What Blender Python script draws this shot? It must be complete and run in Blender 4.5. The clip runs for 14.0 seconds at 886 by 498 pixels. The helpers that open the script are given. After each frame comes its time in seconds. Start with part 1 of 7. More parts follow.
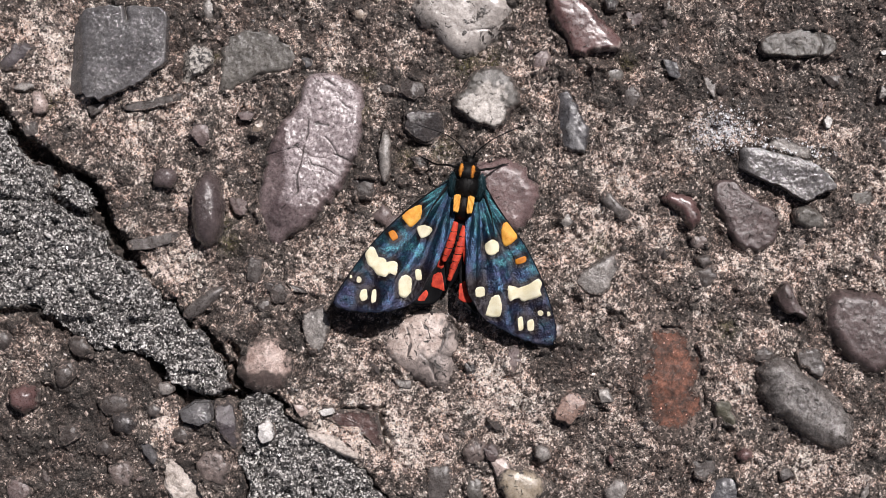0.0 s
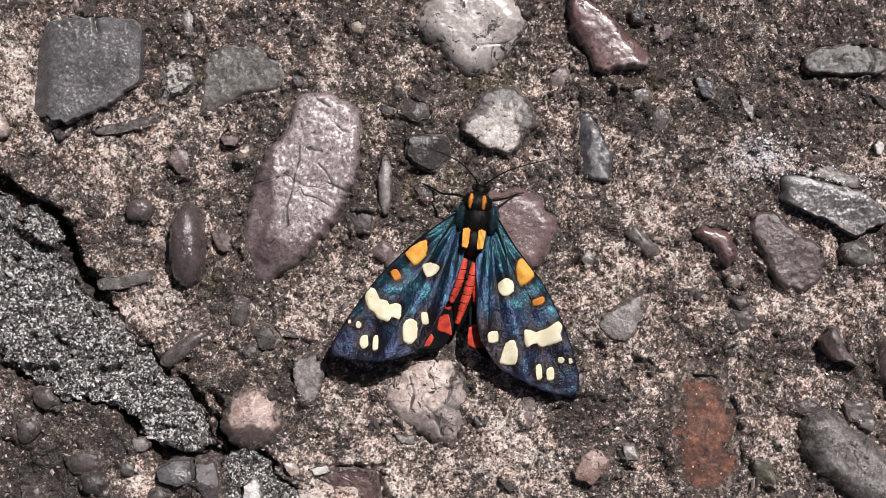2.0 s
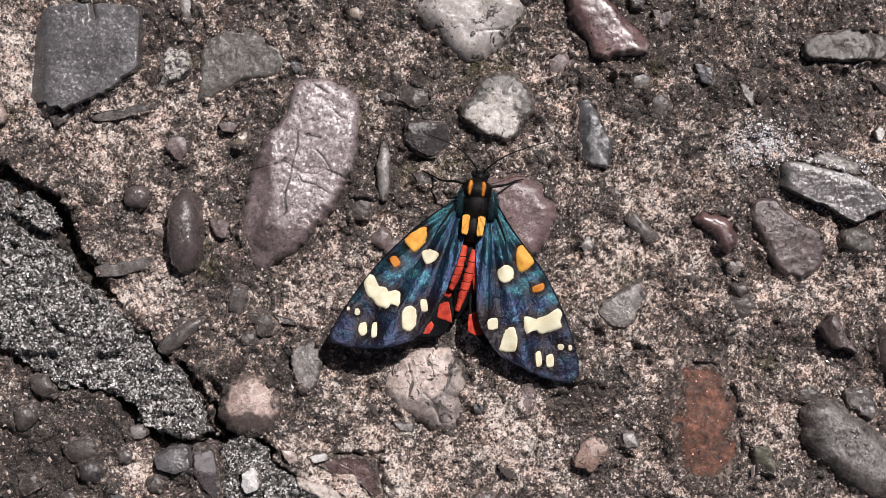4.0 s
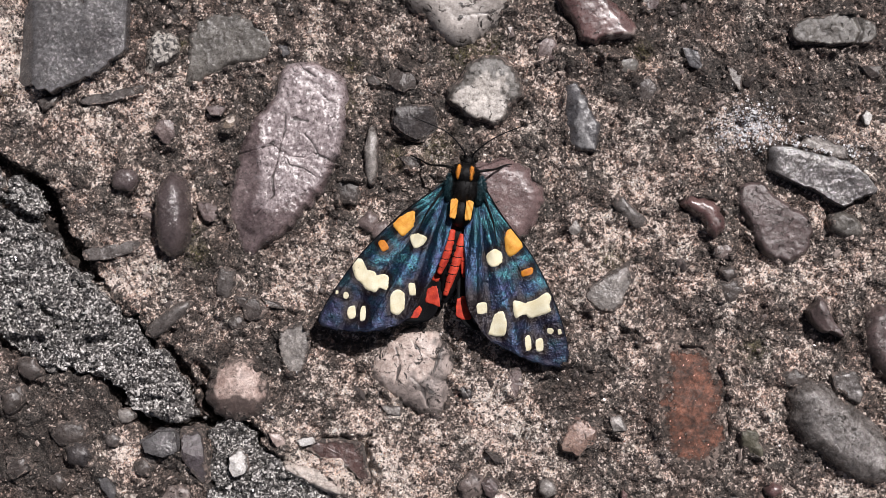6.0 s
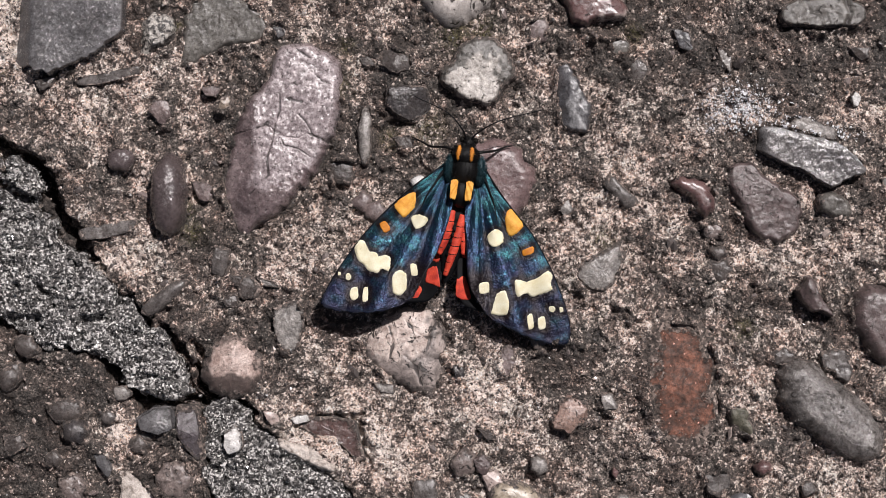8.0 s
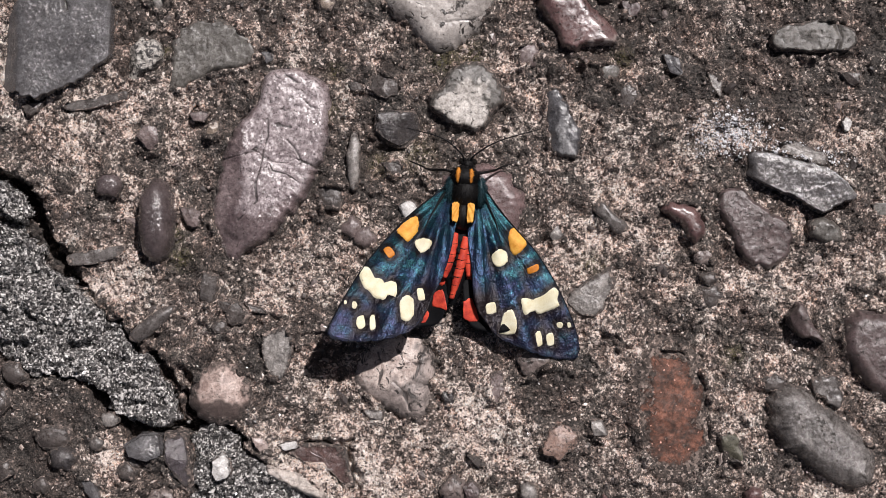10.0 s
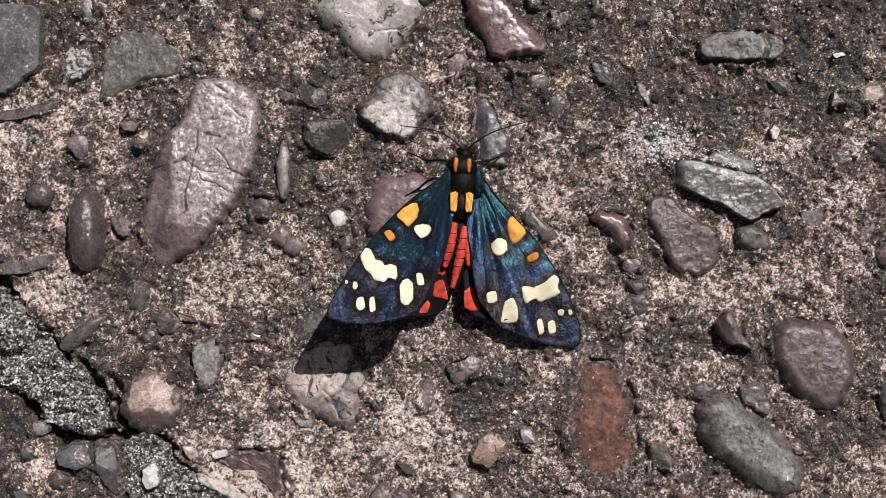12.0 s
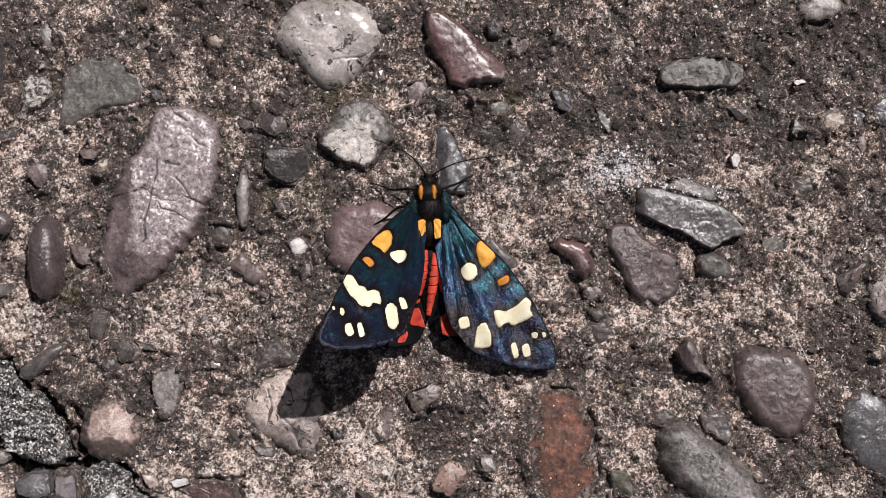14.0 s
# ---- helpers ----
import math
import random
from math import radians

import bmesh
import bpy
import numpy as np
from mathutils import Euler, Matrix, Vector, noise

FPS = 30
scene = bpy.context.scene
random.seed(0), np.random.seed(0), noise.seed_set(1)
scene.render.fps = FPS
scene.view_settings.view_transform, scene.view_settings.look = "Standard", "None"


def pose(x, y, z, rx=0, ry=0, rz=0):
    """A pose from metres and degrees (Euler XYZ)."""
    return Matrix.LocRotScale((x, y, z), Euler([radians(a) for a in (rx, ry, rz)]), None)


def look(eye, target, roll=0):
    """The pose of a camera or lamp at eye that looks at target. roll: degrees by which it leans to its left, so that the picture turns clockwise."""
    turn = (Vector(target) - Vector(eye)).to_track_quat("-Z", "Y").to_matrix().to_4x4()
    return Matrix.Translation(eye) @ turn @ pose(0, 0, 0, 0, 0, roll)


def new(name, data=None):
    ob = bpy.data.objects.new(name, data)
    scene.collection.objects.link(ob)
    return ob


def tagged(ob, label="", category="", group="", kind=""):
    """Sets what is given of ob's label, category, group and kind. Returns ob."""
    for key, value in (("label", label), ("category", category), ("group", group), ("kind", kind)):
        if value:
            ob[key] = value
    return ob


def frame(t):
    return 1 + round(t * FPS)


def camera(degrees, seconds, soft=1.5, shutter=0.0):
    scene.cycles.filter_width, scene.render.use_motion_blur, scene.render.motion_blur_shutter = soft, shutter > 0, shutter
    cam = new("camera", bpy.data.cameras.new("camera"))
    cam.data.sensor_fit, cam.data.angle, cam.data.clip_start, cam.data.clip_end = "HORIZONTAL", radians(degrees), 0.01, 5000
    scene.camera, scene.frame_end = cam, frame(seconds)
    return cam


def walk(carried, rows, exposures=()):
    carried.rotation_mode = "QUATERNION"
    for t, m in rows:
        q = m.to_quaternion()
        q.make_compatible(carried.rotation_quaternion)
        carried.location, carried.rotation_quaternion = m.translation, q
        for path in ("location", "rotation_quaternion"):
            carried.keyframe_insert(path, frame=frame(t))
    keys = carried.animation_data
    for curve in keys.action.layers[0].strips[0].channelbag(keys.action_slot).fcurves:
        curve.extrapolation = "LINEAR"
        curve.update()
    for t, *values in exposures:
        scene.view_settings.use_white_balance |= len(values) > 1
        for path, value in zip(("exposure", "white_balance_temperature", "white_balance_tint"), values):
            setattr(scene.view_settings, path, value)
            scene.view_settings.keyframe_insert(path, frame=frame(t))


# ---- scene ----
# A moth on an old pavement of exposed-aggregate concrete, seen from straight above.
# Plan lengths below are in millimetres (MM turns them into metres); x to the right, y away from the viewer.
MM = 0.001

cam = camera(30, 14.0, soft=0.5)
walk(cam, [
    (0, pose(-0.00116, 0.00021, 0.22867, 0, 0, -0.116)),
    (0.5, pose(-0.00060, -0.00060, 0.21742, 0, 0, -0.140)),
    (1, pose(-0.00074, 0.00093, 0.20564, 0, 0, -0.147)),
    (1.5, pose(-0.00134, 0.00296, 0.20550, 0, 0, -0.105)),
    (2, pose(-0.00200, 0.00515, 0.20509, 0, 0, -0.103)),
    (2.5, pose(-0.00205, 0.00557, 0.20470, 0, 0, -0.106)),
    (3, pose(-0.00211, 0.00427, 0.20435, 0, 0, -0.117)),
    (5.5, pose(-0.00077, 0.00275, 0.20430, 0, 0, -0.109)),
    (6, pose(-0.00033, 0.00151, 0.20443, 0, 0, -0.075)),
    (6.5, pose(0.00000, 0.00000, 0.20489, 0, 0, 0.000)),
    (7, pose(0.00019, -0.00063, 0.20511, 0, 0, -0.014)),
    (7.5, pose(0.00017, -0.00092, 0.20539, 0, 0, -0.043)),
    (8, pose(0.00056, -0.00103, 0.20645, 0, 0, -0.027)),
    (10.3, pose(0.00237, 0.00233, 0.20556, 0, 0, -0.041)),
    (10.5, pose(0.00283, 0.00168, 0.20568, 0, 0, -0.042)),
    (11, pose(0.00515, 0.00132, 0.20618, 0, 0, -0.055)),
    (11.5, pose(0.00785, 0.00212, 0.20619, 0, 0, -0.050)),
    (12, pose(0.01068, 0.00321, 0.20629, 0, 0, -0.146)),
    (12.5, pose(0.01176, 0.00421, 0.20633, 0, 0, -0.194)),
    (13, pose(0.01345, 0.00500, 0.20618, 0, 0, -0.170)),
    (13.5, pose(0.01496, 0.00580, 0.20643, 0, 0, -0.208)),
    (14, pose(0.01564, 0.00668, 0.20593, 0, 0, -0.223)),
], exposures=[(0, -0.09, 6300, 16), (5, -0.13, 6300, 16), (8.5, -0.16, 6300, 16), (14, -0.17, 6300, 16)])

# ---- world and sun ----
SUN_AZIMUTH, SUN_ELEVATION = radians(33.0), radians(56.0)
world = bpy.data.worlds.new("sky")
scene.world = world
world.use_nodes = True
wn, wl = world.node_tree.nodes, world.node_tree.links
sky = wn.new("ShaderNodeTexSky")
sky.sky_type, sky.sun_disc = "NISHITA", False
sky.sun_elevation, sky.sun_rotation = SUN_ELEVATION, SUN_AZIMUTH
sky.dust_density, sky.ozone_density = 5.0, 0.3  # a hazy, whitish sky
wl.new(sky.outputs["Color"], wn["Background"].inputs["Color"])
wn["Background"].inputs["Strength"].default_value = 0.024
sun_data = bpy.data.lights.new("sun", "SUN")
sun_data.energy, sun_data.angle, sun_data.color = 5.0, radians(0.55), (1.0, 0.96, 0.90)
sun = new("sun", sun_data)
sun_way = Vector((math.sin(SUN_AZIMUTH) * math.cos(SUN_ELEVATION), math.cos(SUN_AZIMUTH) * math.cos(SUN_ELEVATION), math.sin(SUN_ELEVATION)))
sun.matrix_world = look(sun_way * 3.0, (0, 0, 0))


# ---- materials ----
class Nodes:
    """Short hand for the nodes of one material; texture space is in millimetres of the object."""

    def __init__(self, name):
        self.mat = bpy.data.materials.new(name)
        self.mat.use_nodes = True
        self.n, self.l = self.mat.node_tree.nodes, self.mat.node_tree.links
        self.bsdf = self.n["Principled BSDF"]
        coord = self.n.new("ShaderNodeTexCoord")
        scale = self.n.new("ShaderNodeVectorMath")
        scale.operation = "SCALE"
        scale.inputs["Scale"].default_value = 1000.0
        self.l.new(coord.outputs["Object"], scale.inputs[0])
        self.p = scale.outputs[0]

    def apart(self):
        """Shifts the texture by the object's own random number, so that no two stones look alike."""
        info = self.n.new("ShaderNodeObjectInfo")
        mul = self.n.new("ShaderNodeVectorMath")
        mul.operation = "SCALE"
        mul.inputs[0].default_value = (137.0, 71.0, 53.0)
        self.l.new(info.outputs["Random"], mul.inputs["Scale"])
        add = self.n.new("ShaderNodeVectorMath")
        self.l.new(self.p, add.inputs[0])
        self.l.new(mul.outputs[0], add.inputs[1])
        self.p = add.outputs[0]

    def noise(self, size, detail=3.0, rough=0.55, distort=0.0):
        t = self.n.new("ShaderNodeTexNoise")
        t.inputs["Scale"].default_value = 1.0 / size
        t.inputs["Detail"].default_value, t.inputs["Roughness"].default_value = detail, rough
        t.inputs["Distortion"].default_value = distort
        self.l.new(self.p, t.inputs["Vector"])
        return t.outputs["Fac"]

    def cells(self, size, feature="F1", out="Color"):
        t = self.n.new("ShaderNodeTexVoronoi")
        t.feature = feature
        t.inputs["Scale"].default_value = 1.0 / size
        self.l.new(self.p, t.inputs["Vector"])
        return t.outputs[out]

    def ramp(self, fac, *stops):
        r = self.n.new("ShaderNodeValToRGB")
        e = r.color_ramp.elements
        while len(e) < len(stops):
            e.new(0.5)
        for k, (at, c) in zip(e, stops):
            k.position, k.color = at, (c, c, c, 1) if isinstance(c, float) else (*c, 1)
        self.l.new(fac, r.inputs["Fac"])
        return r.outputs["Color"]

    def mix(self, fac, a, b, how="MIX"):
        m = self.n.new("ShaderNodeMix")
        m.data_type, m.blend_type = "RGBA", how
        for value, socket in ((fac, m.inputs[0]), (a, m.inputs[6]), (b, m.inputs[7])):
            if isinstance(value, (float, int)):
                socket.default_value = value
            elif isinstance(value, tuple):
                socket.default_value = (*value, 1)
            else:
                self.l.new(value, socket)
        return m.outputs[2]

    def math(self, how, a, b):
        m = self.n.new("ShaderNodeMath")
        m.operation = how
        for value, socket in ((a, m.inputs[0]), (b, m.inputs[1])):
            if isinstance(value, (float, int)):
                socket.default_value = value
            else:
                self.l.new(value, socket)
        return m.outputs[0]

    def attribute(self, name, out="Fac"):
        a = self.n.new("ShaderNodeAttribute")
        a.attribute_name = name
        return a.outputs[out]

    def island(self):
        return self.n.new("ShaderNodeNewGeometry").outputs["Random Per Island"]

    def bump(self, height, depth_mm, strength=1.0):
        b = self.n.new("ShaderNodeBump")
        b.inputs["Strength"].default_value, b.inputs["Distance"].default_value = strength, depth_mm * MM
        self.l.new(height, b.inputs["Height"])
        if self.bsdf.inputs["Normal"].links:
            self.l.new(self.bsdf.inputs["Normal"].links[0].from_socket, b.inputs["Normal"])
        self.l.new(b.outputs[0], self.bsdf.inputs["Normal"])

    def along(self, *names):
        """Texture space from named values of the mesh, each with its own scale, such as ("far", 3.0)."""
        join = self.n.new("ShaderNodeCombineXYZ")
        for k, (name, scale) in enumerate(names):
            self.l.new(self.math("MULTIPLY", self.attribute(name), scale), join.inputs[k])
        return join.outputs[0]

    def facets(self, size, lean):
        """Turns each small grain its own way, so that the sun glints on some of them."""
        flat = self.n.new("ShaderNodeVectorMath")
        flat.operation = "MULTIPLY_ADD"
        self.l.new(self.cells(size), flat.inputs[0])
        flat.inputs[1].default_value, flat.inputs[2].default_value = (lean, lean, lean), (-lean / 2, -lean / 2, -lean / 2)
        add = self.n.new("ShaderNodeVectorMath")
        self.l.new(self.bsdf.inputs["Normal"].links[0].from_socket, add.inputs[0])
        self.l.new(flat.outputs[0], add.inputs[1])
        unit = self.n.new("ShaderNodeVectorMath")
        unit.operation = "NORMALIZE"
        self.l.new(add.outputs[0], unit.inputs[0])
        self.l.new(unit.outputs[0], self.bsdf.inputs["Normal"])

    def lean(self, x, y):
        """Leans all scales over in the thing's own plane, as they overlap."""
        way = self.n.new("ShaderNodeVectorTransform")
        way.vector_type, way.convert_from, way.convert_to = "VECTOR", "OBJECT", "WORLD"
        way.inputs[0].default_value = (x, y, 0.0)
        add = self.n.new("ShaderNodeVectorMath")
        self.l.new(self.bsdf.inputs["Normal"].links[0].from_socket, add.inputs[0])
        self.l.new(way.outputs[0], add.inputs[1])
        self.l.new(add.outputs[0], self.bsdf.inputs["Normal"])

    def set(self, name, value):
        socket = self.bsdf.inputs[name]
        if isinstance(value, (float, int)):
            socket.default_value = value
        elif isinstance(value, tuple):
            socket.default_value = (*value, 1)
        else:
            self.l.new(value, socket)


def stone_material(name, dark, light, rough=(0.35, 0.6), blotch=2.2, grain=0.25, pits=0.0, glint_specks=0.0, relief=0.05, dirt=0.35, spec=0.5, crust=0.7, streak=1.0, glitter=0.0, spread=0.18, mottle=0.75, pit=0.8, ripple=1.3, edge=1.0, face=None, pocks=0.0):
    m = Nodes(name)
    m.apart()
    if streak != 1.0:
        squash = m.n.new("ShaderNodeVectorMath")
        squash.operation = "MULTIPLY"
        squash.inputs[1].default_value = (1.0 / streak, 1.0, 1.0)
        m.l.new(m.p, squash.inputs[0])
        m.p = squash.outputs[0]
    tone = m.ramp(m.noise(blotch, 5.0, 0.65, 0.7), (0.5 - spread, dark), (0.5 + spread, light))
    fine = m.noise(grain, 4.0, 0.75)
    tone = m.mix(mottle, tone, m.ramp(fine, (0.3, 0.2), (0.7, 0.82)), "OVERLAY")
    # glints on single grains, put into the colour as pale cells
    if glint_specks:
        bright = m.ramp(m.cells(grain * 0.6), (1.0 - glint_specks, 0.0), (1.0 - glint_specks + 0.02, 1.0))
        tone = m.mix(bright, tone, tuple(min(1.0, 3.0 * c + 0.2) for c in light))
    hole = None
    if pits:
        hole = m.ramp(m.noise(pit, 4.0, 0.65, 0.9), (0.62 - 0.1 * pits, 0.0), (0.66 - 0.1 * pits, 1.0))
        m.bump(m.ramp(hole, (0.0, 1.0), (1.0, 0.0)), 0.14)
    if face:  # a broken face of another colour, and the pink pebble's lit upper part
        tone = m.mix(m.attribute("paler_area"), tone, m.mix(0.5, m.ramp(m.noise(0.9, 5.0, 0.7), (0.35, face[0]), (0.62, face[1])), m.ramp(fine, (0.3, 0.2), (0.7, 0.82)), "OVERLAY"))
    if pits:
        tone = m.mix(hole, tone, (0.04, 0.034, 0.03))
    tone = m.mix(m.ramp(m.math("ADD", m.attribute("groove"), m.math("MULTIPLY", m.math("SUBTRACT", m.noise(0.6, 4.0, 0.7), 0.5), 1.1)), (0.5, 0.0), (0.75, 0.85)), tone, (0.035, 0.029, 0.027))
    if pocks:  # pin-sized dark pits
        pock = m.ramp(m.noise(0.32, 2.0, 0.5), (0.68 - 0.1 * pocks, 0.0), (0.72 - 0.1 * pocks, 0.85))
        tone = m.mix(pock, tone, (0.045, 0.036, 0.033))
        m.bump(m.ramp(pock, (0.0, 1.0), (1.0, 0.0)), 0.07)
    film = m.ramp(m.noise(1.0, 8.0, 0.8, 0.8), (0.47, 0.0), (0.58, 1.0))
    tone = m.mix(m.math("MULTIPLY", film, dirt), tone, (0.045, 0.036, 0.031))
    chalk = m.ramp(m.noise(0.7, 8.0, 0.8, 0.5), (0.60, 0.0), (0.68, 1.0))
    tone = m.mix(m.math("MULTIPLY", chalk, dirt * 0.45), tone, tuple(min(0.8, 1.5 * c + 0.07) for c in light))
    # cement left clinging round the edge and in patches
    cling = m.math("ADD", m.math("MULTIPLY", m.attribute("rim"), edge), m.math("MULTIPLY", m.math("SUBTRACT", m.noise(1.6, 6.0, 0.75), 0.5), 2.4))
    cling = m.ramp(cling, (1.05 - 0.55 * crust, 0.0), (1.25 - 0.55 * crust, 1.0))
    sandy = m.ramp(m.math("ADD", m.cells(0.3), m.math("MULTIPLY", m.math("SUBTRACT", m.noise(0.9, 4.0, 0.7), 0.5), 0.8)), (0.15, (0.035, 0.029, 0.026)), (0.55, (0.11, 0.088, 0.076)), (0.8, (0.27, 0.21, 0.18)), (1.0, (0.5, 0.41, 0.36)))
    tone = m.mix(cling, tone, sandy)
    m.set("Base Color", tone)
    shine = m.ramp(m.noise(0.45, 4.0, 0.7), (0.3, rough[0] * 0.42), (0.7, rough[1] * 0.72))
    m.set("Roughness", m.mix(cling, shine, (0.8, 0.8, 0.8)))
    m.set("Specular IOR Level", spec + 0.25)
    m.bump(m.noise(1.5, 6.0, 0.72), relief * 2.0)
    m.bump(m.noise(0.4, 5.0, 0.75, 0.3), relief * ripple * 0.6)
    m.bump(fine, relief * 0.3)
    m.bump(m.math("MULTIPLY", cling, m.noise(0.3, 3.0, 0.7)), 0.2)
    if glitter:
        m.facets(0.17, glitter * 0.95)
    return m.mat


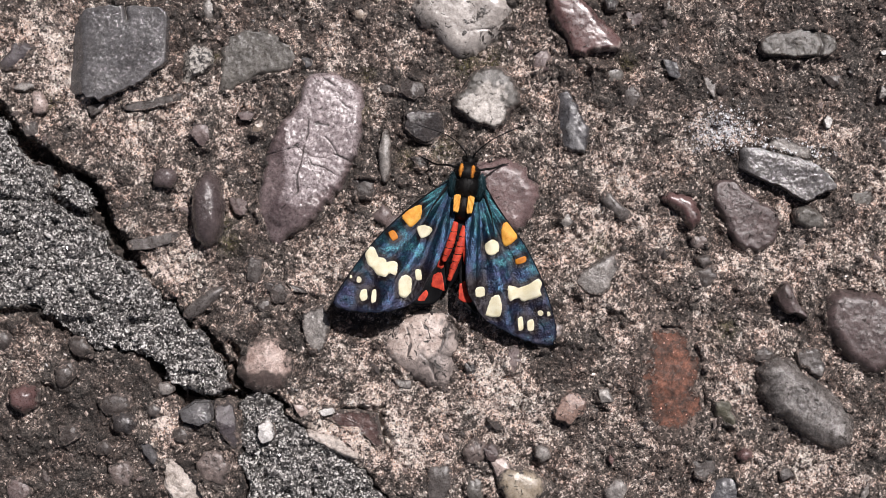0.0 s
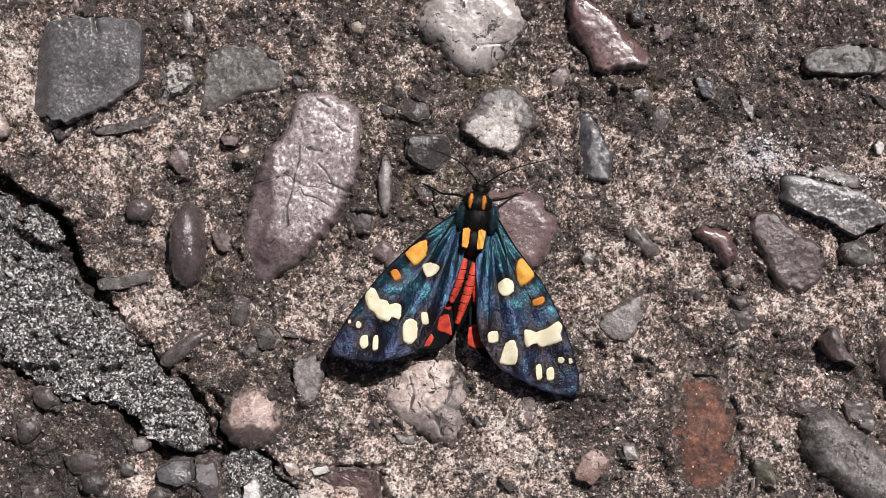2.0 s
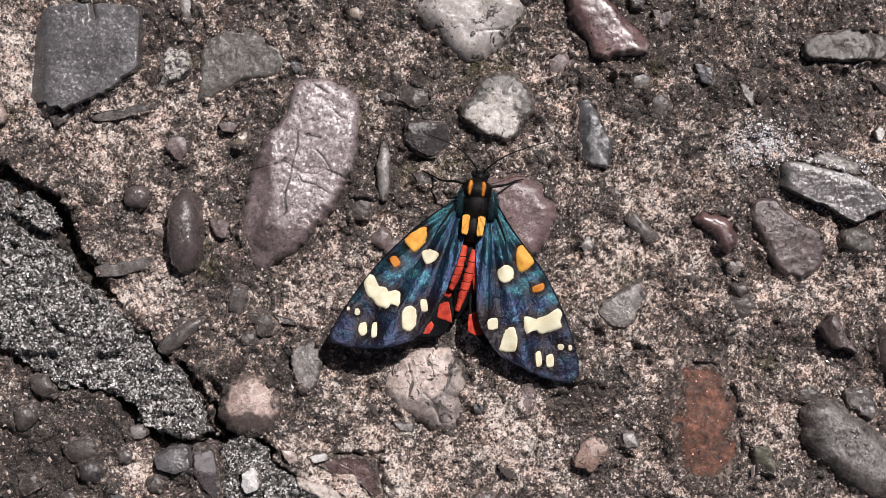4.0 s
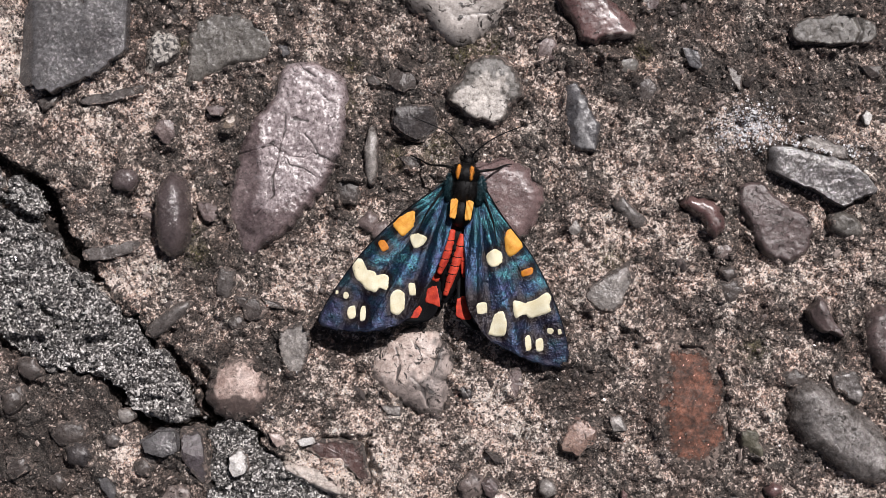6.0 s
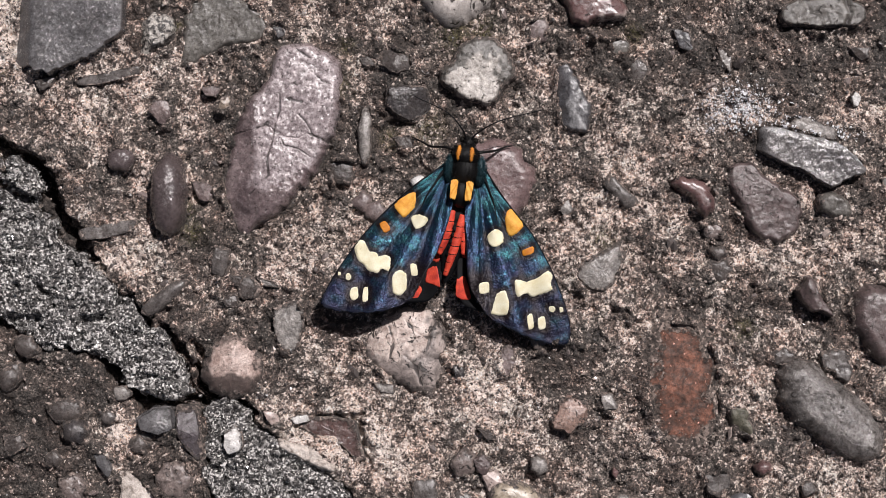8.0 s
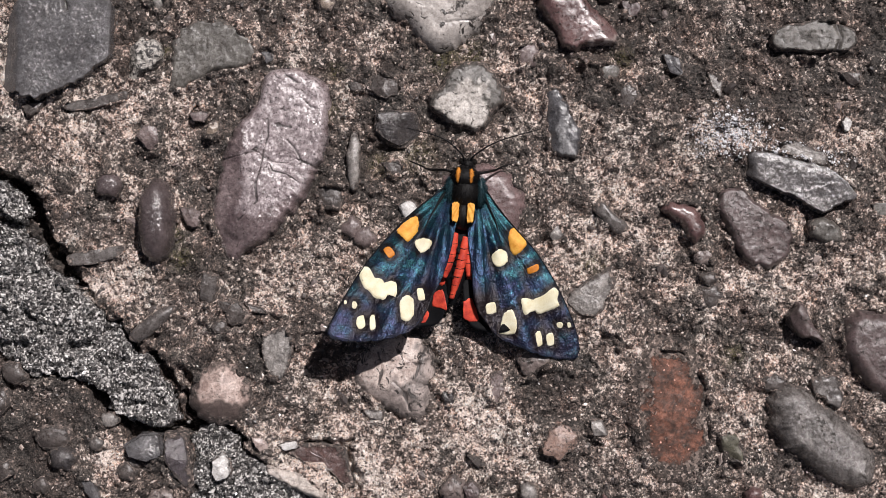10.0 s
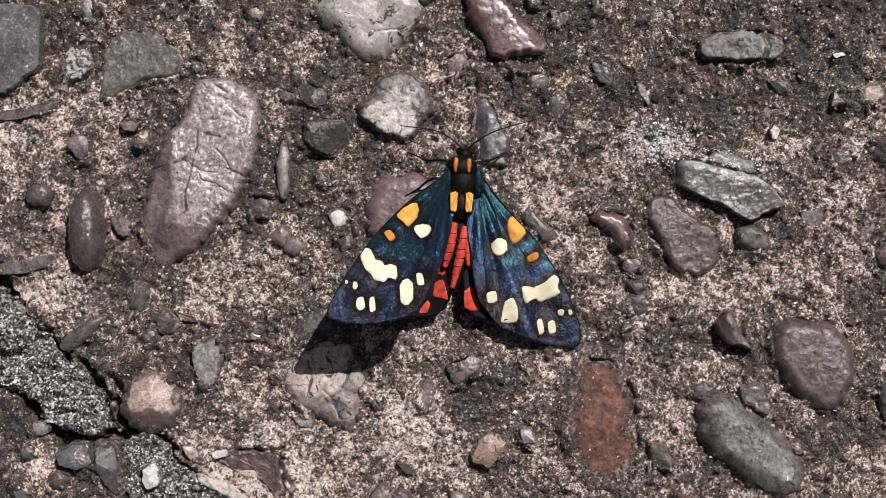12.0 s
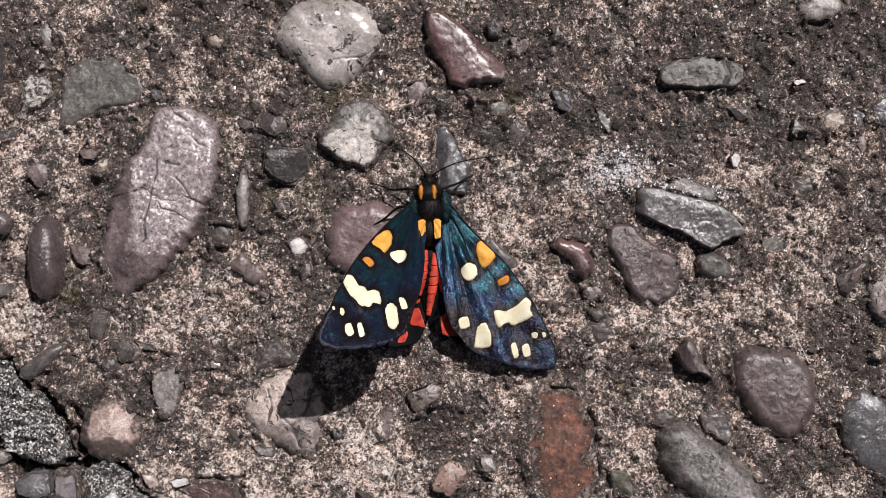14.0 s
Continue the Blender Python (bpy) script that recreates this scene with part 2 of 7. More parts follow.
STONE = {
    "slate": stone_material("slate", (0.060, 0.057, 0.058), (0.145, 0.140, 0.142), (0.26, 0.42), 3.5, 0.22, glint_specks=0.02, relief=0.06, dirt=0.25, glitter=0.27, crust=0.35, mottle=0.55, ripple=0.4, edge=0.8),
    "slate2": stone_material("slate_blue", (0.04, 0.039, 0.042), (0.11, 0.107, 0.113), (0.4, 0.65), 2.5, 0.3, relief=0.05, glitter=0.19, crust=0.7, ripple=0.6, edge=0.8, face=((0.2, 0.197, 0.2), (0.4, 0.395, 0.395))),
    "slate3": stone_material("slate_grey", (0.068, 0.064, 0.064), (0.14, 0.132, 0.131), (0.26, 0.42), 3.0, 0.22, glint_specks=0.02, relief=0.06, dirt=0.4, glitter=0.3, crust=0.5, ripple=0.3, edge=0.8),
    "mauveslate": stone_material("mauve_slate", (0.05, 0.042, 0.045), (0.11, 0.093, 0.1), (0.5, 0.7), 1.6, 0.2, relief=0.09, crust=0.95, glitter=0.13, dirt=0.5, ripple=0.6),
    "speckled": stone_material("speckled_rock", (0.028, 0.025, 0.024), (0.44, 0.41, 0.37), (0.4, 0.7), 0.7, 0.3, relief=0.14, dirt=0.0, glitter=0.34, crust=0.15, spread=0.05),
    "greygreen": stone_material("grey_green_stone", (0.068, 0.063, 0.056), (0.18, 0.168, 0.15), (0.4, 0.7), 2.0, 0.25, glint_specks=0.01, relief=0.05, dirt=0.6, pocks=0.2, glitter=0.16, crust=0.95, edge=0.8),
    "purple": stone_material("mauve_quartzite", (0.12, 0.086, 0.088), (0.24, 0.185, 0.182), (0.4, 0.6), 2.6, 0.3, face=((0.20, 0.161, 0.164), (0.42, 0.353, 0.356)), pocks=0.45, relief=0.06, dirt=0.32, spec=0.9, crust=0.4, pits=0.0, glitter=0.3, spread=0.13, mottle=0.5, pit=1.2, ripple=0.8),
    "brown": stone_material("brown_pebble", (0.05, 0.038, 0.038), (0.112, 0.088, 0.087), (0.38, 0.54), 2.8, 0.18, relief=0.04, dirt=0.2, spec=0.6, crust=0.2, glitter=0.28, mottle=0.4),
    "mauve": stone_material("mauve_chip", (0.100, 0.075, 0.072), (0.220, 0.170, 0.160), (0.4, 0.65), 1.4, 0.2, relief=0.06, glitter=0.17),
    "mauveflat": stone_material("mauve_shard", (0.05, 0.03, 0.027), (0.13, 0.077, 0.069), (0.35, 0.6), 1.6, 0.2, relief=0.05, crust=0.9, glitter=0.15),
    "mauvestone": stone_material("dusky_stone", (0.125, 0.084, 0.082), (0.225, 0.155, 0.15), (0.35, 0.6), 2.6, 0.16, pocks=0.3, relief=0.05, dirt=0.3, crust=0.4, glitter=0.13, mottle=0.4),
    "maroon": stone_material("maroon_stone", (0.065, 0.046, 0.045), (0.135, 0.098, 0.094), (0.5, 0.75), 2.4, 0.2, pits=0.1, pocks=0.3, relief=0.06, dirt=0.5, crust=0.65, glitter=0.15, ripple=0.9, edge=0.8),
    "redstone": stone_material("red_stone", (0.075, 0.040, 0.039), (0.2, 0.12, 0.112), (0.38, 0.62), 2.2, 0.2, pits=0.1, relief=0.03, dirt=0.28, spec=0.8, crust=0.25, glitter=0.04, mottle=0.4, face=((0.32, 0.25, 0.23), (0.55, 0.47, 0.43))),
    "rust": stone_material("rust_stone", (0.05, 0.032, 0.026), (0.27, 0.115, 0.075), (0.95, 1.3), 2.6, 0.3, glint_specks=0.08, relief=0.06, dirt=0.7, spec=0.1, crust=1.38, glitter=0.2, edge=1.25, spread=0.16),
    "tan": stone_material("tan_stone", (0.200, 0.155, 0.120), (0.420, 0.340, 0.270), (0.4, 0.65), 1.2, 0.2, relief=0.05, crust=1.2),
    "greystone": stone_material("grey_stone", (0.06, 0.053, 0.050), (0.140, 0.124, 0.115), (0.38, 0.65), 1.8, 0.22, glint_specks=0.008, relief=0.055, glitter=0.17, crust=1.0, dirt=0.5, ripple=0.8, edge=0.8),
    "greypebble": stone_material("grey_pebble", (0.05, 0.046, 0.043), (0.235, 0.215, 0.203), (0.3, 0.55), 1.7, 0.22, glint_specks=0.02, relief=0.1, dirt=0.6, glitter=0.28, crust=0.55, pits=0.15, ripple=0.9),
    "pale": stone_material("pale_stone", (0.13, 0.120, 0.112), (0.340, 0.312, 0.288), (0.35, 0.6), 1.4, 0.22, relief=0.06, glitter=0.17, crust=0.8),
    "white": stone_material("white_quartz", (0.500, 0.480, 0.460), (0.800, 0.780, 0.750), (0.3, 0.55), 1.0, 0.25, relief=0.08, dirt=0.15, glitter=0.21),
    "quartz": stone_material("pale_quartz", (0.27, 0.243, 0.222), (0.52, 0.475, 0.44), (0.36, 0.6), 3.2, 0.3, pits=0.3, crust=0.3, relief=0.03, dirt=0.25, spec=0.8, glitter=0.06, spread=0.14, mottle=0.3, pit=1.3),
    "granite": stone_material("pink_granite", (0.13, 0.108, 0.098), (0.40, 0.335, 0.305), (0.75, 1.0), 1.8, 0.22, pits=0.5, pocks=0.2, relief=0.03, dirt=0.35, crust=0.4, glitter=0.13, mottle=0.35, pit=1.5, spread=0.1, face=((0.38, 0.285, 0.245), (0.68, 0.575, 0.515))),
    "granite2": stone_material("brown_granite", (0.084, 0.067, 0.062), (0.250, 0.200, 0.180), (0.4, 0.65), 1.3, 0.22, pits=0.3, relief=0.06),
    "pinkpebble": stone_material("pink_pebble", (0.3, 0.225, 0.2), (0.58, 0.475, 0.43), (0.45, 0.65), 1.8, 0.2, relief=0.045, dirt=0.55, crust=0.95, pocks=0.2, spec=0.6, glitter=0.08, mottle=0.3, edge=0.6),
    # dark for the pebble's shaded lower half, face for its lit upper part
    "pinkdome": stone_material("pink_cream_pebble", (0.06, 0.044, 0.039), (0.155, 0.115, 0.102), (0.75, 1.0), 1.6, 0.2, relief=0.05, dirt=0.4, crust=0.9, pocks=0.15, spec=0.4, glitter=0.08, mottle=0.35, edge=0.8, face=((0.30, 0.21, 0.18), (0.60, 0.475, 0.42))),
    "pinkchunk": stone_material("pink_chunk", (0.160, 0.105, 0.085), (0.400, 0.270, 0.220), (0.4, 0.65), 1.2, 0.25, pits=0.3, relief=0.09),
    "creampebble": stone_material("cream_pebble", (0.26, 0.21, 0.15), (0.48, 0.41, 0.32), (0.42, 0.62), 2.0, 0.2, pits=0.2, relief=0.05, dirt=0.3, spec=0.7, mottle=0.3),
    "creamrough": stone_material("crumbly_cream", (0.22, 0.18, 0.15), (0.85, 0.76, 0.69), (0.5, 0.8), 1.0, 0.22, relief=0.14, crust=0.25, dirt=0.2),
    "greenstone": stone_material("mossy_stone", (0.060, 0.057, 0.038), (0.165, 0.155, 0.115), (0.5, 0.8), 0.9, 0.2, relief=0.09),
    "darkstone": stone_material("dark_stone", (0.034, 0.0285, 0.026), (0.1, 0.083, 0.075), (0.4, 0.68), 1.3, 0.2, glint_specks=0.006, relief=0.07, glitter=0.17, crust=1.05, dirt=0.55),
    "darkgrain": stone_material("weathered_stone", (0.045, 0.041, 0.036), (0.15, 0.138, 0.122), (0.5, 0.75), 1.0, 0.2, face=((0.3, 0.27, 0.24), (0.6, 0.555, 0.51)), pits=0.1, relief=0.07, crust=1.05, glitter=0.17),
    "blackstone": stone_material("black_stone", (0.026, 0.024, 0.025), (0.079, 0.070, 0.068), (0.3, 0.6), 1.3, 0.2, glint_specks=0.008, relief=0.07, glitter=0.17),
}


def concrete_material():
    m = Nodes("weathered_concrete")
    pale = m.attribute("pale")
    grains = m.cells(0.3)
    big = m.cells(0.65)
    pick = m.math("ADD", m.math("ADD", m.math("MULTIPLY", grains, 0.55), m.math("MULTIPLY", big, 0.40)), 0.02)
    pick = m.math("ADD", pick, m.math("MULTIPLY", m.math("SUBTRACT", pale, 0.5), 0.9))
    pick = m.math("ADD", pick, m.math("MULTIPLY", m.math("SUBTRACT", m.noise(1.2, 6.0, 0.75, 0.5), 0.5), 1.6))
    pick = m.math("ADD", pick, m.math("MULTIPLY", m.math("SUBTRACT", m.noise(3.6, 3.0, 0.6, 0.6), 0.5), 0.9))
    tone = m.ramp(pick, (0.10, (0.046, 0.037, 0.033)), (0.40, (0.098, 0.079, 0.070)), (0.61, (0.195, 0.152, 0.133)), (0.76, (0.54, 0.43, 0.375)), (0.95, (0.86, 0.75, 0.69)))
    tone = m.mix(1.0, tone, m.ramp(m.noise(4.5, 4.0, 0.65), (0.38, (0.93, 1.0, 1.0)), (0.62, (1.0, 0.935, 0.89))), "MULTIPLY")
    moss = m.ramp(m.noise(6.0, 4.0, 0.6), (0.58, 0.0), (0.78, 0.15))
    tone = m.mix(moss, tone, (0.06, 0.054, 0.032))
    growth = m.math("MULTIPLY", m.attribute("moss"), m.ramp(m.noise(0.5, 5.0, 0.7), (0.42, 0.1), (0.56, 0.8)))
    tone = m.mix(growth, tone, (0.095, 0.085, 0.026))
    tone = m.mix(0.9, tone, m.ramp(m.noise(0.22, 3.0, 0.75), (0.36, 0.05), (0.66, 0.92)), "OVERLAY")
    lean = m.math("ADD", m.math("MULTIPLY", m.math("SUBTRACT", m.noise(1.8, 4.0), 0.5), 1.2), m.math("MULTIPLY", m.math("SUBTRACT", pale, 0.5), 0.7))
    bright = m.ramp(m.math("ADD", m.cells(0.26), lean), (0.86, 0.0), (0.93, 0.85))
    tone = m.mix(bright, tone, (0.82, 0.70, 0.63))
    pore = m.ramp(m.noise(0.42, 4.0, 0.7, 0.8), (0.29, 0.75), (0.38, 0.0))
    tone = m.mix(pore, tone, (0.026, 0.021, 0.019))
    m.bump(m.ramp(pore, (0.0, 1.0), (1.0, 0.0)), 0.12)
    m.set("Base Color", tone)
    m.set("Roughness", m.ramp(grains, (0.0, 0.25), (0.35, 0.8)))
    m.bump(m.noise(0.6, 5.0, 0.75), 0.34)
    m.bump(m.cells(0.27, "F1", "Distance"), 0.16)
    m.bump(m.noise(0.12, 3.0, 0.7), 0.07)
    m.facets(0.2, 0.95)
    return m.mat


def mortar_material():
    m = Nodes("grey_mortar")
    grains = m.cells(0.3)
    pick = m.math("ADD", m.math("MULTIPLY", grains, 0.7), m.math("MULTIPLY", m.math("SUBTRACT", m.noise(0.8, 5.0, 0.75), 0.34), 1.1))
    tone = m.ramp(pick, (0.2, (0.013, 0.012, 0.012)), (0.46, (0.072, 0.067, 0.063)), (0.60, (0.25, 0.236, 0.226)), (0.76, (0.84, 0.81, 0.78)))
    tone = m.mix(0.6, tone, m.ramp(m.noise(0.13, 2.0, 0.7), (0.3, 0.15), (0.7, 0.88)), "OVERLAY")
    m.set("Base Color", tone)
    m.set("Roughness", m.ramp(grains, (0.0, 0.15), (0.5, 0.6)))
    m.set("Specular IOR Level", 0.7)
    m.bump(m.noise(0.6, 4.0, 0.75), 0.4)
    m.bump(m.cells(0.3, "F1", "Distance"), 0.25)
    m.bump(m.noise(0.12, 3.0, 0.7), 0.07)
    m.facets(0.24, 1.2)
    return m.mat


def grain_material(name, *stops):
    m = Nodes(name)
    tone = m.ramp(m.island(), *stops)
    tone = m.mix(0.5, tone, m.ramp(m.noise(0.2, 2.0, 0.6), (0.3, 0.3), (0.7, 0.8)), "OVERLAY")
    m.set("Base Color", tone)
    m.set("Roughness", m.ramp(m.noise(0.7, 2.0), (0.35, 0.14), (0.65, 0.6)))
    m.set("Specular IOR Level", 0.7)
    return m.mat


CONCRETE, MORTAR = concrete_material(), mortar_material()
PEBBLE = grain_material("pebble_grains", (0.0, (0.045, 0.038, 0.036)), (0.5, (0.10, 0.083, 0.077)), (0.8, (0.17, 0.135, 0.125)), (1.0, (0.36, 0.3, 0.27)))
SAND = grain_material("sand_grains", (0.0, (0.022, 0.018, 0.017)), (0.42, (0.08, 0.065, 0.058)), (0.66, (0.19, 0.148, 0.128)), (0.86, (0.38, 0.305, 0.265)), (1.0, (0.54, 0.455, 0.40)))
SPARKLE = grain_material("quartz_grit", (0.0, (0.25, 0.25, 0.27)), (0.5, (0.55, 0.55, 0.57)), (1.0, (0.85, 0.85, 0.87)))
GRIT = grain_material("mortar_grains", (0.0, (0.018, 0.017, 0.017)), (0.5, (0.07, 0.066, 0.063)), (0.76, (0.22, 0.21, 0.2)), (1.0, (0.8, 0.77, 0.74)))


# ---- mesh helpers ----
def mesh_object(name, verts, faces, material, smooth=True, parent=None):
    me = bpy.data.meshes.new(name)
    me.from_pydata([tuple(v) for v in verts], [], faces)
    me.materials.append(material)
    me.polygons.foreach_set("use_smooth", [smooth] * len(me.polygons))
    me.update()
    ob = new(name, me)
    if parent:
        ob.parent = parent
    return ob


def round_reach(profile, angle):
    """The reach at an angle of an outline given by even radii, smoothly joined."""
    k = len(profile)
    s = (angle / (2 * math.pi) % 1.0) * k
    a, f = int(s), s - int(s)
    p0, p1, p2, p3 = (profile[(a + d) % k] for d in (-1, 0, 1, 2))
    return p1 + 0.5 * f * (p2 - p0 + f * (2 * p0 - 5 * p1 + 4 * p2 - p3 + f * (3 * (p1 - p2) + p3 - p0)))


def broken_reach(corners, angle):
    """The reach at an angle of an outline with straight broken sides between corners (degrees, mm)."""
    way = Vector((math.cos(angle), math.sin(angle)))
    best = 0.0
    for (a0, r0), (a1, r1) in zip(corners, corners[1:] + corners[:1]):
        p = Vector((math.cos(radians(a0)), math.sin(radians(a0)))) * r0
        q = Vector((math.cos(radians(a1)), math.sin(radians(a1)))) * r1
        side = q - p
        cut = way.x * side.y - way.y * side.x
        if abs(cut) > 1e-9:
            t, s = (p.x * side.y - p.y * side.x) / cut, (p.x * way.y - p.y * way.x) / cut
            if t > 0 and -0.001 <= s <= 1.001:
                best = max(best, t)
    return best


STONES = []  # x, y, radii all round, height of every stone, for bedding them into the concrete
FORMS = {
    "round": [(0.80, -0.75), (0.93, -0.4), (1.0, 0.0), (0.985, 0.22), (0.93, 0.46), (0.84, 0.66), (0.71, 0.82), (0.56, 0.92), (0.38, 0.975), (0.18, 0.998)],
    "dome": [(0.97, -0.8), (1.0, -0.2), (0.992, 0.16), (0.955, 0.42), (0.89, 0.62), (0.80, 0.76), (0.68, 0.87), (0.53, 0.94), (0.36, 0.98), (0.18, 1.0)],
    "flat": [(1.02, -0.9), (1.0, -0.1), (0.99, 0.5), (0.975, 0.80), (0.945, 0.94), (0.88, 0.985), (0.74, 0.99), (0.58, 0.99), (0.4, 0.995), (0.2, 1.0)],
    "chip": [(1.05, -0.9), (1.0, 0.0), (0.95, 0.55), (0.82, 0.88), (0.66, 0.97), (0.45, 0.99), (0.22, 1.0)],
}
RUGGED = {"rust": 1.0, "creamrough": 2.5, "speckled": 2.2, "granite2": 1.6, "granite": 1.5, "pinkchunk": 1.5, "greenstone": 1.6, "purple": 1.4, "white": 1.5, "greypebble": 1.7, "maroon": 1.4, "quartz": 1.3}


def stone(name, kind, form, x, y, top, outline, label, sink=0.0):
    """A stone bedded in the concrete (mm): even radii for a round outline, or corners (degrees, mm) for a broken one."""
    rng = random.Random(f"{name}{x}{y}")
    broken = form in ("flat", "chip")
    reach = broken_reach if broken else round_reach
    biggest = max(r[1] for r in outline) if broken else max(outline)
    n = 96 if biggest > 4 else (60 if biggest > 1.6 else 36)
    angles = {2 * math.pi * i / n for i in range(n)}
    if broken:
        angles |= {radians(a) % (2 * math.pi) for a, _ in outline}
    angles = sorted(angles)
    n = len(angles)
    radii = [reach(outline, a) for a in angles]
    for _ in range((2 if biggest > 2 else 1) if broken else 0):
        radii = [0.5 * r + 0.25 * (p + q) for p, r, q in zip(radii[-1:] + radii[:-1], radii, radii[1:] + radii[:1])]
    off = Vector((rng.uniform(-90, 90), rng.uniform(-90, 90), rng.uniform(-90, 90)))
    tilt = Vector((rng.uniform(-1, 1), rng.uniform(-1, 1))) * {"round": 0.02, "dome": 0.04, "flat": 0.035, "chip": 0.12}[form]
    rough = {"round": 0.05, "dome": 0.09, "flat": 0.08, "chip": 0.2}[form] * RUGGED.get(kind, 1.0)
    levels = FORMS[form]
    if biggest > (0.8 if form == "chip" else 3):
        levels = [levels[0]] + [(a[0] + (c[0] - a[0]) * h, a[1] + (c[1] - a[1]) * h) for a, c in zip(levels, levels[1:]) for h in (0.5, 1.0)]
    cuts = []  # sloping faces that break the top of a chip
    if form == "chip":
        turn = rng.uniform(0, 6.28)
        for k in range(4):
            a = turn + k * 1.57 + rng.uniform(-0.5, 0.5)
            cuts.append((Vector((math.cos(a), math.sin(a), 0)), rng.uniform(0.12, 0.55), rng.uniform(-0.1, 0.45) * biggest))
    verts, faces, rim = [], [], []
    for share, height in levels:
        for a, reach_mm in zip(angles, radii):
            r = reach_mm * share
            p = Vector((r * math.cos(a), r * math.sin(a), 0))
            wob = noise.fractal(p * 0.7 + off, 1.0, 2.0, 4)
            fine = noise.noise(p * 3.1 + off)
            grow = 1 + (rough * (0.35 * wob + 0.25 * fine) + (0.3 if broken else 0.18) * noise.noise(p * 1.1 - off) + 0.14 * noise.noise(p * 2.7 - off) + 0.07 * noise.noise(p * 6.3 - off)) / max(1.0, 0.9 * biggest)
            z = height * top
            if height > 0:
                z += height * (rough * (wob + 0.5 * fine) * (0.5 if cuts else 1.1) + p.x * tilt.x + p.y * tilt.y)
                for way, slope, start in cuts:
                    z = min(z, max(0.25 * top, top * (1.05 if height > 0.8 else height) - slope * (p.dot(way) - start)))
            verts.append((p.x * grow * MM, p.y * grow * MM, z * MM))
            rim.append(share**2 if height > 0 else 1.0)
    rows = len(levels)
    for j in range(rows - 1):
        for i in range(n):
            k = (i + 1) % n
            faces.append((j * n + i, j * n + k, (j + 1) * n + k, (j + 1) * n + i))
    verts.append((0, 0, (top + rough * noise.fractal(off, 1.0, 2.0, 4)) * MM))
    rim.append(0.0)
    last = (rows - 1) * n
    faces += [(last + i, last + (i + 1) % n, len(verts) - 1) for i in range(n)]
    faces.append(tuple(reversed(range(n))))
    ob = mesh_object(name, verts, faces, STONE[kind], smooth=form != "chip")
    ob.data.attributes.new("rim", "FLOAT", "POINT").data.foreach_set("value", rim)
    ob.matrix_world = pose(x * MM, y * MM, -sink * MM)
    category = "pebble" if "pebble" in name or "nodule" in name else "stone"
    tagged(ob, label, category, group="stones in the concrete")
    STONES.append((x, y, [reach(outline, 2 * math.pi * i / 72) for i in range(72)], top))
    return ob


def octave(x, y, size, seed):
    """Smooth value noise, -1 to 1, of that size in mm."""
    grid = np.random.default_rng(seed).uniform(-1, 1, (512, 512))
    u, v = x / size + 4096.37, y / size + 4096.71
    i, j = np.floor(u).astype(int), np.floor(v).astype(int)
    f, g = u - i, v - j
    f, g = f * f * (3 - 2 * f), g * g * (3 - 2 * g)
    a, b = grid[i % 512, j % 512], grid[(i + 1) % 512, j % 512]
    c, d = grid[i % 512, (j + 1) % 512], grid[(i + 1) % 512, (j + 1) % 512]
    return (a * (1 - f) + b * f) * (1 - g) + (c * (1 - f) + d * f) * g


def from_line(x, y, line):
    """Distance in mm to a line of points."""
    best = np.full(np.shape(x), 1e9)
    for (ax, ay), (bx, by) in zip(line, line[1:]):
        dx, dy = bx - ax, by - ay
        s = np.clip(((x - ax) * dx + (y - ay) * dy) / (dx * dx + dy * dy), 0, 1)
        best = np.minimum(best, np.hypot(x - ax - s * dx, y - ay - s * dy))
    return best


def within(x, y, ring):
    """Distance in mm into a closed outline; negative outside."""
    inside = np.zeros(np.shape(x), bool)
    closed = list(ring) + [ring[0]]
    for (ax, ay), (bx, by) in zip(closed, closed[1:]):
        cross = (ay > y) != (by > y)
        with np.errstate(divide="ignore", invalid="ignore"):
            inside ^= cross & (x < (bx - ax) * (y - ay) / (by - ay if by != ay else 1e-9) + ax)
    return np.where(inside, 1.0, -1.0) * from_line(x, y, closed)


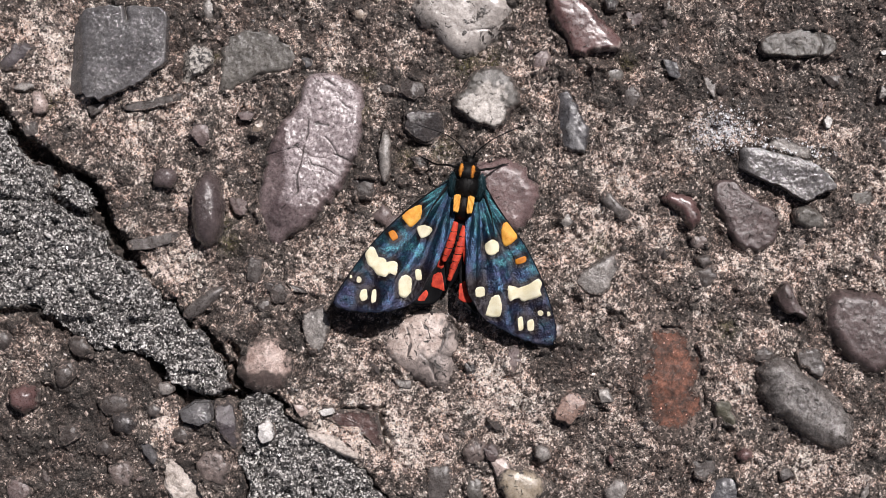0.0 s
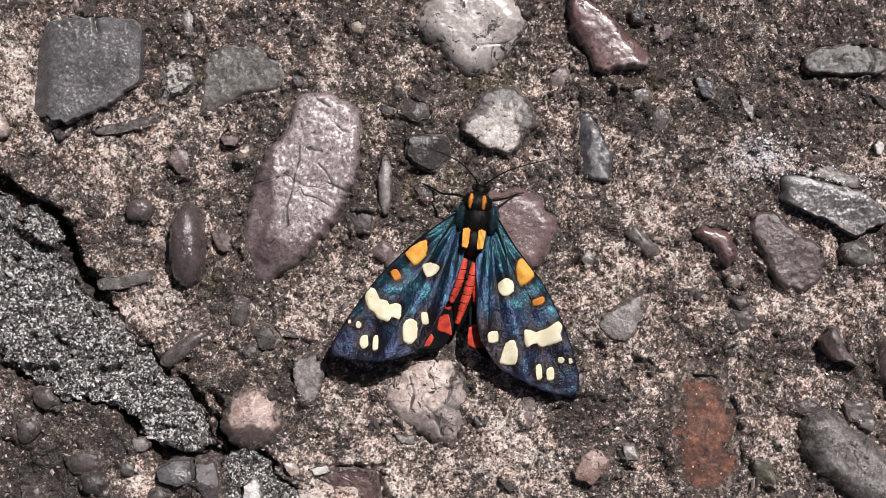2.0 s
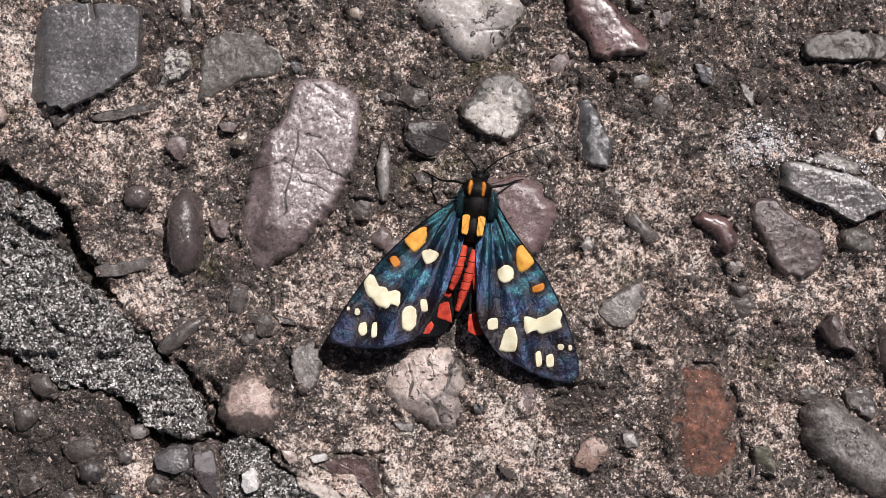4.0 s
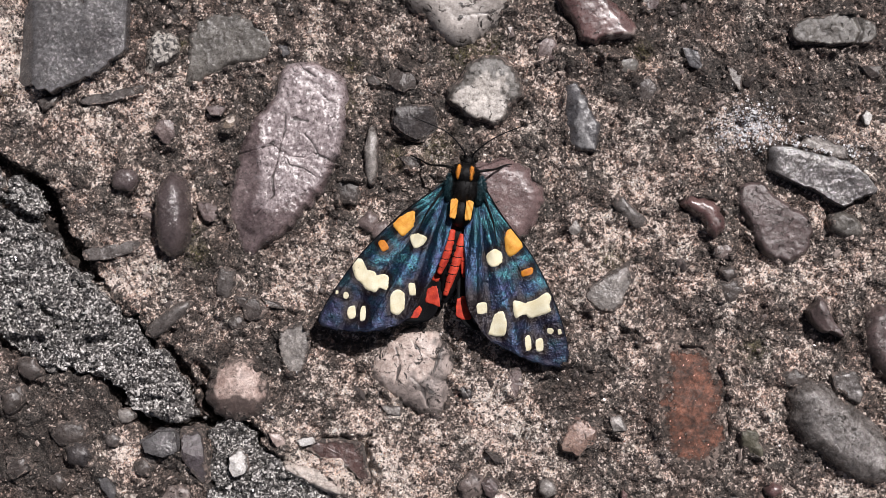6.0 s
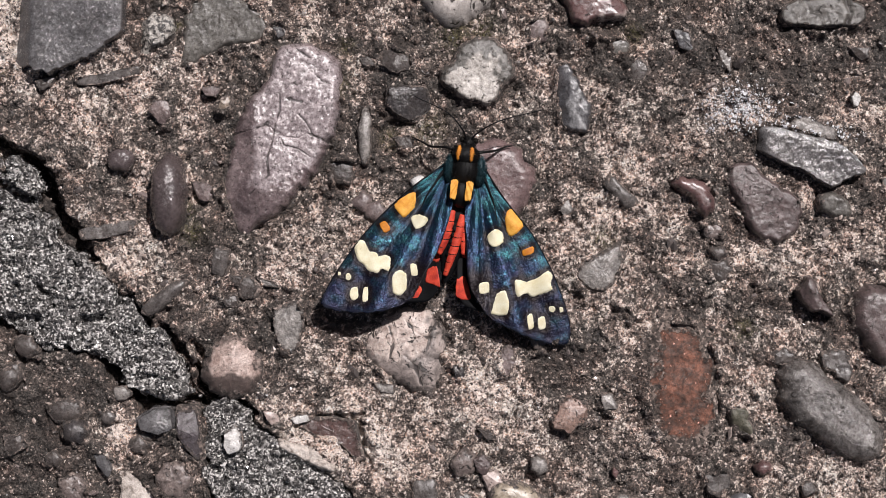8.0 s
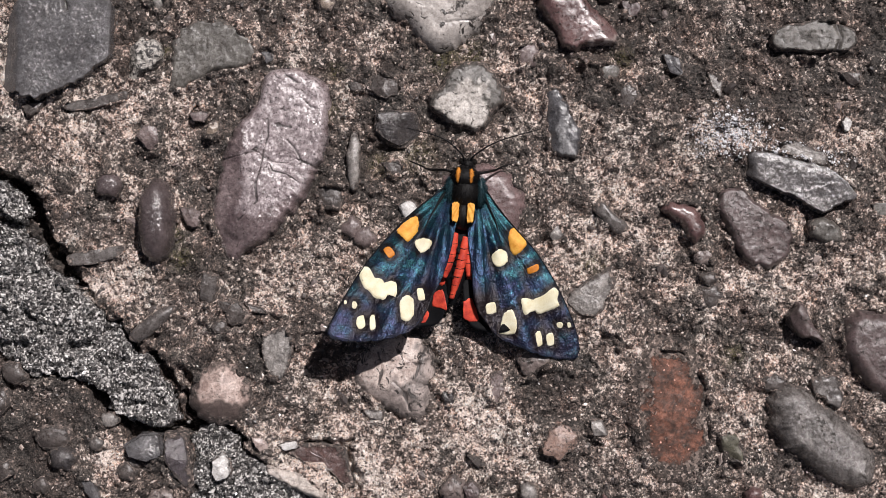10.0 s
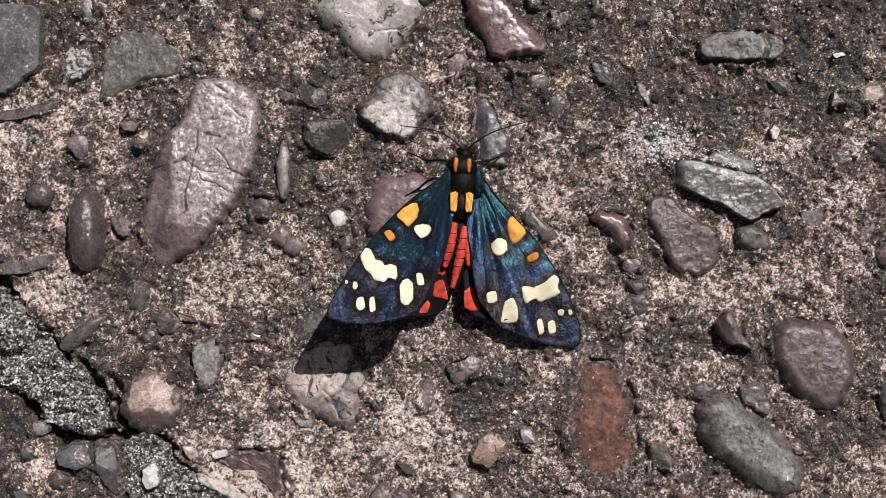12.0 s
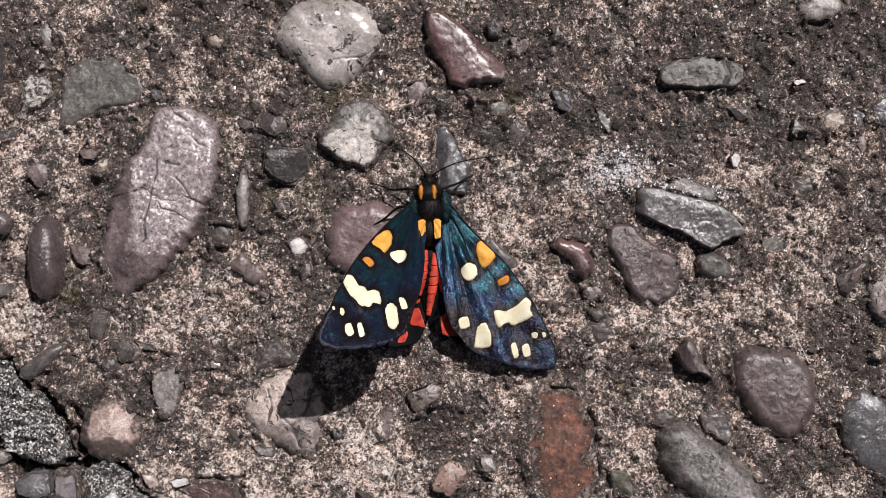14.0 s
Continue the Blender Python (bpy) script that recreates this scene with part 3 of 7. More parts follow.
def rock(name, kind, top, bevel, ring, label, rough=1.0, bury=0.0, facets=(), grooves=(), paler_area=()):
    """A larger stone (mm): its outline on the ground, the height of its top and the width over which its edge rises;
    bury: how far the concrete laps over its edge; facets (x, y, degrees, slope) fall away from a line through x, y;
    grooves (line, half width, depth) are cracks; the last outline is that of a paler broken face,
    on the pink pebble that of its lit upper part, put into the colour."""
    rng = random.Random(f"{name}{ring}")
    seed = rng.randrange(900)
    cx, cy = (sum(p[k] for p in ring) / len(ring) for k in (0, 1))
    pts = [Vector((x - cx, y - cy)) for x, y in ring]
    for _ in range(2):  # corners cut a little, twice
        pts = [p.lerp(q, f) for p, q in zip(pts, pts[1:] + pts[:1]) for f in (0.1, 0.9)]
    corners = [(math.degrees(math.atan2(p.y, p.x)), p.length) for p in pts]
    biggest = max(p.length for p in pts)
    n = int(min(460, max(60, biggest * 34)))
    angles = np.arange(n) * 2 * math.pi / n
    radii = np.array([broken_reach(corners, a) for a in angles])
    ex, ey = cx + radii * np.cos(angles), cy + radii * np.sin(angles)
    radii = radii + 0.2 * octave(ex, ey, 2.1, seed) + 0.2 * octave(ex, ey, 0.8, seed + 1) + 0.11 * octave(ex, ey, 0.4, seed + 2)
    edge = [(cx + r * math.cos(a), cy + r * math.sin(a)) for a, r in zip(angles[::2], radii[::2])]
    count = int(min(84, max(12, biggest / 0.16)))
    shares = np.concatenate([[1.0], 1.0 - (np.arange(count) / count) ** 1.15])
    x = cx + np.outer(shares, radii * np.cos(angles))
    y = cy + np.outer(shares, radii * np.sin(angles))
    d = from_line(x, y, edge + edge[:1])
    d[:2] = 0.0
    rise = np.sqrt(np.clip(1 - (1 - np.clip(d / bevel, 0, 1)) ** 2, 0, 1))
    z = np.full(x.shape, top)
    for fx, fy, degrees, slope in facets:
        away = (x - fx) * math.cos(radians(degrees)) + (y - fy) * math.sin(radians(degrees)) + 0.25 * octave(x, y, 1.3, seed + 3)
        z = z - slope * (np.sqrt(away * away + 0.06) + away) / 2
    z = z + rough * (0.16 * octave(x, y, 4.0, seed + 4) + 0.06 * octave(x, y, 1.6, seed + 5) + 0.035 * octave(x, y, 0.7, seed + 6) + 0.03 * octave(x, y, 0.4, seed + 7))
    dark = np.zeros(x.shape)
    for line, half, depth in grooves:
        gap = from_line(x, y, line) + 0.22 * octave(x, y, 0.9, seed + 8) * min(1.0, half * 5)
        cut = np.exp(-np.clip(gap, 0, 9) ** 2 / (half * half))
        z = z - depth * cut
        dark = np.maximum(dark, cut)
    z = -0.9 + (np.maximum(z, -0.2) + 0.9) * rise
    z[0] = -2.6
    face = np.zeros(x.shape)
    if paler_area:
        face = np.clip(within(x, y, paler_area) / 0.5 + 0.5 + 0.9 * octave(x, y, 1.5, seed + 9) + 0.9 * octave(x, y, 0.6, seed + 10), 0, 1)
    verts = np.stack([x - cx, y - cy, z], -1).reshape(-1, 3) * MM
    rows = len(shares)
    i, k = np.arange(n), (np.arange(n) + 1) % n
    faces = np.concatenate([np.stack([j * n + i, j * n + k, (j + 1) * n + k, (j + 1) * n + i], -1) for j in range(rows - 1)]).tolist()
    faces += [tuple(range((rows - 1) * n, rows * n)), tuple(reversed(range(n)))]
    ob = mesh_object(name, verts.tolist(), faces, STONE[kind])
    for key, value in (("rim", np.clip(1 - d / (0.5 * bevel + 1.0 + bury), 0, 1) ** 1.5), ("groove", dark), ("paler_area", face)):
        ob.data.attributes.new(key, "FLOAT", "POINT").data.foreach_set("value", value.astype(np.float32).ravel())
    ob.matrix_world = pose(cx * MM, cy * MM, 0)
    tagged(ob, label, "pebble" if "pebble" in name else "stone", group="stones in the concrete")
    STONES.append((cx, cy, [broken_reach(corners, 2 * math.pi * j / 72) - bury for j in range(72)], top))
    return ob


# ---- the stones in the concrete ----
rock("slate_slab", "slate", 2.6, 0.25, [(-51.8, 31.2), (-50.4, 33.4), (-46.5, 34.0), (-39.9, 33.5), (-38.7, 32.7), (-38.7, 26.8), (-39.3, 25.6), (-41.1, 24.3), (-42.8, 22.9), (-45.4, 21.8), (-47.3, 20.8), (-48.2, 20.5), (-50.2, 21.2), (-52.5, 21.6), (-53.0, 22.2), (-52.5, 25.9)], "dark blue-grey slate slab with glittering flecks set in concrete", rough=0.6, bury=-0.3, facets=[(-50.4, 26.6, 180, 1.15)], grooves=[([(-44.9, 34.1), (-44.7, 33.0), (-44.4, 31.8)], 0.3, 0.8)])
rock("dark_stone", "mauveslate", 0.6, 1.2, [(-61.9, 28.0), (-60.8, 29.0), (-58.8, 29.3), (-57.3, 28.0), (-58.0, 26.4), (-60.0, 25.1), (-62.3, 24.5), (-63.0, 26.0)], "dark purplish stone flush with the concrete", rough=1.0, bury=0.6)
rock("speckled_chip", "speckled", 1.7, 0.6, [(-37.1, 27.4), (-35.3, 28.5), (-33.5, 28.3), (-32.5, 26.7), (-32.7, 25.2), (-34.0, 24.0), (-35.3, 23.5), (-36.5, 22.7), (-38.0, 22.9), (-38.2, 25.2)], "rough black and white speckled rock chip in concrete", rough=3.5, bury=0.2, facets=[(-35.8, 25.9, 190, 0.9)])
rock("grey_stone", "greygreen", 1.0, 0.8, [(-31.5, 28.7), (-30.7, 30.1), (-28.6, 30.9), (-25.6, 30.8), (-23.3, 29.9), (-21.7, 28.2), (-20.9, 26.4), (-21.1, 25.4), (-22.7, 24.5), (-24.9, 24.0), (-27.2, 23.2), (-29.1, 22.4), (-31.1, 21.6), (-32.3, 21.6), (-32.3, 24.1), (-31.9, 26.8)], "flat grey-green stone with a dull surface and a ledge", rough=0.8, bury=0.3, facets=[(-26.8, 24.6, 285, 0.3)], grooves=[([(-29.3, 22.7), (-27.9, 23.3), (-26.8, 23.9), (-24.8, 24.3), (-22.3, 24.7)], 0.28, 0.6)])
rock("quartzite_stone", "purple", 2.3, 1.1, [(-20.4, 23.5), (-19.6, 24.5), (-18.2, 24.8), (-15.4, 24.5), (-13.3, 23.5), (-11.9, 22.1), (-11.7, 19.6), (-12.1, 16.2), (-12.6, 13.4), (-13.6, 11.6), (-14.7, 9.2), (-16.2, 6.8), (-18.3, 4.7), (-19.6, 3.6), (-21.3, 2.4), (-23.1, 1.4), (-23.8, 0.6), (-24.7, 0.4), (-25.7, 2.1), (-26.5, 3.8), (-27.2, 4.7), (-27.0, 7.1), (-26.4, 9.2), (-26.1, 12.0), (-25.6, 13.7), (-24.6, 15.8), (-23.3, 18.2), (-21.8, 19.6), (-21.0, 20.7), (-20.8, 22.4)], "large mauve quartzite stone crossed by dark cracks", rough=1.6, bury=0.3, facets=[(-22.8, 14.0, 184, 0.38), (-20.9, 6.7, 250, 0.2), (-13.3, 19.5, 10, 0.5)], grooves=[([(-25.5, 13.2), (-23.7, 13.6), (-22.4, 13.9), (-21.6, 14.4), (-20.7, 14.0), (-20.2, 13.5), (-19.1, 12.9), (-17.4, 12.7), (-16.2, 13.3), (-14.3, 12.5), (-13.1, 11.8)], 0.1, 0.18), ([(-19.6, 18.0), (-19.6, 16.1), (-20.2, 14.3), (-20.3, 13.3), (-20.6, 11.9), (-21.2, 10.2), (-21.0, 8.1), (-22.3, 6.7), (-23.4, 5.8)], 0.09, 0.18), ([(-17.6, 15.9), (-16.4, 14.7), (-15.6, 13.2)], 0.08, 0.15), ([(-18.2, 24.7), (-17.3, 23.5), (-15.9, 22.6)], 0.1, 0.18), ([(-15.5, 22.1), (-15.3, 20.6), (-14.3, 19.7), (-12.4, 19.1)], 0.07, 0.15), ([(-16.5, 19.2), (-14.5, 18.6), (-12.6, 17.5)], 0.06, 0.12), ([(-22.4, 13.9), (-21.2, 14.4)], 0.31, 0.21), ([(-19.5, 12.7), (-19.1, 11.8), (-17.4, 11.4), (-15.9, 10.4)], 0.06, 0.12), ([(-18.5, 17.5), (-16.9, 17.2)], 0.25, 0.12)], paler_area=[(-20.3, 23.1), (-19.5, 24.3), (-15.3, 24.3), (-12.2, 22.0), (-12.1, 16.1), (-12.9, 13.6), (-14.3, 12.3), (-15.3, 9.8), (-18.1, 8.3), (-20.9, 6.4), (-23.5, 6.7), (-23.2, 10.5), (-22.8, 14.0), (-22.5, 17.8), (-20.9, 19.9)])
rock("quartz_stone", "quartz", 2.4, 2.6, [(-5.7, 33.3), (-4.9, 35.1), (-3.2, 37.2), (-0.0, 38.2), (4.2, 37.9), (6.6, 36.8), (8.2, 34.7), (8.5, 33.0), (7.7, 30.9), (5.6, 28.4), (3.5, 26.7), (1.4, 26.3), (-0.7, 27.2), (-2.1, 29.1), (-3.9, 30.5), (-5.3, 31.8)], "large polished pale quartz pebble with black pits", rough=0.6, bury=0.4, facets=[(3.9, 28.9, 290, 0.25)], grooves=[([(2.2, 30.1), (3.9, 30.3), (5.6, 30.4), (7.2, 31.4)], 0.09, 0.2)])
rock("red_stone", "redstone", 2.8, 0.8, [(13.1, 34.7), (13.7, 36.3), (14.8, 36.6), (16.8, 35.6), (18.7, 34.1), (21.1, 31.9), (23.2, 29.6), (24.2, 28.3), (23.5, 27.6), (21.1, 27.1), (19.4, 27.1), (18.2, 26.4), (16.5, 26.9), (15.0, 29.6), (13.6, 32.2)], "glossy broken red stone with a pale edge", rough=0.7, bury=-0.2, facets=[(20.3, 30.5, 38, 0.6), (16.1, 30.4, 205, 0.45)], paler_area=[(18.6, 25.9), (20.0, 27.0), (23.2, 27.3), (24.5, 27.8), (23.9, 28.5), (22.1, 27.9), (19.8, 27.3)])
rock("weathered_stone", "darkgrain", 1.9, 0.8, [(0.0, 19.5), (0.2, 21.3), (1.6, 22.8), (2.8, 24.8), (4.8, 25.6), (7.5, 25.6), (8.8, 23.6), (9.8, 21.7), (9.8, 20.1), (8.5, 18.8), (7.3, 16.9), (6.3, 16.5), (4.0, 17.0), (2.0, 18.0)], "dark weathered stone with a broken pale face", rough=1.0, bury=0.3, facets=[(6.3, 22.8, 70, 0.3), (2.4, 22.0, 150, 0.2)], paler_area=[(-0.2, 19.3), (1.8, 21.4), (3.3, 22.0), (4.4, 22.9), (6.1, 22.6), (7.2, 23.1), (7.8, 21.6), (6.9, 20.6), (7.5, 19.3), (6.1, 16.4), (4.0, 16.7), (1.6, 18.0)])
rock("grey_slate", "slate2", 1.5, 0.6, [(14.5, 21.3), (15.7, 22.5), (16.8, 21.7), (18.0, 19.4), (19.2, 16.6), (19.0, 14.1), (18.5, 13.1), (16.6, 13.4), (15.2, 14.1), (14.6, 16.6), (14.2, 19.0)], "narrow dark grey slate stone with a pale stripe", rough=1.0, bury=0.2, facets=[(16.5, 17.4, 195, 0.6), (17.3, 17.4, 18, 0.35)], paler_area=[(15.9, 18.9), (16.7, 17.8), (17.6, 15.4), (18.4, 13.5), (17.3, 13.6), (16.4, 15.8)])
rock("long_grey_stone", "darkgrain", 1.5, 0.4, [(42.4, 27.5), (42.7, 28.9), (44.6, 30.1), (48.3, 30.5), (51.5, 30.2), (53.2, 29.5), (53.3, 27.5), (52.2, 26.5), (48.3, 26.3), (46.0, 26.4), (43.1, 26.7)], "long grey stone with a dark shadowed edge", rough=1.3, bury=-0.2, facets=[(46.7, 29.4, 85, 0.2)], grooves=[([(50.7, 29.8), (51.2, 28.2), (50.5, 26.7)], 0.3, 0.4)])
rock("grey_slab", "slate3", 2.1, 0.3, [(39.3, 14.1), (42.1, 14.4), (46.7, 13.2), (49.8, 12.1), (51.8, 10.5), (53.2, 8.8), (52.9, 8.2), (50.6, 7.3), (48.7, 6.6), (47.3, 7.2), (45.2, 8.4), (43.2, 9.1), (41.3, 10.2), (39.4, 11.1)], "pointed grey slate slab with glittering flecks", rough=0.9, bury=-0.3, facets=[(40.3, 12.7, 185, 1.2), (45.8, 12.3, 75, 0.3)])
rock("maroon_stone", "maroon", 1.3, 0.7, [(35.8, 9.2), (37.5, 10.0), (39.4, 9.5), (41.0, 8.1), (42.9, 6.9), (44.6, 5.7), (45.7, 3.4), (44.9, 1.5), (42.9, -0.1), (41.4, -0.4), (39.4, 0.4), (37.9, 2.6), (36.7, 5.4), (35.8, 7.3)], "large dull maroon stone with rounded corners", rough=1.0, bury=0.2, facets=[(37.8, 5.0, 205, 0.4)])
rock("stone_chip", "greygreen", 1.4, 0.9, [(47.0, 5.3), (48.8, 6.4), (50.3, 5.9), (51.5, 4.7), (51.7, 3.2), (50.7, 2.4), (48.8, 2.7), (47.2, 3.6)], "rounded mottled grey-brown stone beside the slab", rough=1.6, bury=0.2)
rock("bean_pebble", "redstone", 2.1, 1.2, [(28.4, 7.1), (29.5, 8.1), (31.6, 8.3), (33.5, 7.4), (34.6, 5.3), (34.4, 3.6), (33.0, 2.7), (31.8, 3.7), (31.2, 5.0), (29.6, 6.0)], "glossy bean-shaped red brown pebble", rough=0.5, bury=0)
rock("triangle_stone", "maroon", 2.6, 0.4, [(44.5, -6.1), (45.4, -4.2), (46.7, -4.6), (47.4, -6.7), (48.7, -8.5), (49.3, -9.6), (47.8, -9.3), (45.9, -8.8), (44.8, -7.7)], "raised triangular brown stone casting a shadow", rough=1.2, bury=0, facets=[(45.9, -6.3, 200, 0.7), (46.6, -6.7, 30, 0.5)])
rock("brown_stone", "maroon", 1.9, 1.6, [(51.3, -9.0), (51.7, -6.5), (53.5, -5.3), (56.0, -5.3), (58.8, -6.2), (61.2, -7.9), (62.3, -10.7), (62.1, -13.5), (60.9, -16.0), (58.8, -17.3), (56.7, -16.8), (54.6, -15.1), (52.8, -13.0), (51.5, -10.9)], "large rounded brown-purple stone with small pits", rough=1.0, bury=0.3, facets=[(57.2, -10.7, 60, 0.1)])
rock("grey_boulder", "greypebble", 2.7, 2.4, [(42.0, -16.8), (42.8, -15.2), (44.7, -14.5), (47.4, -15.2), (49.7, -17.2), (52.1, -19.1), (54.8, -21.4), (56.0, -24.5), (55.3, -26.9), (52.8, -28.0), (50.5, -27.4), (48.2, -25.9), (45.9, -24.3), (43.9, -22.8), (42.5, -20.3)], "large smooth grey pebble with worn rounded edges", rough=0.9, bury=0.5, facets=[(48.3, -19.8, 42, 0.3)])
rock("stone_chip", "greystone", 1.2, 0.3, [(47.4, -14.1), (49.2, -13.3), (51.1, -13.7), (51.7, -15.7), (51.2, -17.9), (49.6, -17.3), (47.7, -15.8)], "flat grey-brown chip between two large stones", rough=1.2, bury=0.1)
rock("green_stone", "greenstone", 1.4, 0.4, [(36.1, -21.1), (37.1, -20.3), (38.6, -21.1), (39.5, -23.5), (39.0, -24.6), (37.5, -24.1), (36.0, -22.8)], "mossy greenish stone chip in concrete", rough=1.6, bury=0.1, facets=[(37.5, -22.2, 230, 0.6)])
rock("granite_stone", "granite", 1.6, 3.6, [(-9.6, -13.9), (-9.0, -11.6), (-7.6, -9.8), (-5.5, -8.5), (-3.2, -7.8), (-1.1, -8.4), (0.5, -10.1), (1.2, -12.7), (1.1, -16.0), (0.4, -18.5), (-0.8, -19.7), (-2.3, -19.5), (-4.3, -18.3), (-6.4, -17.3), (-8.5, -16.0)], "pinkish white mottled granite stone with dark veins", rough=0.7, bury=0.5, grooves=[([(-1.7, -14.5), (-1.1, -12.2), (-0.1, -9.7)], 0.2, 0.25), ([(-1.1, -12.2), (-2.8, -11.4), (-4.2, -9.7)], 0.16, 0.2), ([(-6.1, -10.7), (-5.6, -12.8), (-6.3, -15.2)], 0.16, 0.2), ([(-4.2, -14.2), (-2.8, -15.6), (-2.2, -17.7)], 0.18, 0.2)], paler_area=[(-9.1, -12.8), (-8.0, -10.7), (-5.6, -8.8), (-3.1, -8.1), (-1.1, -8.8), (-1.7, -10.7), (-1.1, -12.8), (-2.4, -14.5), (-4.2, -13.9), (-5.2, -15.2), (-7.3, -14.9)])
rock("crusted_stone", "darkstone", 1.0, 1.4, [(-6.4, -3.8), (-4.3, -3.1), (-3.2, -5.2), (-2.2, -7.4), (-3.9, -8.0), (-6.4, -8.8), (-8.3, -9.0), (-7.9, -5.9)], "dark crusted stone end beside a pale granite stone", rough=1.2, bury=0.5)
# lit upper part and shaded lower half are put into the pebble's colour
rock("pink_pebble", "pinkdome", 2.0, 4.2, [(-29.8, -17.0), (-29.5, -14.9), (-28.5, -13.1), (-27.0, -12.0), (-25.1, -11.7), (-23.4, -12.2), (-22.2, -13.6), (-21.6, -15.4), (-21.8, -17.4), (-22.6, -19.1), (-24.3, -20.1), (-26.5, -20.1), (-28.5, -19.1)], "rounded pinkish cream pebble half covered with mortar", rough=0.7, bury=0.7, paler_area=[(-29.0, -16.0), (-28.4, -13.3), (-26.6, -12.1), (-24.7, -11.8), (-22.9, -12.6), (-21.9, -14.4), (-21.9, -16.4), (-23.2, -17.1), (-24.1, -16.1), (-26.1, -16.0), (-27.8, -16.8)])
rock("rust_stone", "rust", 0.6, 5.5, [(24.9, -13.1), (26.0, -10.2), (28.6, -8.5), (31.7, -8.8), (34.3, -10.6), (36.1, -13.9), (36.9, -18.4), (36.5, -22.7), (35.0, -25.9), (32.2, -27.5), (29.0, -27.2), (26.3, -25.1), (24.9, -21.7), (24.3, -17.3)], "broad rust-red weathered stone flush with the concrete", rough=2.0, bury=1.3)
rock("round_stone", "mauvestone", 1.7, 2.2, [(0.6, 8.5), (1.6, 11.0), (4.0, 12.7), (7.5, 12.9), (10.5, 11.8), (12.2, 9.2), (12.2, 6.5), (11.0, 4.0), (9.0, 2.3), (6.0, 2.2), (3.0, 3.2), (1.2, 5.5)], "round dusky mauve stone under the moth", rough=0.7, bury=0.4)
rock("pale_chip", "pale", 0.8, 0.5, [(-60.9, 22.3), (-60.0, 23.2), (-58.0, 23.7), (-56.8, 23.2), (-57.2, 22.3), (-59.2, 21.7)], "pale chip beside a cream pebble at the crack", rough=1.2, bury=0.2)
rock("flake", "white", 1.75, 0.2, [(44.3, 5.0), (44.7, 5.3), (45.0, 4.6), (44.6, 4.2)], "tiny white flake stuck to a maroon stone", rough=0.6, bury=0)
rock("crumbly_stone", "creamrough", 1.0, 0.7, [(-20.2, -24.6), (-17.4, -25.0), (-14.6, -26.0), (-12.6, -28.0), (-12.8, -29.2), (-15.0, -28.6), (-17.6, -27.2), (-20.0, -26.0)], "crumbly pale pink lump of mortar beside a hollow", rough=3.0, bury=0.2)
stone("oval_pebble", "brown", "round", -33.51, 5.63, 3.91, (2.30, 2.47, 2.74, 3.44, 4.7, 5.4, 4.5, 3.67, 2.74, 2.37, 2.28, 2.44, 2.83, 3.37, 4.7, 5.4, 4.5, 3.52, 2.68, 2.36), "smooth dark brown oval pebble set in concrete")
stone("small_pebble", "brown", "round", -39.63, 10.09, 1.53, (1.87, 1.75, 1.57, 1.62, 1.60, 1.64, 1.74, 1.80, 1.63, 1.49, 1.64, 1.64), "small dull brown rounded pebble in concrete")
stone("slate_sliver", "greystone", "flat", -41.25, 20.45, 0.56, [(182, 4.3), (154, 0.8), (21, 4.2), (5, 4.1), (232, 1.2), (195, 4.4)], "thin flat grey slate sliver beside a slab")
stone("stone_chip", "darkstone", "chip", -49.10, 19.70, 0.90, [(161, 1.7), (29, 1.9), (326, 1.1), (242, 1.4)], "small dark angular chip beside a slate slab")
stone("stone_chip", "mauve", "chip", -34.49, 16.08, 1.20, [(120, 2.1), (53, 1.8), (349, 1.6), (289, 2.2), (259, 1.7), (179, 1.7)], "small mauve angular stone chip in sandy concrete")
stone("stone_chip", "tan", "chip", -26.65, 17.00, 0.83, [(121, 1.0), (55, 1.5), (351, 1.1), (262, 1.2), (215, 1.5)], "small tan stone chip in sandy concrete")
stone("stone_chip", "mauve", "chip", -29.26, 6.20, 1.12, [(145, 2.1), (73, 1.3), (17, 1.7), (294, 1.7), (241, 1.4)], "pinkish brown triangular stone chip beside a pebble")
stone("stone_chip", "greystone", "chip", -27.20, -2.66, 1.35, [(106, 2.3), (53, 1.9), (329, 1.5), (282, 2.1), (228, 2.0), (165, 1.2)], "small upright grey stone chip in concrete")
stone("long_stone", "greystone", "dome", -34.18, -7.08, 1.53, (1.55, 2.37, 4.0, 2.60, 1.74, 1.28, 1.09, 1.03, 1.07, 1.26, 1.71, 2.79, 3.57, 2.94, 1.96, 1.36, 1.13, 1.05, 1.08, 1.24), "long narrow grey stone lying along the crack")
stone("bar_stone", "greystone", "flat", -41.27, 1.30, 0.81, [(177, 3.7), (22, 3.9), (4, 4.0), (258, 1.1), (201, 3.5)], "bar-shaped grey stone at the edge of the crack")
stone("stone_chip", "pale", "flat", -18.64, -10.50, 0.81, [(131, 2.9), (69, 3.5), (21, 2.2), (289, 3.2), (256, 3.5), (198, 2.0)], "pale grey flat stone chip under the moth")
stone("stone_chip", "pale", "round", -39.46, -18.99, 1.02, (1.37, 1.20, 1.13, 0.96, 0.95, 1.29, 1.23, 1.25, 1.12, 0.92, 1.02, 1.15), "tiny pale grey pebble beside the crack")
stone("slate_chip", "slate", "chip", -34.97, -22.40, 2.25, [(172, 2.9), (101, 1.8), (41, 2.7), (334, 2.7), (276, 1.9), (207, 2.6)], "dark bluish slate chip beside the mortar")
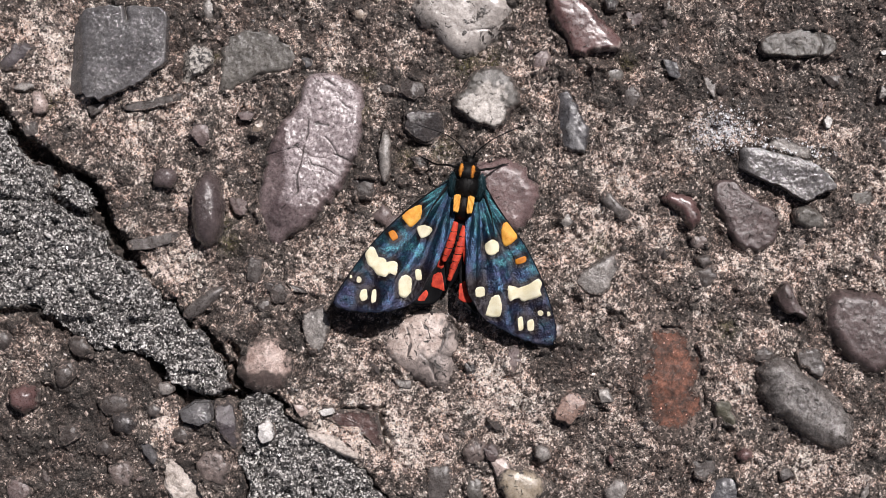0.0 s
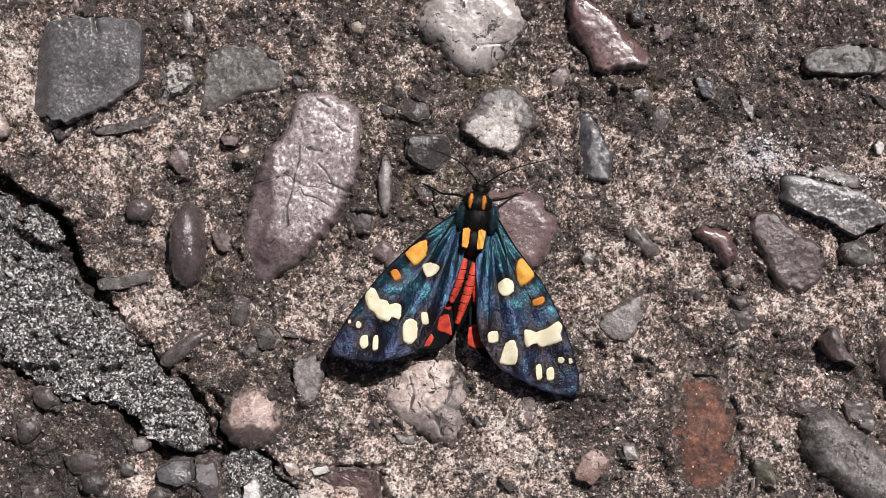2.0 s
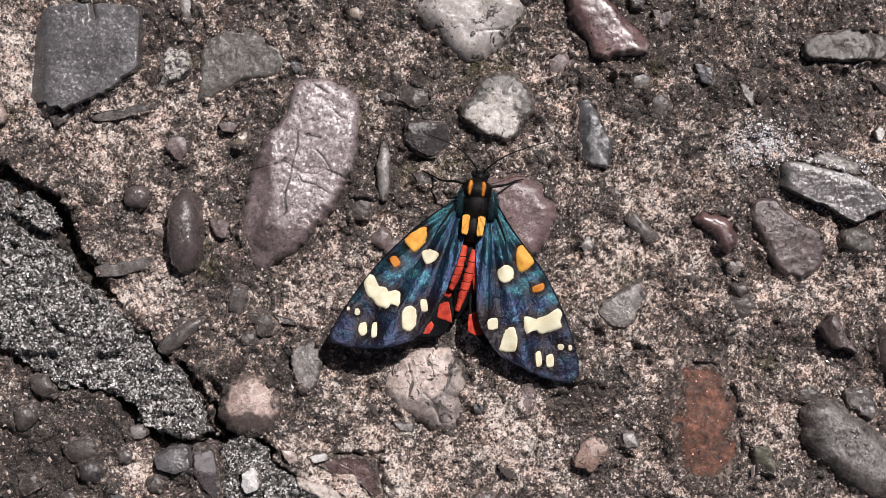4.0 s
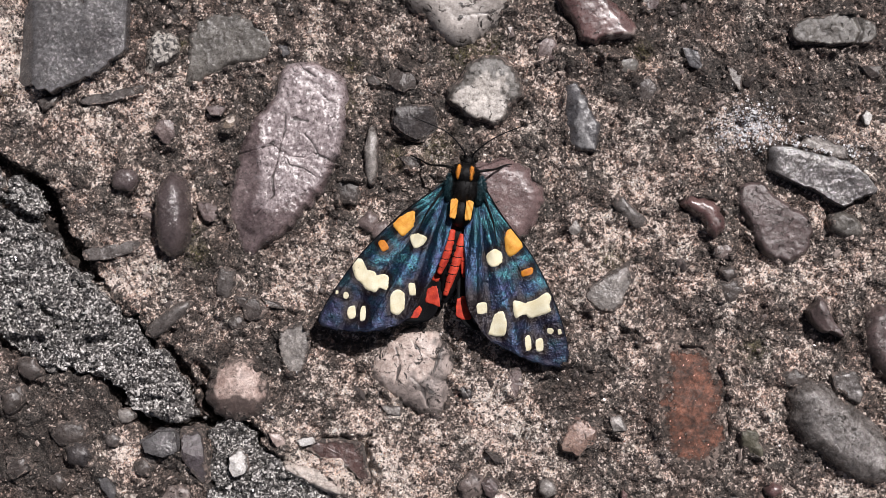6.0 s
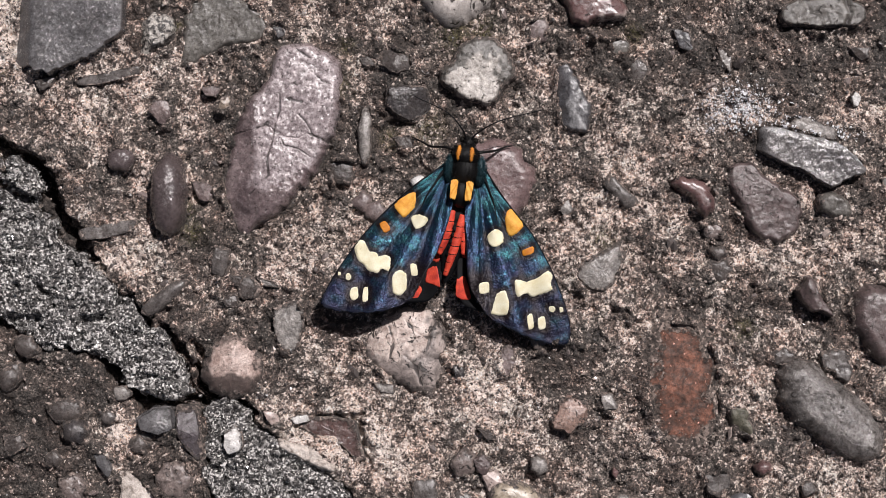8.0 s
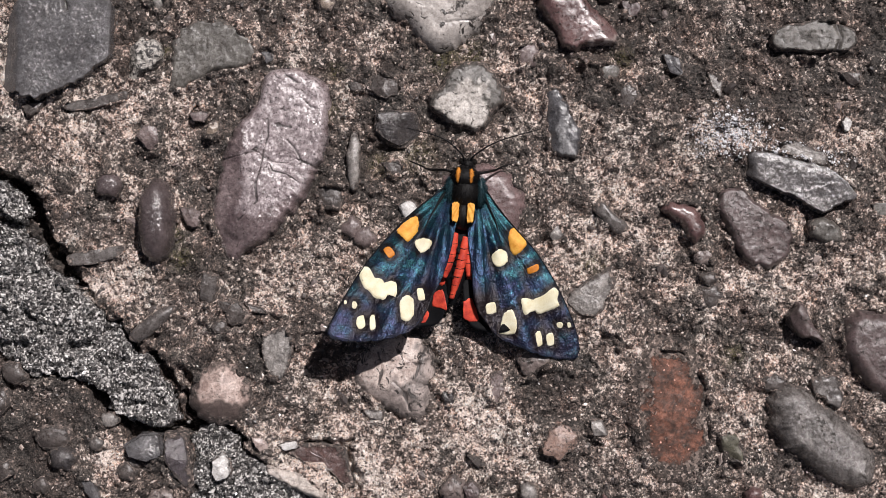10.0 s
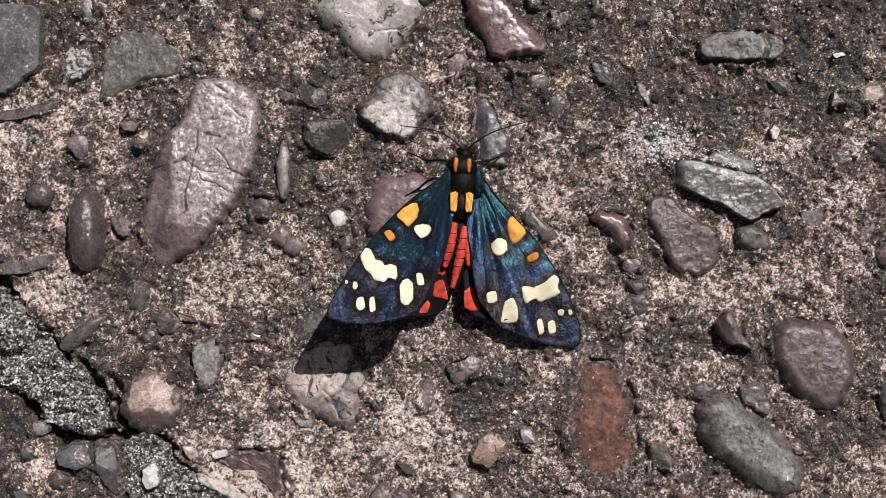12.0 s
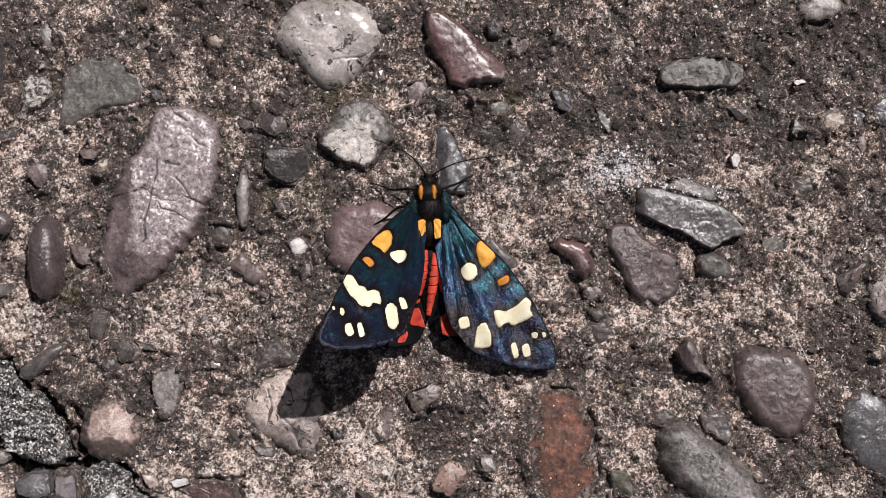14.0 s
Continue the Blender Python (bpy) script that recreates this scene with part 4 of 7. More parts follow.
stone("slate_chip", "mauveslate", "chip", -30.88, -23.83, 2.10, [(122, 3.6), (77, 3.4), (32, 1.6), (303, 3.6), (286, 4.4), (248, 2.1), (186, 2.0)], "brownish layered slate wedge beside the mortar")
stone("nodule", "blackstone", "round", -45.10, -23.71, 2.19, (1.89, 1.77, 1.63, 1.69, 1.69, 2.11, 1.68, 1.80, 1.73, 1.57, 1.90, 1.74), "dark grey rounded nodule with a glint")
stone("nodule", "darkstone", "round", -46.60, -21.09, 1.04, (1.69, 1.19, 1.16, 1.18, 1.05, 1.26, 1.65, 1.15, 1.11, 1.29, 1.09, 1.24), "dull dark nodule sunk in dirty concrete")
stone("nodule", "darkstone", "round", -53.06, -16.54, 1.39, (1.58, 1.46, 1.80, 1.52, 1.60, 1.51, 1.31, 1.51, 1.67, 1.61, 1.54, 1.41), "dull grey brown stone sunk in dirty concrete")
stone("nodule", "darkstone", "round", -51.28, -13.09, 1.39, (1.56, 1.40, 1.67, 1.44, 1.61, 1.89, 1.49, 1.58, 1.45, 1.62, 1.56, 1.91), "dark weathered stone beside the mortar strip")
stone("nodule", "darkstone", "chip", -52.68, -25.28, 1.22, [(147, 2.0), (49, 1.7), (331, 1.7), (249, 1.8)], "dark flat-topped stone in dirty concrete")
stone("red_pebble", "redstone", "round", -58.89, -20.28, 3.06, (2.06, 2.26, 2.02, 2.00, 1.94, 2.31, 2.14, 2.06, 1.99, 2.11, 2.01, 2.13), "glossy reddish brown round pebble in concrete")
stone("nodule", "darkstone", "round", -53.37, -17.02, 1.85, (1.64, 1.68, 1.83, 1.81, 1.64, 1.65, 1.38, 1.55, 2.07, 1.89, 1.55, 1.38), "grey oval pebble with a dark shadowed side")
stone("nodule", "darkstone", "chip", -52.65, -25.31, 1.42, [(151, 1.6), (60, 1.8), (348, 1.8), (261, 1.6), (206, 1.8)], "dark flat-topped pebble in dirty concrete")
stone("white_fragment", "white", "chip", -25.57, -24.83, 2.10, [(142, 1.5), (84, 2.2), (7, 1.5), (308, 1.5), (257, 2.1), (213, 1.5)], "rough white quartz fragment stuck in grey mortar")
stone("white_fragment", "pinkpebble", "chip", -20.72, -22.04, 0.90, [(146, 1.5), (79, 1.0), (335, 1.4), (261, 1.1)], "pale pink stone fragment at the mortar edge")
stone("white_fragment", "pinkpebble", "chip", -14.1, -27.6, 1.1, [(150, 1.5), (70, 0.7), (350, 1.3), (250, 0.7)], "pale pink fragment stuck in grey mortar")
stone("shard", "mauveflat", "flat", -12.79, -24.04, 0.50, [(168, 5.7), (154, 4.4), (92, 2.1), (28, 2.9), (341, 3.2), (317, 5.1), (306, 4.6), (302, 2.5), (265, 0.9), (184, 2.9)], "broad flat mauve shard sunk in a broken hollow", sink=0.85)
stone("white_fragment", "white", "chip", -17.26, -22.26, 0.52, [(174, 1.6), (39, 1.2), (352, 1.3), (236, 0.9)], "pale thin flake lying on a mauve shard")
stone("dark_block", "darkstone", "chip", -5.39, 22.29, 1.50, [(141, 2.4), (104, 1.9), (22, 2.1), (329, 2.5), (277, 1.8), (195, 2.3)], "dark angular block of stone in concrete")
stone("dark_block", "darkstone", "chip", -9.01, 22.42, 0.90, [(153, 1.6), (45, 1.0), (330, 1.4), (247, 0.9)], "small dark stone beside a dark block")
stone("dark_block", "blackstone", "chip", -3.86, 17.27, 1.72, [(144, 3.3), (88, 2.3), (38, 3.2), (344, 3.1), (293, 2.9), (247, 2.5), (195, 3.1)], "dark grey angular block near the moth")
stone("dark_block", "darkstone", "chip", -4.15, 12.17, 0.90, [(155, 1.9), (58, 1.4), (340, 1.7), (257, 1.5)], "low dark stone chip near the moth")
stone("sliver", "pale", "dome", -9.13, 13.13, 1.70, (0.83, 0.87, 1.03, 1.43, 2.78, 3.74, 2.12, 1.58, 1.31, 1.08, 1.00, 1.02, 1.17, 1.53, 2.59, 4.0, 2.34, 1.37, 1.01, 0.86), "thin upright stone sliver with a pale face")
stone("white_pebble", "white", "round", -2.34, 6.99, 1.44, (1.44, 1.22, 1.37, 1.27, 1.28, 1.60, 1.24, 1.30, 1.31, 1.28, 1.40, 1.33), "small bright white pebble under the moth")
stone("stone_chip", "greystone", "chip", -1.55, 4.14, 0.90, [(140, 1.8), (50, 1.2), (324, 1.4), (257, 1.4)], "small grey chip beside a white pebble")
stone("stone_chip", "mauve", "round", -7.78, 3.69, 1.19, (1.68, 1.41, 1.59, 1.37, 1.44, 1.84, 1.53, 1.70, 1.37, 1.47, 1.49, 1.60), "small brownish rounded stone in concrete")
stone("mottled_stone", "granite2", "dome", 13.34, -11.49, 1.02, (2.40, 2.59, 1.99, 1.69, 1.63, 2.13, 2.45, 2.18, 2.59, 1.76, 1.62, 2.00), "low brown and grey mottled stone in concrete")
stone("shard", "mauve", "flat", 8.56, -15.03, 0.68, [(114, 2.0), (73, 2.1), (346, 1.1), (272, 2.5), (226, 1.4)], "narrow purple shard under the wing edge")
stone("stone_chip", "blackstone", "chip", 2.66, -16.33, 0.83, [(139, 1.6), (29, 1.4), (298, 1.2), (248, 1.3)], "small dark angular chip near the granite")
stone("stone_chip", "pale", "flat", -6.53, -18.40, 0.56, [(156, 1.6), (27, 1.1), (335, 1.4), (219, 1.0)], "thin grey flake at the foot of the granite")
stone("pink_chunk", "pinkchunk", "chip", 16.37, -21.68, 1.72, [(137, 2.3), (89, 2.7), (31, 3.0), (334, 2.4), (264, 2.6), (210, 3.1)], "rough pinkish brown chunk of stone in concrete")
stone("stone_chip", "pale", "chip", 21.16, -20.14, 0.98, [(133, 1.8), (63, 1.2), (328, 1.8), (234, 1.4)], "small pale grey angular chip in concrete")
stone("grey_chunk", "pale", "chip", 20.30, -3.64, 1.42, [(168, 2.9), (90, 2.3), (55, 4.5), (27, 3.5), (309, 2.4), (270, 3.3), (237, 3.2), (192, 3.8)], "angular pale grey-green chunk of stone")
stone("stone_chip", "greystone", "dome", 22.57, 6.09, 1.02, (1.28, 0.92, 0.91, 1.22, 2.41, 2.43, 1.22, 0.99, 1.08, 1.32, 2.56, 2.73), "low oblong grey stone in sandy concrete")
stone("stone_chip", "darkstone", "round", 34.84, -1.52, 1.10, (1.20, 1.14, 1.00, 0.79, 0.84, 1.26, 1.11, 0.91, 0.99, 1.09, 0.91, 1.01), "small dark pebble in pale concrete")
stone("dark_stone", "slate2", "dome", 68.74, -16.36, 1.36, (3.50, 3.49, 3.61, 4.2, 5.2, 5.2, 5.5, 4.8, 4.7, 3.98, 3.64, 3.70, 3.73, 3.85, 4.4, 5.0, 6.0, 5.1, 4.00, 3.55), "large dark blue-grey stone sunk in concrete")
stone("pale_pink_stone", "granite", "dome", 70.66, 0.45, 1.70, (2.17, 2.62, 2.91, 3.52, 2.99, 2.84, 2.31, 2.51, 2.78, 3.27, 3.61, 2.40), "pale pinkish grey stone with dark pits")
stone("stone_chip", "maroon", "chip", 66.18, 2.81, 1.12, [(177, 1.9), (46, 3.8), (10, 1.2), (262, 2.4), (225, 2.3)], "brown pointed stone beside a pale stone")
stone("stone_chip", "darkstone", "chip", 52.70, 23.43, 0.83, [(158, 2.0), (28, 1.5), (327, 1.3), (266, 1.2)], "dark stone chip half sunk in concrete")
stone("stone_chip", "pale", "chip", 59.79, 21.59, 0.98, [(112, 1.4), (346, 1.4), (226, 1.3)], "small grey triangular chip in concrete")
stone("stone_chip", "tan", "flat", 64.37, 22.48, 0.43, [(150, 1.9), (62, 2.0), (346, 2.0), (279, 1.7), (215, 2.0)], "flat cream stone flush with the concrete")
stone("stone_chip", "slate2", "flat", 67.55, 22.61, 0.37, [(129, 1.5), (36, 1.4), (304, 1.3), (233, 1.4)], "flush bluish grey stone in concrete")
stone("flake", "white", "flat", 60.06, 27.27, 0.50, [(177, 0.9), (52, 0.6), (358, 1.0), (223, 0.7)], "tiny white flake lying on the concrete")
stone("white_grit", "white", "chip", 51.93, 17.63, 0.98, [(147, 0.8), (87, 1.0), (18, 0.85), (288, 1.05), (236, 0.9)], "bright white grit lying on the concrete")
stone("pale_stone", "pale", "dome", 62.80, 36.50, 1.19, (2.86, 2.47, 1.87, 1.92, 1.88, 2.09, 2.97, 2.72, 1.97, 1.75, 1.70, 2.23), "pale greenish grey stone with a pitted surface")
stone("stone_chip", "darkstone", "dome", 60.55, 14.39, 0.77, (1.55, 1.59, 1.64, 1.29, 1.36, 2.01, 1.50, 1.46, 1.93, 1.38, 1.35, 1.78), "low dark stone in sandy concrete")
stone("stone_chip", "greygreen", "flat", 56.82, 7.01, 0.50, [(158, 1.7), (48, 1.6), (358, 1.9), (270, 1.2), (208, 1.8)], "flat greenish grey stone flush with the concrete")
stone("stone_chip", "blackstone", "chip", 22.18, 34.05, 1.27, [(160, 1.1), (92, 1.5), (18, 1.2), (302, 1.3), (233, 1.4)], "small black angular chip beside a red stone")
stone("stone_chip", "pale", "chip", 30.12, 33.71, 0.75, [(156, 0.9), (85, 1.0), (340, 1.0), (254, 1.0)], "small pale chip in dark concrete")
stone("stone_chip", "maroon", "flat", 25.26, 32.05, 0.43, [(143, 1.7), (32, 1.4), (307, 1.5), (233, 1.1)], "flat maroon stone flush with the concrete")
stone("small_pebble", "brown", "round", 20.06, 24.86, 0.85, (0.78, 0.59, 0.61, 0.65, 0.62, 0.75, 0.61, 0.68, 0.60, 0.67, 0.63, 0.62), "tiny round brown pebble below a red stone")
stone("small_pebble", "tan", "round", -12.43, 32.62, 1.27, (1.32, 1.16, 1.14, 1.23, 1.10, 1.30, 1.19, 1.21, 1.18, 1.10, 1.32, 1.14), "small tan pebble in sandy concrete")
stone("long_stone", "pale", "dome", -33.37, 33.41, 1.02, (1.04, 1.00, 1.29, 1.63, 1.62, 1.32, 1.01, 1.05, 1.23, 1.89, 1.52, 1.49), "long pale pinkish stone beside a slate")
stone("red_pebble", "redstone", "round", 40.28, -28.30, 1.70, (1.04, 1.13, 0.99, 1.14, 1.04, 1.06, 1.06, 1.15, 1.03, 1.08, 1.02, 1.16), "small glossy maroon pebble in concrete")
stone("stone_chip", "greystone", "flat", 34.83, -30.18, 0.81, [(146, 2.2), (52, 2.0), (347, 2.1), (265, 1.9), (213, 1.8)], "flat grey stone with a sharp edge")
stone("blue_stone", "slate2", "dome", 37.71, -33.72, 1.10, (2.27, 2.43, 3.00, 2.47, 2.27, 2.04, 2.45, 2.60, 2.75, 2.38, 2.68, 2.13), "bluish grey stone with a fine pale vein")
stone("cream_pebble", "creampebble", "round", 9.41, -32.52, 2.04, (3.67, 3.02, 2.61, 2.72, 3.18, 3.74, 3.12, 2.83, 3.26, 2.82, 3.26, 3.17), "smooth cream coloured pebble in concrete")
stone("pink_chip", "pinkpebble", "chip", 6.62, -29.82, 1.05, [(152, 1.8), (74, 1.5), (349, 1.7), (259, 1.8)], "small pink chip beside a cream pebble")
stone("small_pebble", "pale", "round", 12.54, -28.00, 1.36, (1.19, 1.15, 1.29, 1.17, 1.41, 1.28, 1.16, 1.26, 1.15, 1.41, 1.26, 1.37), "small round grey pebble with a pale core")
stone("stone_chip", "granite2", "dome", 3.19, -27.75, 1.19, (1.57, 1.85, 1.70, 1.97, 1.51, 1.55, 1.80, 1.67, 2.00, 1.54, 1.60, 1.78), "brownish mottled stone in sandy concrete")
stone("stone_chip", "greystone", "dome", -1.74, -32.10, 1.02, (1.92, 2.02, 2.98, 2.70, 2.84, 1.84, 1.67, 2.02, 2.98, 2.82, 2.32, 1.94), "grey slab-like stone with a rounded edge")
stone("stone_chip", "greygreen", "dome", 3.08, -32.89, 0.85, (1.22, 1.50, 1.60, 1.48, 1.85, 1.40, 1.22, 1.41, 1.63, 1.55, 2.00, 1.32), "small grey stone sunk in sandy concrete")
stone("stone_chip", "darkstone", "flat", 6.22, -24.18, 0.50, [(151, 1.7), (48, 0.7), (326, 1.5), (253, 0.7)], "thin dark stone flush with the concrete")
stone("stone_chip", "darkstone", "flat", -21.22, -5.26, 0.50, [(153, 1.8), (9, 1.0), (336, 1.7), (204, 0.8)], "thin dark shard in sandy concrete")
stone("stone_chip", "darkstone", "chip", -25.85, -7.54, 0.75, [(155, 1.5), (54, 1.3), (324, 1.5), (232, 1.2)], "low dark chip in sandy concrete")
stone("stone_chip", "darkstone", "chip", -25.29, -4.98, 0.83, [(137, 1.2), (31, 1.1), (303, 1.1), (218, 1.0)], "dark chip beside an upright grey chip")
stone("white_pebble", "pinkpebble", "round", -56.89, 20.47, 1.27, (1.14, 1.12, 1.49, 1.73, 1.76, 1.21, 1.00, 1.11, 1.74, 1.73, 1.62, 1.24), "small cream pebble at the crack edge")
stone("stone_chip", "greystone", "chip", -58.10, 16.86, 0.90, [(155, 1.6), (51, 1.5), (338, 1.5), (244, 1.5)], "grey chip at the edge of the crack")
stone("slate_chip", "slate", "chip", -41.75, -27.70, 1.05, [(134, 2.2), (92, 1.7), (321, 1.9), (289, 2.2), (195, 0.9)], "narrow dark slate chip in dirty concrete")
stone("crumbly_stone", "creamrough", "chip", -37.09, -32.47, 1.12, [(126, 4.7), (103, 3.9), (22, 2.4), (321, 4.8), (254, 3.3), (178, 2.7)], "crumbly cream coloured stone in dirty concrete")
stone("stone_chip", "darkstone", "round", -36.58, -24.46, 0.94, (1.04, 0.87, 0.96, 0.90, 0.85, 1.08, 0.93, 0.84, 1.00, 0.93, 0.81, 0.95), "small dark pebble beside slate chips")
stone("stone_chip", "darkstone", "chip", 23.58, -8.97, 0.75, [(142, 1.6), (98, 0.7), (329, 1.4), (281, 0.9)], "narrow dark chip in sandy concrete")
stone("stone_chip", "slate2", "flat", 30.56, 25.07, 0.43, [(135, 2.2), (56, 1.1), (312, 2.2), (244, 1.1)], "flush dark grey slate in concrete")
stone("sliver", "pale", "flat", 35.83, 22.70, 0.56, [(128, 2.0), (14, 1.0), (285, 1.8), (216, 0.6)], "pale glinting sliver of stone in concrete")
stone("crystal_sheet", "pale", "flat", 46.51, 14.22, 0.50, [(169, 4.2), (111, 1.8), (351, 3.4), (329, 3.5), (236, 1.1)], "pale crystalline sheet beside a grey slab")
stone("glint_chip", "slate", "chip", -19.82, 26.23, 0.90, [(159, 1.1), (74, 1.2), (340, 1.0), (263, 1.2)], "small glittering dark chip between stones")
stone("stone_chip", "mauve", "round", -9.44, 4.79, 1.02, (1.23, 1.42, 1.36, 1.59, 1.15, 1.14, 1.53, 1.33, 1.17, 1.38, 1.43, 1.14), "brownish pebble half hidden by a wing")
stone("stone_chip", "pale", "chip", 15.86, 4.00, 0.83, [(168, 1.2), (77, 1.2), (355, 1.1), (267, 1.3)], "pale chip in sandy concrete beside a wing")
stone("nodule", "darkstone", "round", -46.38, -21.08, 1.27, (2.37, 2.27, 1.80, 1.92, 1.88, 2.09, 2.49, 2.20, 2.04, 1.70, 1.88, 2.19), "dull dark stone sunk in dirty concrete")
stone("nodule", "darkstone", "round", -47.93, -27.16, 1.16, (1.34, 1.16, 1.21, 1.23, 1.06, 1.21, 1.22, 1.25, 1.20, 1.10, 1.28, 1.13), "small dark stone in dirty concrete")
stone("nodule", "granite2", "dome", -45.60, -30.74, 1.16, (2.00, 1.76, 1.94, 1.95, 1.83, 2.25, 1.75, 1.83, 1.89, 1.89, 2.14, 1.79), "brownish mottled stone in dirty concrete")
stone("nodule", "darkstone", "round", -37.26, -25.38, 1.27, (1.54, 1.29, 1.21, 1.44, 1.21, 1.35, 1.40, 1.36, 1.29, 1.18, 1.43, 1.29), "small dark pebble beside slate chips")
stone("nodule", "greystone", "round", -41.12, -22.00, 1.16, (1.24, 1.03, 1.03, 1.09, 0.93, 1.05, 1.04, 1.12, 1.06, 0.99, 1.00, 0.96), "small grey pebble at the foot of the mortar")
stone("nodule", "granite2", "dome", -32.90, -29.78, 1.39, (2.58, 2.34, 2.68, 2.42, 2.62, 2.67, 2.54, 2.34, 2.61, 2.43, 3.04, 2.49), "rough brown stone below the slate chips")
stone("stone_chip", "darkstone", "dome", -23.74, -5.81, 0.68, (1.72, 1.49, 1.41, 1.72, 1.62, 2.02, 1.46, 1.45, 1.73, 1.50, 1.73, 1.62), "low dark stone half sunk in concrete")
stone("stone_chip", "darkstone", "dome", -12.00, 8.75, 0.77, (1.83, 1.76, 1.76, 1.70, 1.68, 2.27, 1.67, 1.67, 1.87, 1.68, 2.00, 1.71), "dull dark stone between two pebbles")
stone("stone_chip", "mauve", "dome", 12.44, 26.42, 0.68, (1.46, 1.60, 1.53, 1.70, 1.54, 1.83, 1.37, 1.40, 1.83, 1.58, 1.83, 1.41), "dull mauve stone flush with the concrete")
stone("stone_chip", "darkstone", "dome", 25.00, 21.24, 0.68, (1.57, 1.41, 1.69, 1.75, 1.69, 1.74, 1.38, 1.48, 1.66, 1.77, 1.77, 1.55), "dull dark stone flush with the concrete")
stone("stone_chip", "greygreen", "dome", 22.56, 24.29, 0.68, (1.52, 1.31, 1.21, 1.24, 1.16, 1.46, 1.38, 1.36, 1.25, 1.13, 1.36, 1.30), "low greenish grey stone in concrete")
stone("stone_chip", "granite2", "dome", 34.33, 1.22, 0.77, (1.46, 1.32, 1.25, 1.20, 1.12, 1.42, 1.33, 1.37, 1.25, 1.13, 1.37, 1.23), "mottled brown stone in sandy concrete")
stone("stone_chip", "darkstone", "dome", 43.13, -14.53, 0.77, (1.86, 1.48, 1.32, 1.30, 1.21, 1.50, 1.75, 1.66, 1.26, 1.14, 1.36, 1.50), "dull dark stone beside a large pebble")
stone("stone_chip", "darkstone", "dome", 35.25, -3.61, 0.77, (1.82, 1.64, 1.84, 1.46, 1.39, 1.78, 1.59, 1.67, 1.63, 1.61, 1.52, 1.43), "dull brown stone in sandy concrete")
stone("stone_chip", "slate2", "dome", 70.48, 23.62, 0.68, (1.77, 1.59, 1.91, 1.71, 1.70, 1.95, 1.55, 1.66, 1.75, 1.87, 1.74, 1.64), "flush grey stone beside a cream stone")
stone("stone_chip", "tan", "chip", 69.58, -6.58, 0.75, [(152, 1.0), (59, 1.0), (336, 0.9), (250, 1.0)], "small tan chip in sandy concrete")
stone("stone_chip", "mauve", "flat", -28.2, 18.7, 0.8, [(165, 1.4), (80, 0.7), (15, 1.3), (300, 0.9), (215, 1.1)], "flat mauve chip beside a tan chip")
stone("nodule", "darkstone", "round", -62.0, -12.2, 1.4, (1.5, 1.4, 1.6, 1.45, 1.5, 1.7, 1.4, 1.5, 1.6, 1.5, 1.4, 1.55), "dark rounded stone below the mortar strip")
stone("stone_chip", "mauve", "dome", -59.8, -33.0, 1.0, (2.0, 1.8, 1.7, 1.9, 2.1, 1.9, 1.8, 1.7, 1.9, 2.0, 1.8, 1.9), "pale mauve stone in dirty concrete")
stone("red_chip", "redstone", "chip", 22.0, -28.9, 0.9, [(110, 0.9), (20, 0.5), (280, 0.9), (200, 0.5)], "tiny dark red chip in concrete")
stone("stone_chip", "maroon", "chip", 5.7, -28.0, 1.2, [(150, 1.8), (95, 1.5), (20, 1.0), (275, 1.9), (215, 1.3)], "brown wedge-shaped chip beside a pink chip")
stone("stone_chip", "pale", "dome", 22.7, -33.4, 1.0, (1.7, 1.9, 2.0, 1.8, 1.6, 1.7, 1.9, 1.8, 1.7, 1.6, 1.8, 1.7), "pale grey stone in sandy concrete")
stone("sliver", "pale", "chip", 57.0, -33.6, 0.9, [(75, 2.0), (10, 0.7), (255, 2.0), (185, 0.7)], "narrow pale sliver of stone in concrete")
stone("stone_chip", "greystone", "chip", 46.0, -30.9, 1.0, [(155, 1.5), (70, 1.1), (345, 1.4), (250, 1.2)], "small grey chip in pale concrete")

# ---- the ground: one sheet of concrete, fine round the moth and wide out to the horizon ----
rng = np.random.default_rng(7)


def into_stones(x, y):
    """How far, as a share of the radius, a place lies from each stone's middle: under 1 is on a stone."""
    best = np.full(np.shape(x), 9.0)
    gap = np.full(np.shape(x), 99.0)
    for sx, sy, radii, top in STONES:
        dx, dy = x - sx, y - sy
        near = np.hypot(dx, dy) < max(radii) + 3
        if not near.any():
            continue
        ang = np.mod(np.arctan2(dy[near], dx[near]), 2 * math.pi)
        r = np.interp(ang, np.linspace(0, 2 * math.pi, 73), radii + [radii[0]])
        far = np.hypot(dx[near], dy[near])
        best[near] = np.minimum(best[near], far / r)
        gap[near] = np.minimum(gap[near], far - r)
    return best, gap


